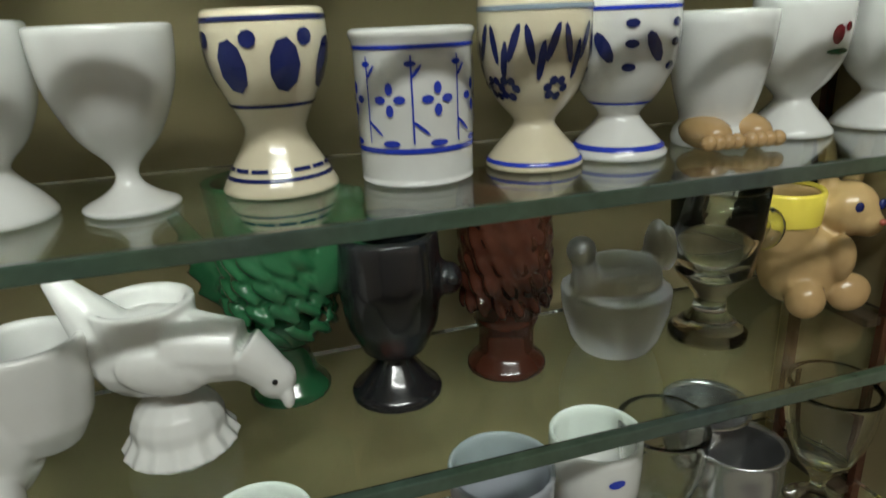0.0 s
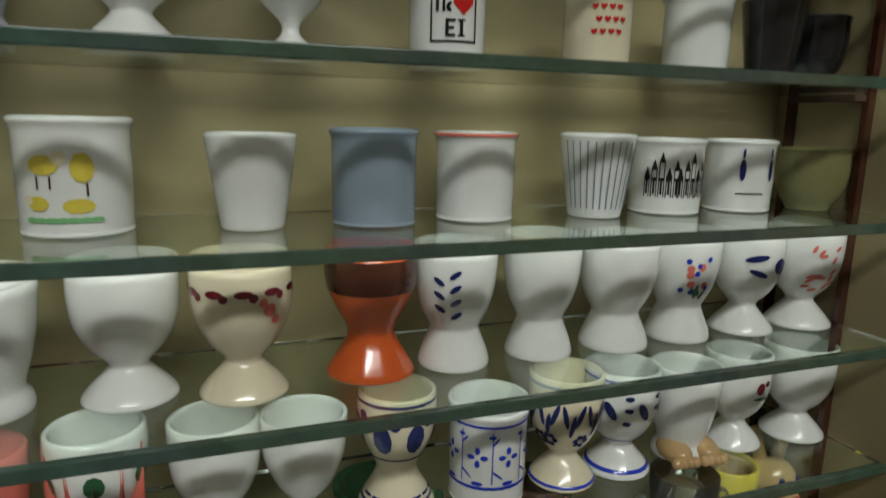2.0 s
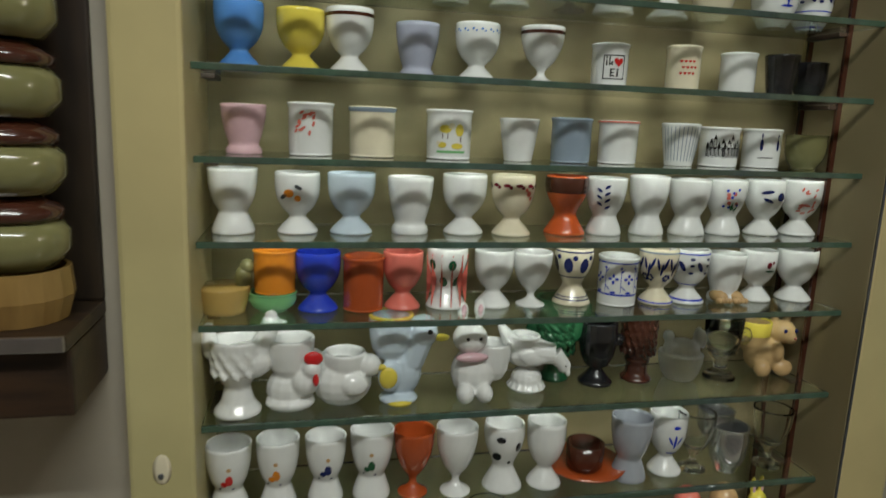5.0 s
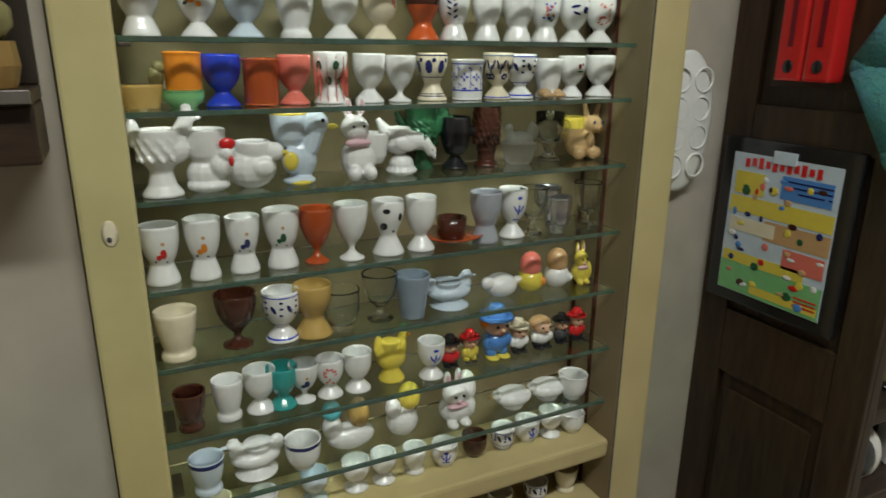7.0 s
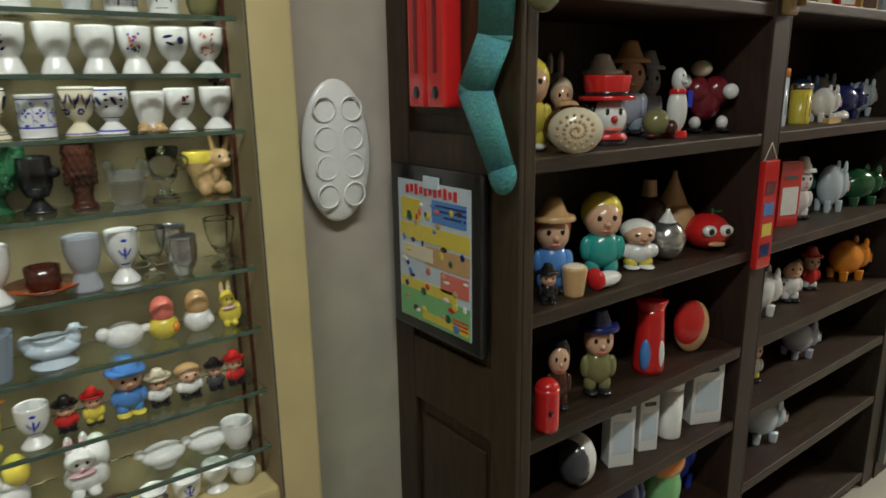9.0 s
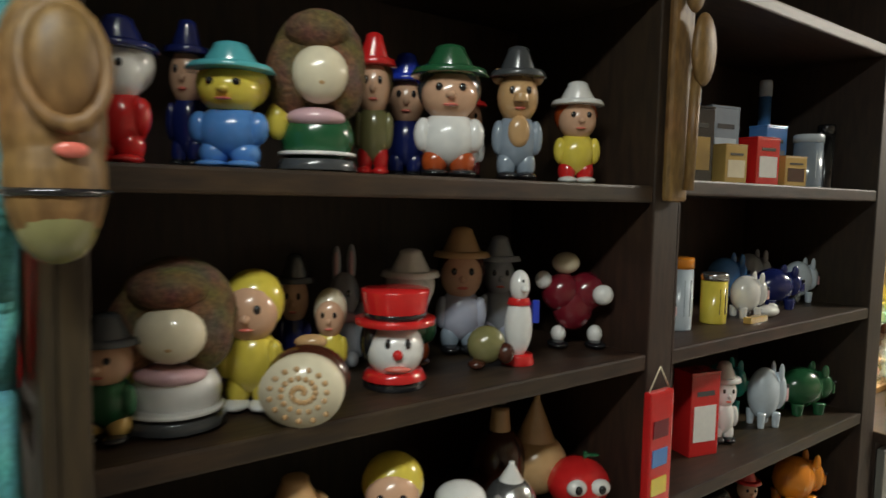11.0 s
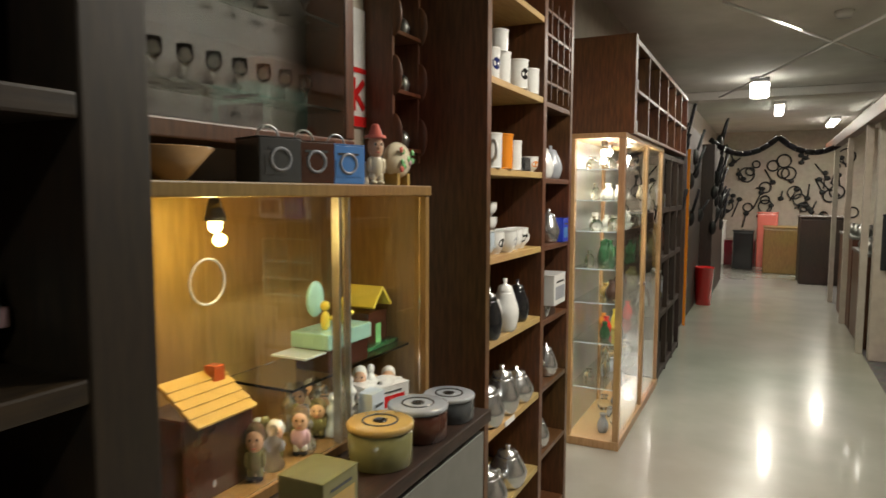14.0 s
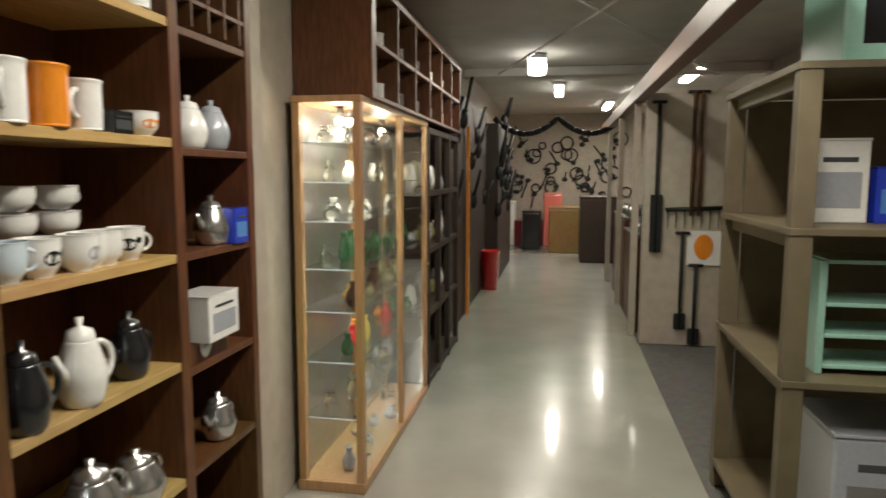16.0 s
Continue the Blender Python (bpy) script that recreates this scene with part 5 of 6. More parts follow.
figurine("melon_slice", "red watermelon slice money box", "money box", 1.72, 0, P, 0.095, 0.14, [("o", 0, 0, 0.5, 0.5, 0.2, 0.5, "tan"), ("o", -0.1, 0.06, 0.58, 0.44, 0.19, 0.44, "red")], -30)
figurine("red_can", "red kettle shaped money box", "money box", 1.265, -0.045, P, 0.052, 0.11, [("c", 0, 0, 0.42, 0.48, 0.48, 0.42, "red"), ("o", 0, 0, 0.84, 0.46, 0.46, 0.16, "red"), ("o", -0.2, 0.4, 0.4, 0.1, 0.1, 0.08, "black")])
carton(1.75, 0.17, P, 0.09, 0.16, "maroon", "red", "dark red cardboard box on a dark shelf")
figurine("round_radio", "round white drum with dark face", "money box", 1.385, 0, Q, 0.095, 0.13, [("o", 0, 0, 0.5, 0.42, 0.5, 0.5, "white"), ("o", -0.2, 0.05, 0.5, 0.32, 0.47, 0.42, "darkgrey")])
for x, w, h in ((1.5, 0.064, 0.19), (1.585, 0.05, 0.165), (1.775, 0.09, 0.2)):
    carton(x, 0, Q, w, h, "white", "paleblue", "white ceramic milk carton money box with dark bars", "money box", "milk_carton", -25)
tin(1.665, 0, Q, 0.062, 0.16, "white", "white", "white ceramic bottle with a round cap", "bottle")
figurine("money_box", "orange capped money box", "money box", 1.655, 0, R, 0.12, 0.22, [("o", 0, 0, 0.4, 0.45, 0.4, 0.4, "lightgreen"), ("o", 0, 0, 0.78, 0.5, 0.45, 0.24, "orange")])
figurine("money_box", "red rounded money box", "money box", 1.3, 0, R, 0.08, 0.2, [("o", 0, 0, 0.5, 0.5, 0.5, 0.5, "red")])
figurine("money_box", "navy blue rounded money box", "money box", 1.53, 0, R, 0.11, 0.2, pig_blobs("navy"))
figurine("money_box", "bright blue money box", "money box", 1.77, 0.05, R, 0.12, 0.18, pig_blobs("blue"))
# second bookcase
def pig(x, y, z, w, h, c, words, turn=-25):
    figurine("piggy_bank", words, "piggy bank", x, y, z, w, h, pig_blobs(c, "pink" if c in ("white", "paleblue") else c), turn)


M2, U = 1.312, 1.61
PLACE[:] = [2.107, 1.985, 0.932, -0.06, 0.92]
pig(2.205, 0.0, M2, 0.075, 0.095, "white", "white glazed piggy bank")
tin(2.289, 0, M2, 0.06, 0.16, "paleblue", "orange", "pale blue tin with an orange lid", "tin", "slate")
figurine("bear_money_box", "glossy orange cat money box", "money box", 2.418, 0.11, M2, 0.085, 0.155, [("o", 0, 0, 0.45, 0.5, 0.45, 0.45, "orange"), ("o", -0.3, 0, 0.9, 0.14, 0.1, 0.14, "orange"), ("o", 0.3, 0, 0.9, 0.14, 0.1, 0.14, "orange")])
tin(2.433, 0, M2, 0.06, 0.118, "yellow", "silver", "yellow and green tin with a metal lid", "tin", "black")
pig(2.577, 0.0, M2, 0.095, 0.11, "white", "white piggy bank with a black eye patch")
pig(2.778, 0.03, M2, 0.14, 0.115, "navy", "glossy navy blue piggy bank")
pig(2.72, 0.13, M2, 0.12, 0.14, "skyblue", "bright blue piggy bank")
pig(2.87, 0.14, M2, 0.12, 0.145, "grey", "grey glass piggy bank")
pig(2.965, 0.05, M2, 0.105, 0.125, "paleblue", "pale blue piggy bank with a handle")
figurine("shell_dish", "small white shell shaped dish", "dish", 2.629, -0.03, M2, 0.067, 0.03, [("o", 0, 0, 0.5, 0.5, 0.35, 0.5, "white"), ("o", 0.3, 0, 0.7, 0.2, 0.2, 0.4, "white")])
figurine("wooden_stick", "thin yellow wooden slide box", "box", 2.527, -0.05, M2, 0.08, 0.015, [("b", 0, 0, 0.5, 0.5, 0.12, 0.5, "gold")])
carton(2.38, 0, L, 0.085, 0.19, "red", "white", "red cardboard tea box standing upright", turn=-15)
carton(2.26, 0.05, L, 0.085, 0.2, "red", "maroon", "dark red cardboard box standing upright", turn=-15)
doll("cook_pig_figurine", "white cook pig figurine with a tall hat", 2.499, 0, L, 0.075, 0.195, "white", None, "white", "white", "black", "white")
pig(2.698, 0.0, L, 0.105, 0.165, "paleblue", "pale blue piggy bank in a blue hat")
pig(2.9, 0.0, L, 0.165, 0.135, "green", "glossy green piggy bank")
pig(2.716, 0.12, L, 0.13, 0.145, "teal", "dark teal piggy bank")
pig(2.9, 0.0, P, 0.15, 0.15, "orange", "glossy orange piggy bank")
pig(2.3, 0.0, P, 0.13, 0.15, "white", "white spotted piggy bank")
doll("figurine", "white and black cow figurine", 2.5, 0, P, 0.08, 0.17, None, "black", "white", "white")
doll("figurine", "small red figurine with cap", 2.68, 0.02, P, 0.07, 0.15, "red", None, "red", "white")
doll("figurine", "white and yellow duck figurine", 2.3, 0, Q, 0.08, 0.16, None, "white", "white", "yellow")
pig(2.6, 0.0, Q, 0.13, 0.13, "lilac", "lilac grey piggy bank")
pig(2.4, 0.0, R, 0.15, 0.15, "paleblue", "pale blue round piggy bank")
for i, (x, y, w, h, c, s) in enumerate([(2.2, 0.04, 0.11, 0.14, "navy", "black"), (2.364, 0.05, 0.11, 0.17, "black", "gold"), (2.462, 0.0, 0.07, 0.09, "gold", "cream"), (2.602, 0.0, 0.08, 0.115, "red", "white"), (2.7, -0.02, 0.08, 0.075, "gold", "brown"), (2.62, 0.12, 0.1, 0.2, "slate", "paleblue"), (2.77, 0.06, 0.08, 0.16, "skyblue", "slate")]):
    carton(x, y, U, w, h, c, s, f"{c} cardboard gift box with printed panel", turn=-12)
tin(2.862, 0, U, 0.074, 0.145, "slate", "paleblue", "blue house-shaped money tin", "tin", "paleblue")
tin(2.966, 0, U, 0.045, 0.18, "black", "black", "slim black lidded tin", "tin")
for x, y, h in ((2.604, 0.17, 0.26), (2.892, 0.13, 0.31)):
    tin(x, y, U, 0.035, h, "skyblue", "paleblue", "tall slim blue tube", "tube")
# things hanging on the uprights
PLACE[:] = [0.0, 0.0, 1.0, 0.0, 1.0]
cg = thing("wooden_clog", "painted wooden clog hung on the bookcase upright", "clog", (1.018, -0.327, 1.53))
cg.scale = (0.86, 0.8, 0.76)
bm = bmesh.new()
ball((0, 0, 0.06), (0.036, 0.034, 0.07), bm, 0, seg=20)
ball((0, 0.005, 0.15), (0.039, 0.034, 0.075), bm, 0, seg=20)
ball((0, 0.002, 0.105), (0.037, 0.034, 0.075), bm, 0, seg=20)
fused(part("shell", bm, CLOGWOOD, cg), 0.002)
part("opening", ball((0.004, -0.022, 0.155), (0.026, 0.017, 0.05), seg=18), CLOGWOOD, cg)
part("rim", ring((0.004, -0.027, 0.155), 0.03, 0.005, turn=Matrix.Rotation(radians(80), 4, "X") @ Matrix.Diagonal((0.95, 1.7, 1, 1))), CLOGWOOD, cg)
part("painted_band", ring((0, 0, 0.05), 0.034, 0.004, turn=Matrix.Diagonal((1.02, 0.97, 1, 1))), GLAZE["black"], cg)
part("painted_toe", ball((0, -0.001, 0.025), (0.029, 0.0295, 0.038), seg=16), GLAZE["olive"], cg)
part("painted_flower", ball((0.006, -0.034, 0.085), (0.012, 0.004, 0.007), seg=10), GLAZE["coral"], cg)
cs = thing("wooden_spoons", "carved wooden spoons hung on the bookcase upright", "wooden spoon", (1.945, -0.186, 1.57))
part("board", box((-0.028, 0.0, 0.0), (0.026, 0.017, 0.38), 0.008), CLOGWOOD, cs)
part("spoon_bowl", ball((0.02, -0.02, 0.25), (0.03, 0.014, 0.06), seg=16), CLOGWOOD, cs)
part("spoon_bowl", ball((-0.004, -0.015, 0.36), (0.026, 0.014, 0.055), seg=16), CLOGWOOD, cs)
part("spoon_handle", rod((0.01, -0.01, 0.02), (0.015, -0.012, 0.22), 0.009), CLOGWOOD, cs)
pk = thing("hanging_packet", "red printed packet hanging by a string", "packet", (1.93, -0.176, 0.99))
part("packet", box((-0.033, -0.008, 0), (0.033, 0.008, 0.26), 0.004), GLAZE["red"], pk)
for i, c in enumerate(("navy", "yellow", "skyblue", "maroon")):
    part("printed_patch", box((-0.024, -0.0095, 0.03 + 0.05 * i), (0.018, -0.0082, 0.06 + 0.05 * i)), GLAZE[c], pk)
for s in (-1, 1):
    part("string", rod((s * 0.03, 0, 0.258), (0, 0, 0.3), 0.0012), GLAZE["cream"], pk)

# ---- lit hutch on a counter ----
ct = thing("counter_cabinet", "dark counter cabinet with pale grey doors", "cabinet", (0, 0, 0))
part("worktop", box((2.935, -0.2, 0.94), (3.9, 0.22, 0.97), 0.004), DARKWOOD, ct)
part("carcass", box((2.94, -0.17, 0.0), (3.885, 0.22, 0.94)), DARKUP, ct)
for a, b in ((2.95, 3.4), (3.415, 3.875)):
    d = part("door", box((a, -0.19, 0.06), (b, -0.1705, 0.92), 0.003), GREYPANEL, ct)
    part("handle", box((b - 0.05, -0.2, 0.5), (b - 0.035, -0.19, 0.62), 0.003), METAL, d)
hu = thing("display_hutch", "oak veneer display hutch with glass doors lit inside", "cabinet", (0, 0, 0))
part("top", box((3.0, -0.035, 1.5), (3.892, 0.24, 1.525), 0.003), OAK, hu)
part("bottom", box((3.0, -0.03, 0.972), (3.87, 0.22, 0.99)), OAK, hu)
for a in (3.0, 3.87):
    part("side", box((a, -0.03, 0.972), (a + 0.02, 0.22, 1.499), 0.002), OAK, hu)
part("back", box((3.02, 0.205, 0.99), (3.869, 0.22, 1.499)), OAK, hu)
for y in (-0.022, -0.012):
    p = part("glass_door", box((3.02 if y < -0.02 else 3.5, y - 0.002, 0.992), (3.52 if y < -0.02 else 3.868, y + 0.002, 1.498)), CLEAR, hu)
    p.visible_shadow = False
for x in (3.5, 3.535):
    part("door_edge", box((x - 0.003, -0.027, 0.992), (x + 0.003, -0.007, 1.498)), METAL, hu)
gs = part("glass_shelf", box((3.4, 0.02, 1.118), (3.868, 0.2, 1.124)), PANE, hu)
gs.visible_shadow = False
lm = thing("spot_lamp", "small clip lamp with a warm glowing bulb", "lamp", (3.26, 0.07, 1.458))
lm.scale = (0.62, 0.62, 0.62)
part("shade", lathe([(0.012, 0.066), (0.02, 0.05), (0.034, 0.0), (0.032, 0.0), (0.018, 0.046), (0, 0.05)], 20), GLAZE["black"], lm)
part("bulb", ball((0, 0, -0.012), (0.02, 0.02, 0.024)), WARMGLOW, lm)
hs = thing("toy_chalet", "toy chalet with a yellow thatched roof", "toy house", (3.79, 0.1, 1.124))
part("base", box((-0.09, -0.05, 0), (0.075, 0.05, 0.012), 0.003), GLAZE["green"], hs)
part("walls", box((-0.045, -0.035, 0.012), (0.045, 0.035, 0.09), 0.002), GLAZE["brown"], hs)
part("door", box((-0.012, -0.037, 0.012), (0.012, -0.035, 0.06)), GLAZE["lightgreen"], hs)
for s in (-1, 1):
    part("roof_slope", box((-0.062, -0.05, -0.004), (0.0, 0.05, 0.004), 0.001, turn=Matrix.Translation((0, 0, 0.15)) @ (Matrix.Rotation(radians(-48), 4, "Y") if s < 0 else Matrix.Rotation(radians(48), 4, "Y") @ Matrix.Rotation(radians(180), 4, "Z"))), GLAZE["yellow"], hs)
bs = thing("toy_band_stand", "mint green music box with yellow figures", "music box", (3.6, 0.07, 1.124))
part("stage", box((-0.08, -0.05, 0.05), (0.09, 0.05, 0.085), 0.004), GLAZE["mint"], bs)
part("case", box((-0.07, -0.045, 0), (0.08, 0.045, 0.05), 0.002), GLAZE["brown"], bs)
part("ramp", box((-0.15, -0.045, 0.045), (-0.08, 0.045, 0.05), 0.002), GLAZE["paleblue"], bs)
part("shell_back", ball((-0.03, 0.02, 0.15), (0.032, 0.008, 0.04), seg=18), GLAZE["mint"], bs)
for x in (-0.035, 0.035):
    bm = ball((x, -0.01, 0.105), (0.012, 0.01, 0.022))
    ball((x, -0.01, 0.138), 0.011, bm)
    ball((x + 0.014, -0.02, 0.11), (0.012, 0.006, 0.006), bm)
    part("musician", bm, GLAZE["yellow"], bs)
h2 = thing("toy_cottage", "wooden toy cottage with a shingled yellow roof", "toy house", (3.2, 0.08, 0.99))
part("walls", box((-0.06, -0.05, 0), (0.1, 0.05, 0.15), 0.003), GLAZE["brown"], h2)
for k in range(5):
    part("shingle_row", box((-0.07, -0.022, 0), (0.07, 0.004, 0.006), 0.002, turn=Matrix.Translation((0.02, -0.05 + 0.017 * k, 0.145 + 0.012 * k)) @ Matrix.Rotation(radians(26), 4, "X")), GLAZE["gold"], h2, "yellow shingle row")
part("chimney", box((0.05, -0.01, 0.15), (0.075, 0.015, 0.21), 0.002), GLAZE["rust"], h2)
rg = thing("hoop_toy", "thin white hoop standing in the hutch", "toy", (3.2, 0.03, 1.36))
part("hoop", ring((0, 0, 0), 0.038, 0.0022, turn=Matrix.Rotation(radians(90), 4, "X"), n=28), GLAZE["white"], rg)
ld = thing("toy_ladder_rack", "small wooden toy rack with rungs in the hutch", "toy", (3.07, 0.12, 0.99))
for dx in (-0.03, 0.05):
    part("upright", box((dx - 0.006, -0.008, 0), (dx + 0.006, 0.008, 0.36), 0.002), OAK, ld)
for k in range(5):
    part("rung", box((-0.023, -0.005, 0.06 + 0.065 * k), (0.043, 0.005, 0.072 + 0.065 * k), 0.001), OAK, ld)
rh = random.Random(11)
for i in range(16):
    h, r = rh.uniform(0.05, 0.12), rh.uniform(0.014, 0.026)
    ob = solid("porcelain_ornament", lathe(smooth_line([(0, 0), (r * 0.9, 0), (r, h * 0.15), (r * 0.5, h * 0.4), (r * 0.8, h * 0.6), (r * 0.35, h * 0.78), (r * 0.5, h * 0.88), (r * 0.3, h), (0, h)], 3), 16), GLAZE[rh.choice(["silver", "glass", "white", "paleblue", "olive", "cream", "frosted"])], "small shiny porcelain or glass ornament in the hutch", "ornament", (3.34 + 0.032 * i, 0.02 + 0.045 * (i % 3), 0.99), "hutch ornaments")
for i in range(15):
    x, y = 3.2 + 0.044 * i, rh.uniform(0.015, 0.16)
    c = rh.choice(["white", "cream", "tan", "olive", "grey", "silver", "pink", "gold"])
    doll("figurine", f"small {c} porcelain figurine in the lit hutch", x, y, 0.99, 0.042, rh.uniform(0.07, 0.12), None, rh.choice(["hair", "white", "tan"]), c, rh.choice(["white", "olive", c]), turn=-60)
carton(3.74, 0.03, 0.99, 0.12, 0.06, "white", "red", "white and red low gift box", turn=-20)
for x, y, w, h, c, lid, nm in ((3.66, -0.12, 0.13, 0.075, "brown", "grey", "reel"), (3.5, -0.12, 0.13, 0.085, "olive", "gold", "tin"), (3.8, -0.13, 0.12, 0.06, "darkgrey", "grey", "reel")):
    t_ = tin(x, y, 0.97, w, h, c, lid, f"round {c} money tin with a slotted lid on the counter", "round_tin")
    part("slot", lathe([(0, h + 0.0008), (0.014, h + 0.0008), (0.014, h - 0.001)], 16), GLAZE["black"], t_)
    part("lid_label", ring((0, 0, h * 0.985 + 0.001), w * 0.27, 0.002, n=24), GLAZE["darkgrey"], t_)
cx = carton(3.27, -0.14, 0.97, 0.1, 0.075, "olive", "gold", "old yellow square money tin with a slot", "tin", "square_tin", 0, 0.09)
carton(3.58, -0.05, 0.97, 0.05, 0.11, "paleblue", "white", "small pale blue box on the counter")
for x, c in ((3.357, "darkgrey"), (3.462, "brown"), (3.571, "skyblue")):
    b = carton(x, 0.03, 1.525, 0.085, 0.08, c, c, f"{c} square metal money tin with a round badge", "tin", "money_tin", -20, 0.09)
    part("badge", ring((0, -0.046, 0.042), 0.02, 0.003, turn=Matrix.Rotation(radians(90), 4, "X")), GLAZE["grey"], b)
    part("carry_handle", ring((0, 0, 0.083), 0.022, 0.002, turn=Matrix.Rotation(radians(90), 4, "X"), span=180), METAL, b)
bw = solid("bowl", lathe([(0, 0), (0.03, 0), (0.075, 0.05), (0.073, 0.052), (0.028, 0.006), (0, 0.006)], 26), GLAZE["tan"], "shallow tan wooden bowl on the hutch", "bowl", (3.13, 0.04, 1.525))
pl = thing("egg_on_stand", "cream oval plate with pink roses on a stand", "plate", (3.83, 0.03, 1.525))
part("plate", ball((0, 0, 0.062), (0.05, 0.03, 0.045), seg=22), GLAZE["cream"], pl)
for i in range(9):
    part("rose", ball((rh.uniform(-0.03, 0.03), -0.029, 0.062 + rh.uniform(-0.025, 0.025)), (0.009, 0.004, 0.008), seg=8), GLAZE[rh.choice(["coral", "pink", "lightgreen"])], pl)
for s in (-0.025, 0.025):
    part("stand_foot", box((s - 0.006, -0.02, 0), (s + 0.006, 0.02, 0.03), 0.002), GLAZE["gold"], pl)
doll("figurine", "cream lace figurine on the hutch", 3.73, 0.03, 1.525, 0.05, 0.14, "coral", None, "cream", "cream", "cream")
# wall case with glasses above the hutch
wc = thing("wall_display_case", "dark wooden wall case with miniature glasses behind glass", "cabinet", (0, 0, 0))
part("back", box((3.0, 0.24, 1.6), (3.78, 0.25, 2.3)), DARKUP, wc)
for lo, hi in (((3.0, 0.12, 1.6), (3.78, 0.24, 1.635)), ((3.0, 0.12, 1.636), (3.035, 0.24, 2.3)), ((3.745, 0.12, 1.636), (3.78, 0.24, 2.3))):
    part("frame", box(lo, hi, 0.004), MIDWOOD, wc)
p = part("glass_front", box((3.036, 0.123, 1.637), (3.744, 0.127, 2.3)), CLEAR, wc)
p.visible_shadow = False
for z in (1.7, 1.9):
    p = part("glass_shelf", box((3.036, 0.14, z), (3.744, 0.238, z + 0.006)), PANE, wc)
    p.visible_shadow = False
    for i in range(9):
        g = solid("miniature_glass", lathe([(0, 0), (0.014, 0), (0.004, 0.006), (0.004, 0.03), (0.016, 0.05), (0.015, 0.075), (0.013, 0.075), (0.012, 0.05), (0, 0.034)], 14), CLEAR, "clear miniature drinking glass in the wall case", "glass", (3.1 + 0.072 * i, 0.19, z + 0.006), "miniature glasses")
sg = thing("red_white_sign", "white enamel sign with a red letter K", "sign", (4.06, 0.2985, 1.7))
part("plate", box((-0.05, -0.006, 0), (0.05, 0.0, 0.34), 0.002), GLAZE["white"], sg)
for lo, hi in (((-0.05, -0.009, 0), (-0.042, -0.0065, 0.34)), ((0.042, -0.009, 0), (0.05, -0.0065, 0.34)), ((-0.0415, -0.009, 0.155), (0.0415, -0.0065, 0.17)), ((-0.0415, -0.009, 0), (0.0415, -0.0065, 0.03))):
    part("red_border", box(lo, hi), GLAZE["red"], sg)
part("letter", box((-0.034, -0.009, 0.045), (-0.016, -0.0065, 0.14)), GLAZE["red"], sg)
for s in (1, -1):
    part("letter", box((0, -0.0015, -0.009), (0.06, 0.001, 0.009), turn=Matrix.Translation((-0.016, -0.0078, 0.0925)) @ Matrix.Rotation(radians(-42 * s), 4, "Y")), GLAZE["red"], sg)
ws = thing("scalloped_wall_shelf", "dark wavy-edged wall shelf with small trinkets", "shelf", (0, 0, 0))
for x in (4.1, 4.26):
    bm = box((x, 0.2, 1.6), (x + 0.015, 0.298, 2.5), 0.002)
    for i in range(5):
        ball((x + 0.0075, 0.2, 1.68 + 0.17 * i), (0.0075, 0.03, 0.06), bm)
    part("side", bm, MIDWOOD, ws)
for i in range(5):
    part("board", box((4.116, 0.19, 1.63 + 0.17 * i), (4.259, 0.298, 1.642 + 0.17 * i), 0.002), MIDWOOD, ws)
    for k in range(2):
        solid("metal_trinket", lathe([(0, 0), (0.014, 0), (0.02, 0.03), (0.012, 0.05), (0, 0.06)], 14), METAL, "small shiny metal trinket on the wall shelf", "trinket", (4.15 + 0.07 * k, 0.23, 1.642 + 0.17 * i), "trinkets")

for z0 in (1.28, 0.99, 0.75):
    npl = thing("number_plate", "white enamel house number plate on the wall", "plate", (4.225, 0.2985, z0))
    npl.scale = (0.85, 1.0, 1.0)
    part("plate", box((-0.05, -0.006, 0), (0.05, 0, 0.17), 0.004), GLAZE["white"], npl)
    if z0 != 0.99:
        continue
    part("loop", ring((0, -0.007, 0.11), 0.024, 0.006, turn=Matrix.Rotation(radians(90), 4, "X")), GLAZE["black"], npl, "black painted figure")
    part("stem", rod((0.024, -0.007, 0.11), (0.012, -0.007, 0.04), 0.006), GLAZE["black"], npl, "black painted figure")

# ---- mug shelves ----
ms = thing("mug_shelf", "tall reddish brown shelf with yellow pine boards holding mugs", "shelf", (0, 0, 0))
part("upright", box((4.272, -0.03, 0), (4.305, 0.29, 2.5), 0.002), MIDWOOD, ms)
part("upright", box((4.83, -0.03, 0), (4.87, 0.29, 2.5), 0.002), MIDWOOD, ms)
part("back", box((4.305, 0.275, 0), (4.83, 0.29, 2.5)), MIDWOOD, ms)
for i, z in enumerate((0.15, 0.44, 0.735, 1.035, 1.305, 1.585, 1.865, 2.16)):
    part("board", box((4.306, -0.028, z - 0.022), (4.829, 0.274, z), 0.002), PINE, ms)
rm = random.Random(8)
for x, y, w, h, c, m_ in [(4.4, 0.02, 0.075, 0.1, "white", "navy"), (4.5, 0.02, 0.075, 0.105, "white", ""), (4.62, 0.0, 0.074, 0.1, "white", "black"), (4.75, 0.0, 0.07, 0.09, "white", ""), (4.45, 0.12, 0.075, 0.1, "white", ""), (4.6, 0.13, 0.075, 0.1, "white", "")]:
    mug(x, y, 1.865, w, h, c, f"white glazed mug {'with a dark print ' if m_ else ''}on a pine shelf", rm.uniform(-10, 30), m_)
mug(4.48, 0.02, 1.968, 0.07, 0.07, "white", "white glazed mug stacked on another", 10)
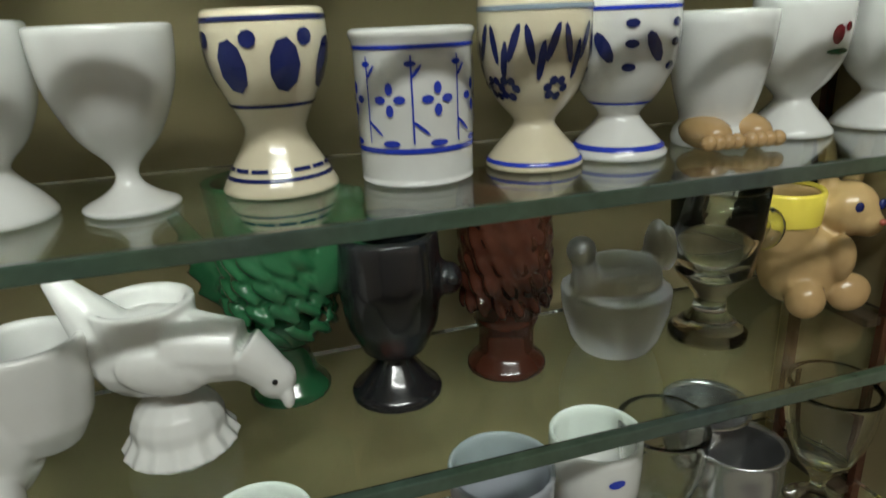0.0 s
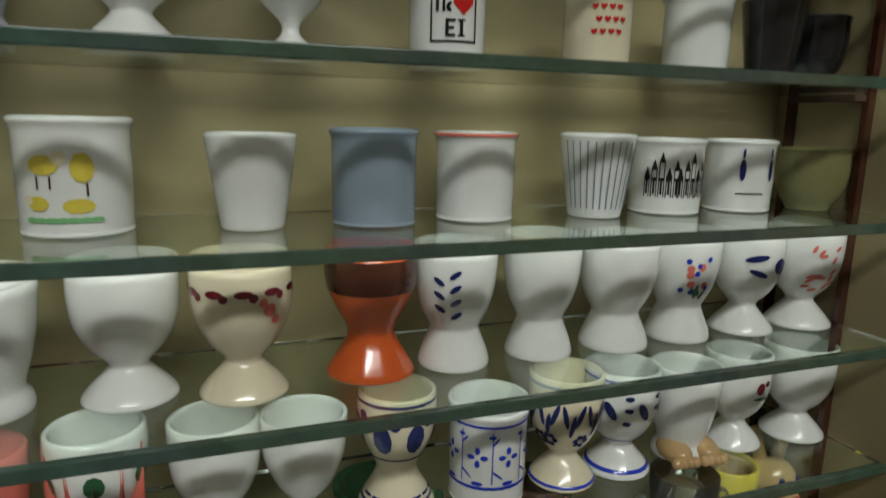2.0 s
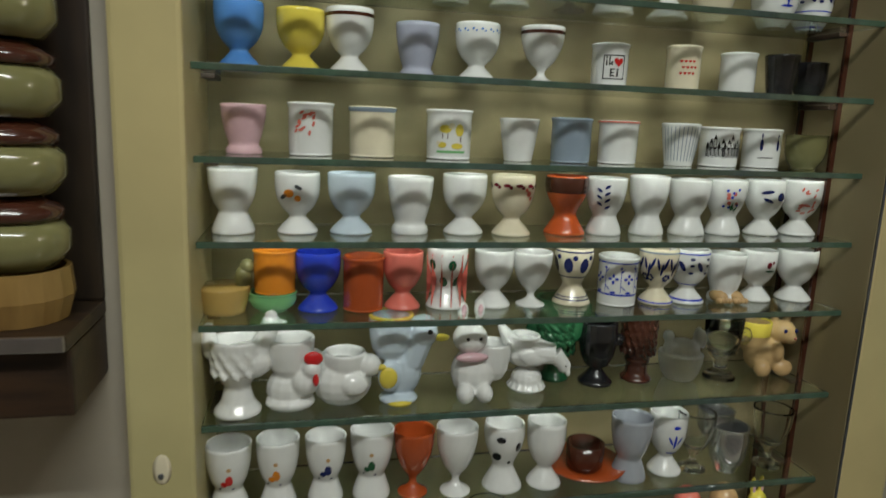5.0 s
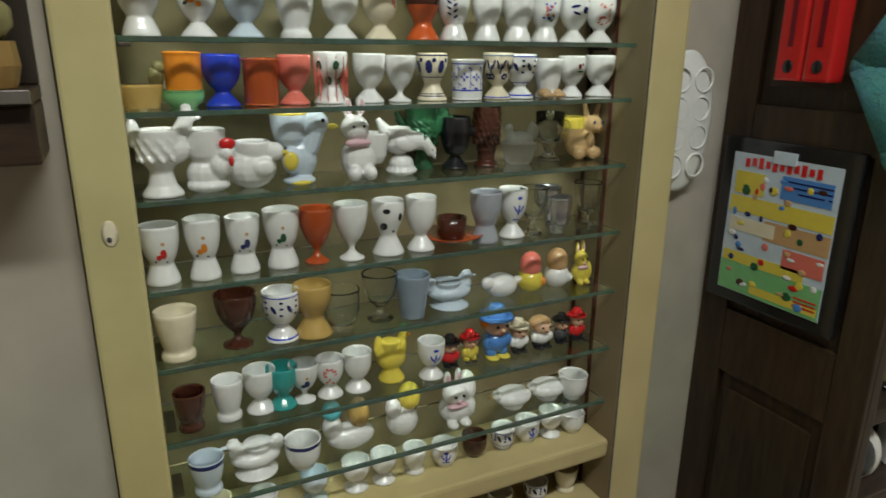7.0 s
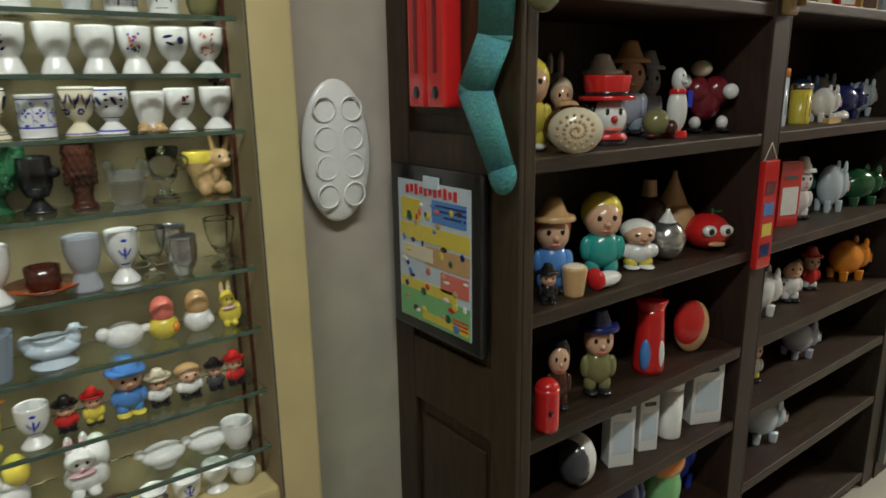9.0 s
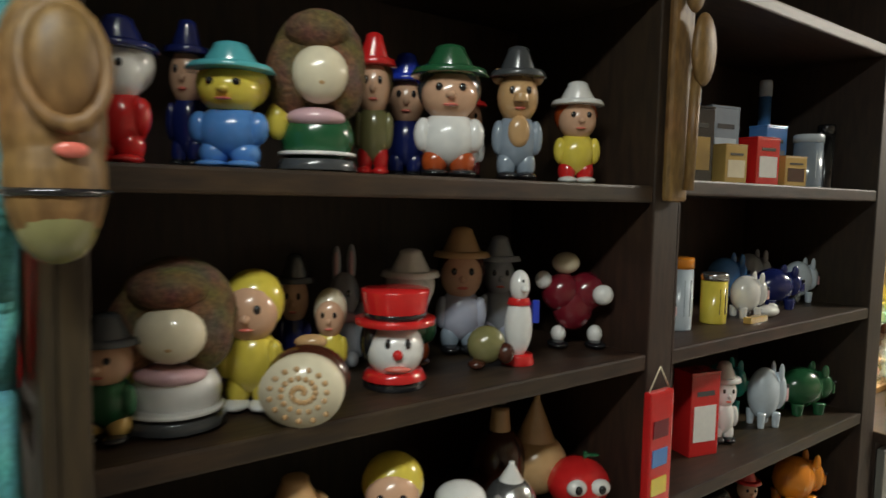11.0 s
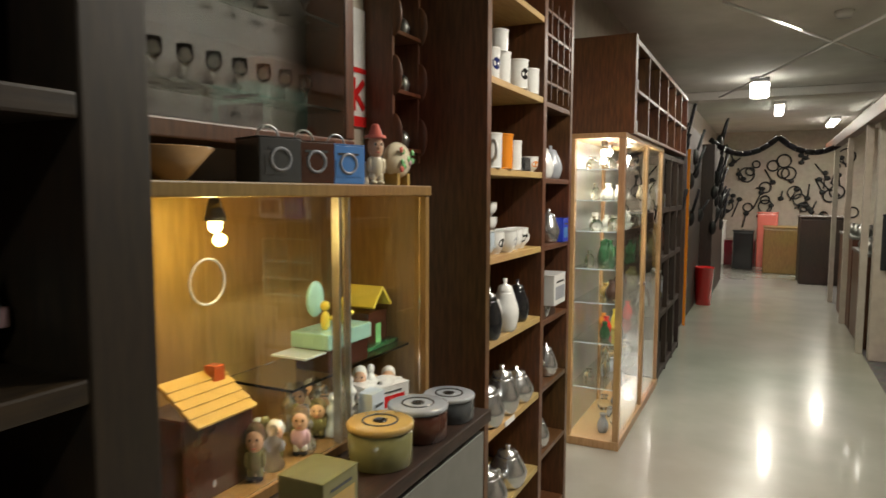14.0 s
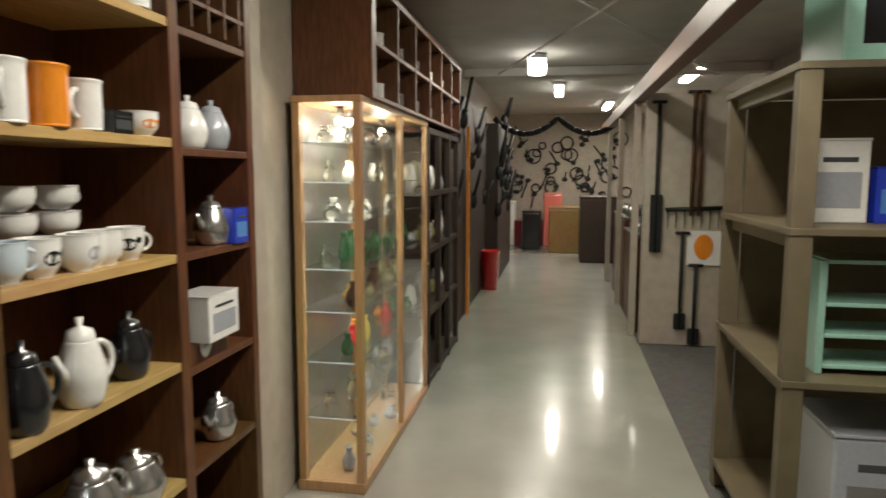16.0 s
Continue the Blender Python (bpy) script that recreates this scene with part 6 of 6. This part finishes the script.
for x, w, h, c, m_ in [(4.37, 0.078, 0.11, "white", "red"), (4.47, 0.08, 0.115, "orange", "red"), (4.57, 0.07, 0.1, "white", "grey")]:
    mug(x, 0.0, 1.585, w, h, c, f"{c} mug with a coloured print on a pine shelf", rm.uniform(150, 220), m_)
carton(4.65, -0.005, 1.585, 0.07, 0.045, "black", "darkgrey", "small black box on a pine shelf")
mug(4.76, 0.01, 1.585, 0.085, 0.055, "white", "white tea cup with orange flowers", 0, "orange", shape="squat", name="tea_cup")
for x, z in ((4.5, 1.43), (4.5, 1.485), (4.62, 1.43), (4.62, 1.485)):
    mug(x, 0.12, z - 0.06 if z < 1.45 else z - 0.06, 0.09, 0.05, "white", "white tea cup in a stack", rm.uniform(-20, 20), "", shape="squat", name="tea_cup")
solid("stack_stand", box((4.43, 0.06, 1.305), (4.69, 0.19, 1.3695), 0.003), MIDWOOD, "low wooden step under the stacked cups", "stand")
for x, c in ((4.37, "paleblue"), (4.45, "white"), (4.54, "white"), (4.63, "white"), (4.72, "white"), (4.59, "white")):
    mug(x, rm.uniform(-0.005, 0.03), 1.305, 0.08, 0.075, c, f"{c} patterned tea cup on a shelf", rm.uniform(-30, 30), rm.choice(["", "grey", "black"]), shape="squat", name="tea_cup")


def pot(x, y, z, w, h, colour, label, name="coffee_pot"):
    ob = thing(name, label, "pot", (x, y, z))
    r = w / 2
    part("body", lathe(smooth_line([(0, 0), (r * 0.7, 0), (r * 0.95, h * 0.2), (r, h * 0.4), (r * 0.7, h * 0.68), (r * 0.55, h * 0.75), (0, h * 0.76)], 3), 24), GLAZE[colour], ob)
    part("lid", lathe([(r * 0.6, h * 0.75), (r * 0.5, h * 0.86), (r * 0.12, h * 0.9), (r * 0.16, h), (0, h)], 20), GLAZE[colour], ob)
    part("handle", ring((r * 1.0, 0, h * 0.42), h * 0.24, h * 0.04, turn=Matrix.Rotation(radians(90), 4, "X")), GLAZE[colour], ob)
    part("spout", rod((-r * 0.8, 0, h * 0.3), (-r * 1.5, 0, h * 0.65), r * 0.22, r2=r * 0.1), GLAZE[colour], ob)
    return ob


pot(4.37, 0.0, 1.035, 0.09, 0.17, "black", "black enamel pot with a red band")
pot(4.52, 0.0, 1.035, 0.095, 0.18, "white", "white porcelain coffee pot on a pine shelf")
pot(4.7, 0.02, 1.035, 0.09, 0.155, "black", "black cat-shaped pot on a pine shelf")
for x, h in ((4.4, 0.15), (4.55, 0.17), (4.7, 0.13)):
    pot(x, 0.02, 0.735, 0.13, h, "silver", "dented metal pot on a pine shelf", "metal_pot")
for x in (4.42, 4.62):
    pot(x, 0.02, 0.44, 0.14, 0.15, "silver", "metal pan on a low shelf", "metal_pot")
lt = solid("white_label", box((-0.045, -0.0015, 0), (0.045, 0.0015, 0.018)), PAPER, "small white paper label on the shelf edge", "label", (4.5, -0.03, 0.716))
ns = thing("kitchen_shelf", "narrow dark brown shelf with kitchen appliances", "shelf", (0, 0, 0))
part("upright", box((5.24, -0.02, 0), (5.275, 0.29, 2.5), 0.002), MIDWOOD, ns)
part("back", box((4.872, 0.275, 0), (5.239, 0.29, 2.5)), MIDWOOD, ns)
for z in (0.15, 0.45, 0.73, 1.0, 1.3, 1.565, 1.86):
    part("board", box((4.872, -0.018, z - 0.02), (5.239, 0.274, z), 0.002), MIDWOOD, ns)
for i in range(4):
    part("tray_rail", box((4.872, -0.018, 1.93 + 0.09 * i), (5.239, 0.1, 1.94 + 0.09 * i)), MIDWOOD, ns)
    part("tray_post", box((4.95 + 0.085 * i, -0.02, 1.87), (4.957 + 0.085 * i, 0.09, 2.25)), MIDWOOD, ns)
    for k in range(4):
        solid("thimble", lathe([(0, 0), (0.012, 0), (0.009, 0.025), (0, 0.03)], 10), GLAZE["white"] if (i + k) % 2 else METAL, "tiny white or metal thimble in the printer's tray", "thimble", (4.92 + 0.085 * k, 0.02, 1.94 + 0.09 * i), "thimbles")
for x, z, c in ((5.0, 1.565, "white"), (5.12, 1.565, "grey"), (4.98, 1.0, "silver"), (5.1, 0.73, "silver"), (5.0, 0.45, "silver"), (5.1, 1.3, "silver")):
    pot(x, 0.03, z, 0.1, 0.14, c, f"{c} old kitchen appliance on a dark shelf", "kitchen_pot")
carton(5.17, 0.0, 1.3, 0.08, 0.1, "blue", "skyblue", "bright blue box on a dark shelf")
carton(5.0, 0.0, 1.06, 0.16, 0.12, "white", "grey", "white and grey appliance carton")
solid("shelf_block", box((4.9, -0.01, 1.0), (5.1, 0.1, 1.0595), 0.003), MIDWOOD, "low wooden block under a carton", "stand")

# ---- glass vitrine and far shelving ----
vt = thing("glass_vitrine", "tall beech framed glass vitrine with lit glass shelves", "vitrine", (0, 0, 0))
X0, X1, Y0, Y1, ZT = 6.24, 7.76, -0.065, 0.25, 1.85
for x in (X0, 7.02, X1 - 0.045):
    for y in (Y0, Y1 - 0.03):
        part("post", box((x, y, 0.05), (x + 0.045, y + 0.035, ZT - 0.03), 0.003), BEECH, vt)
part("base", box((X0 - 0.005, Y0 - 0.005, 0), (X1, Y1 + 0.01, 0.05), 0.004), BEECH, vt)
part("top", box((X0 - 0.005, Y0 - 0.005, ZT - 0.03), (X1, Y1 + 0.01, ZT), 0.004), BEECH, vt)
for lo, hi in (((X0 + 0.01, Y0 + 0.036, 0.051), (X0 + 0.014, Y1 - 0.031, ZT - 0.031)), ((X0 + 0.046, Y0 + 0.012, 0.051), (7.019, Y0 + 0.016, ZT - 0.031)), ((7.066, Y0 + 0.012, 0.051), (X1 - 0.046, Y0 + 0.016, ZT - 0.031))):
    p = part("glass_pane", box(lo, hi), CLEAR, vt)
    p.visible_shadow = False
part("back_panel", box((X0 + 0.046, Y1 - 0.012, 0.051), (X1 - 0.046, Y1, ZT - 0.031)), METAL, vt)
for z in (0.35, 0.62, 0.86, 1.06, 1.28, 1.46, 1.64):
    p = part("glass_shelf", box((X0 + 0.02, Y0 + 0.04, z), (X1 - 0.05, Y1 - 0.02, z + 0.006)), PANE, vt)
    p.visible_shadow = False
    part("shelf_edge", box((X0 + 0.0165, Y0 + 0.04, z), (X0 + 0.0195, Y1 - 0.04, z + 0.006)), GLAZE["paleblue"], vt)
for x in (6.45, 6.6, 7.2):
    d = part("lamp_holder", rod((x, 0.1, ZT - 0.032), (x, 0.1, ZT - 0.06), 0.02), METAL, vt)
    part("lamp_bulb", ball((x, 0.1, ZT - 0.1 if x != 6.6 else ZT - 0.09), 0.022), LAMPGLOW, vt)
for x in (7.0, 7.75):
    part("lock", rod((x, Y0 - 0.001, 0.9), (x, Y0 - 0.012, 0.9), 0.01), METAL, vt)
rv = random.Random(21)
for z, cols in ((0.05, ["glass", "grey"]), (0.356, ["glass", "grey"]), (0.626, ["yellow", "red", "green", "orange"]), (0.866, ["olive", "brown", "gold"]), (1.066, ["glass", "green"]), (1.286, ["white", "glass"]), (1.466, ["white", "cream", "glass"]), (1.646, ["glass", "silver"])):
    for i in range(9):
        x = 6.4 + 0.145 * i + rv.uniform(-0.02, 0.02)
        if abs(x - 7.04) < 0.06 or x > 7.68:
            continue
        c, h, r = rv.choice(cols), rv.uniform(0.06, 0.15), rv.uniform(0.025, 0.045)
        h = min(h, 0.1) if z > 1.2 else h
        solid("vase", lathe(smooth_line([(0, 0), (r * 0.7, 0), (r, h * 0.3), (r * 0.8, h * 0.6), (r * 0.4, h * 0.8), (r * 0.6, h), (0, h * 0.98)], 2), 16), GLAZE[c], f"small {c} ornament vase in the glass vitrine", "vase", (x, rv.uniform(0.02, 0.18), z), "vitrine ornaments")
pc = thing("pigeonhole_cabinet", "brown open pigeonhole cabinet standing on the vitrine", "cabinet", (0, 0, 0))
part("side", box((6.36, -0.09, ZT), (6.43, 0.29, 2.42), 0.003), MIDWOOD, pc)
part("top", box((6.43, -0.09, 2.37), (9.1, 0.29, 2.4), 0.003), MIDWOOD, pc)
part("floor_board", box((6.43, -0.09, ZT), (9.1, 0.29, ZT + 0.02), 0.003), MIDWOOD, pc)
part("back", box((6.43, 0.27, ZT + 0.02), (9.1, 0.29, 2.369)), DARKUP, pc)
for i in range(6):
    part("divider", box((6.86 + 0.44 * i, -0.088, ZT + 0.021), (6.885 + 0.44 * i, 0.269, 2.369), 0.002), MIDWOOD, pc)
for i in range(6):
    part("shelf", box((6.445 + 0.44 * i, -0.086, 2.1), (6.855 + 0.44 * i, 0.269, 2.12), 0.002), MIDWOOD, pc)
    for z in (ZT + 0.02, 2.12):
        for k in range(2):
            mug(6.55 + 0.44 * i + 0.18 * k, 0.0, z, 0.09, 0.09, rv.choice(["white", "cream", "silver"]), "pale cup in the open pigeonhole cabinet", 40, group="cups in the pigeonholes")
fs = thing("far_display_case", "dark framed glass display case along the corridor", "cabinet", (0, 0, 0))
for i in range(4):
    part("post", box((7.83 + 0.44 * i, -0.06, 0), (7.88 + 0.44 * i, -0.02, 1.82), 0.003), DARKUP, fs)
for z in (0.02, 0.5, 0.95, 1.35, 1.78):
    part("rail", box((7.881, -0.058, z), (9.149, -0.025, z + 0.04), 0.002), DARKUP, fs)
    part("shelf", box((7.83, -0.02, z), (9.19, 0.28, z + 0.02)), DARKWOOD, fs)
for z in (0.52, 0.97, 1.37):
    for i in range(9):
        h = rv.uniform(0.1, 0.25)
        solid("jar", lathe([(0, 0), (0.04, 0), (0.05, h * 0.4), (0.03, h * 0.9), (0, h)], 12), GLAZE[rv.choice(["brown", "white", "olive", "grey"])], "dim pottery jar in the dark display case", "jar", (7.95 + 0.14 * i, 0.1, z), "pottery jars")
ys = thing("yellow_strip", "yellow and black warning strip on a post", "post", (10.38, 0.0, 0))
part("strip", box((-0.03, 0, 0), (0.03, 0.03, 2.0), 0.003), GLAZE["orange"], ys)
for i in range(12):
    part("mark", box((-0.032, -0.003, 0.1 + 0.16 * i), (0.032, -0.0005, 0.13 + 0.16 * i)), GLAZE["yellow"], ys)
fb = thing("tall_wooden_rack", "tall dark wooden rack with iron tools", "rack", (0, 0, 0))
part("frame", box((9.3, 0.05, 0), (12.4, 0.29, 2.3), 0.004), DARKUP, fb)
part("frame", box((12.6, -0.1, 0), (15.0, 0.29, 2.2), 0.004), DARKUP, fb)
bn = thing("red_bin", "red plastic waste bin on the floor", "bin", (12.0, -0.06, 0))
part("bin_body", lathe([(0, 0), (0.1, 0), (0.13, 0.5), (0.135, 0.5), (0.135, 0.515), (0.12, 0.515), (0.095, 0.02), (0, 0.02)], 24), GLAZE["red"], bn)
for i in range(26):
    x, z = rv.uniform(9.4, 14.8), rv.uniform(0.9, 2.3)
    tl = rod((0, 0, 0), (rv.uniform(-0.2, 0.2), -0.1, rv.uniform(0.2, 0.5)), 0.018)
    ball((0, 0, 0), (0.06, 0.05, 0.1), tl)
    solid("hung_tool", tl, IRON, "dark iron farm tool hung on the rack", "tool", (x, 0.04 if x < 12.5 else -0.11, z), "hung tools")
# far end
for i in range(60):
    y, z = rv.uniform(-2.4, 0.25), rv.uniform(1.0, 2.35)
    if i % 3 == 0:
        tl = ring((0, 0, 0), rv.uniform(0.06, 0.16), 0.016, turn=Matrix.Rotation(radians(90), 4, "Y"))
    else:
        tl = rod((0, 0, 0), (0, rv.uniform(-0.25, 0.25), rv.uniform(-0.4, 0.4)), 0.016)
        ball((0, 0, 0), (0.02, 0.06, 0.05), tl)
    solid("iron_tool", tl, IRON, "dark iron tool hung on the whitewashed wall", "tool", (18.57, y, z), "tools on the end wall")
for name, lo, hi, m_, lab in (("wooden_chest", (16.3, -1.4, 0), (17.0, -0.75, 0.85), OAK, "light wooden chest at the corridor end"), ("dark_cupboard", (14.9, -1.95, 0), (15.9, -1.3, 1.1), DARKUP, "dark wooden cupboard beside the corridor"), ("red_cloth_bundle", (17.6, -0.6, 0), (18.3, 0.1, 0.5), GLAZE["maroon"], "dark red bundle on the floor"), ("red_crate", (17.4, -1.0, 0.0), (18.0, -0.62, 1.1), GLAZE["coral"], "faded red upright crate at the end wall"), ("black_stack", (16.8, -0.58, 0), (17.3, -0.2, 0.75), GLAZE["black"], "stack of dark objects on the floor"), ("white_sack", (17.5, 0.0, 0), (18.2, 0.28, 0.9), PAPER, "white sack leaning by the wall")):
    ob = thing(name, lab, "furniture" if "chest" in name or "cupboard" in name else "object")
    part("body", box(lo, hi, 0.03), m_, ob)
    part("lid", box((lo[0] - 0.01, lo[1] - 0.01, hi[2]), (hi[0] + 0.01, hi[1] + 0.01, hi[2] + 0.03), 0.008), m_, ob)
# right side: tool wall, cases, cream shelf unit
tw = solid("partition_wall", box((9.41, -2.5, 0), (9.55, -1.672, 2.2), 0.004), WALL, "white plaster partition hung with garden tools", "setting", kind="structure")
for i, (y, z0, z1, kind_) in enumerate([(-1.77, 0.83, 2.12, "peel"), (-2.06, 1.15, 2.2, "pole"), (-2.12, 1.15, 2.2, "pole"), (-2.0, 0.15, 1.0, "spade"), (-2.12, 0.02, 0.72, "shovel")]):
    tl = thing("garden_" + kind_, f"old garden {kind_} with a worn shaft hung on the wall", "tool", (9.38, y, z0))
    part("shaft", rod((0, 0, 0.0), (0, 0, z1 - z0), 0.016), MIDWOOD if kind_ == "pole" else IRON, tl)
    part("grip", rod((0, -0.06, z1 - z0), (0, 0.06, z1 - z0), 0.014), IRON, tl)
    if kind_ in ("peel", "spade", "shovel"):
        part("blade", box((-0.012, -0.05, 0), (0.012, 0.05, 0.5 if kind_ == "peel" else 0.14), 0.006), IRON, tl)
rk = thing("wide_rake", "dark iron rake hung on the wall", "rake", (9.385, -2.05, 1.2))
part("bar", rod((0, -0.28, 0.02), (0, 0.2, 0), 0.018), IRON, rk)
for i in range(7):
    part("tine", rod((0, -0.24 + 0.07 * i, 0.01), (0, -0.24 + 0.07 * i, -0.16), 0.007, r2=0.003), IRON, rk)
sn = thing("paper_notice", "white sheet with an orange picture on the wall", "notice", (9.395, -2.18, 0.72))
part("sheet", box((-0.003, -0.14, 0), (0.0, 0.14, 0.3)), PAPER, sn)
part("picture", ball((-0.004, 0, 0.16), (0.002, 0.08, 0.11), seg=14), GLAZE["orange"], sn)
for x0, x1, h in ((9.9, 10.9, 0.9), (11.0, 12.4, 1.0)):
    dc = thing("low_display_case", "brown wooden display case beside the walkway", "cabinet")
    part("body", box((x0, -2.3, 0), (x1, -1.66, h), 0.006), MIDWOOD, dc)
    part("top", box((x0 - 0.01, -2.31, h), (x1 + 0.01, -1.65, h + 0.03), 0.004), GREYPANEL, dc)
    for i in range(7):
        solid("metal_ware", lathe([(0, 0), (0.05, 0), (0.06, 0.05), (0.02, 0.12), (0, 0.13)], 14), METAL, "shiny metal ware on the display case", "metal ware", (x0 + 0.1 + 0.13 * i, -1.75 - 0.06 * (i % 3), h + 0.03), "metal ware")
hc = thing("tall_dark_case", "tall dark cupboard behind the low cases", "cupboard")
part("body", box((11.2, -2.9, 0), (13.4, -2.32, 2.2), 0.01), DARKUP, hc)
bmn = thing("overhead_beam", "dark reddish steel beam under the ceiling", "beam", kind="structure")
part("beam", box((5.4, -1.68, 2.15), (14.5, -1.58, 2.28), 0.006), MIDWOOD, bmn)
for x in (9.7, 11.3, 13.0):
    part("support_post", box((x, -1.66, 0), (x + 0.07, -1.6, 2.149), 0.004), WALL, bmn)
su = thing("cream_shelf_unit", "cream painted open shelf unit with boxes", "shelf", (0, -0.05, 0))
for x in (5.72, 6.62):
    for y in (-1.72, -2.75):
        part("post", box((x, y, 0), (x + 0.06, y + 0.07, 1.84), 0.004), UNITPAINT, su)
for z in (0.12, 0.78, 1.3, 1.84):
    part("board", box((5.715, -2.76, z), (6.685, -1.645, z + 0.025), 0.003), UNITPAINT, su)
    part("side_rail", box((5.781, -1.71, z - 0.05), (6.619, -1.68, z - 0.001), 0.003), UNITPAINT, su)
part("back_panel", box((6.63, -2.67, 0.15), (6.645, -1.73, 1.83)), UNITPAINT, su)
for y, w, h, c, s in ((-1.95, 0.2, 0.3, "white", "grey"), (-2.15, 0.15, 0.2, "blue", "skyblue"), (-2.35, 0.2, 0.2, "white", "navy")):
    carton(6.1, y, 1.325, w, h, c, s, f"{c} appliance box with printed picture on the shelf", turn=-90, depth=0.16)
ms2 = thing("mint_rack", "mint green painted small rack on the shelf", "rack", (5.95, -2.05, 0.805))
for y in (-0.2, 0.2):
    part("side", box((-0.12, y - 0.012, 0), (0.12, y + 0.012, 0.4), 0.004), GLAZE["mint"], ms2)
for z in (0.02, 0.13, 0.24, 0.39):
    part("slat", box((-0.12, -0.187, z), (0.12, 0.187, z + 0.015), 0.003), GLAZE["mint"], ms2)
carton(5.98, -2.1, 0.145, 0.4, 0.45, "grey", "silver", "grey metal crate on the bottom shelf", turn=-90, depth=0.4)
carton(6.0, -2.1, 1.865, 0.5, 0.35, "mint", "black", "mint and black framed box on top of the unit", turn=-90, depth=0.4)
# ceiling fittings
cl = thing("ceiling_lamp", "white cylindrical ceiling lamp glowing", "lamp", (11.1, -0.66, 2.62))
cl.scale = (0.85, 0.85, 1.0)
part("diffuser", lathe([(0, 0), (0.1, 0), (0.12, 0.02), (0.12, 0.17), (0, 0.17)], 20), LAMPGLOW, cl)
part("mount", lathe([(0.125, 0.171), (0.125, 0.229), (0, 0.229)], 20), GLAZE["grey"], cl)
for x, y in ((14.0, -0.9), (16.5, -1.8), (14.6, -2.2), (12.6, -2.6)):
    fl = thing("fluorescent_lamp", "glowing fluorescent ceiling lamp", "lamp", (x, y, 2.76))
    part("tube", box((-0.6, -0.06, 0.0), (0.6, 0.06, 0.04), 0.01), LAMPGLOW, fl)
    part("housing", box((-0.62, -0.08, 0.041), (0.62, 0.08, 0.09), 0.006), GLAZE["white"], fl)
for a, b in (((7.4, -1.6, 2.7), (11.5, -0.2, 2.7)), ((7.0, -0.5, 2.7), (12.0, -2.8, 2.7))):
    cd = solid("ceiling_conduit", rod(a, b, 0.012), GLAZE["white"], "thin white conduit along the ceiling", "conduit")
dt = thing("smoke_detector", "small white smoke detector on the ceiling", "detector", (8.2, -1.25, 2.8))
part("housing", lathe([(0, 0), (0.05, 0), (0.065, 0.03), (0.065, 0.05), (0, 0.05)], 18), GLAZE["white"], dt)
gl = thing("dark_hose", "dark hose hanging in loops across the corridor", "hose")
bm = bmesh.new()
for k in range(2):
    for i in range(8):
        p0, p1 = [(13.0, 0.0 - 0.9 * k - 0.9 * u, 2.3 - 0.45 * (4 * u * (1 - u)) * 0.5) for u in (i / 8, (i + 1) / 8)]
        rod(p0, p1, 0.04, bm)
part("loop", bm, IRON, gl)
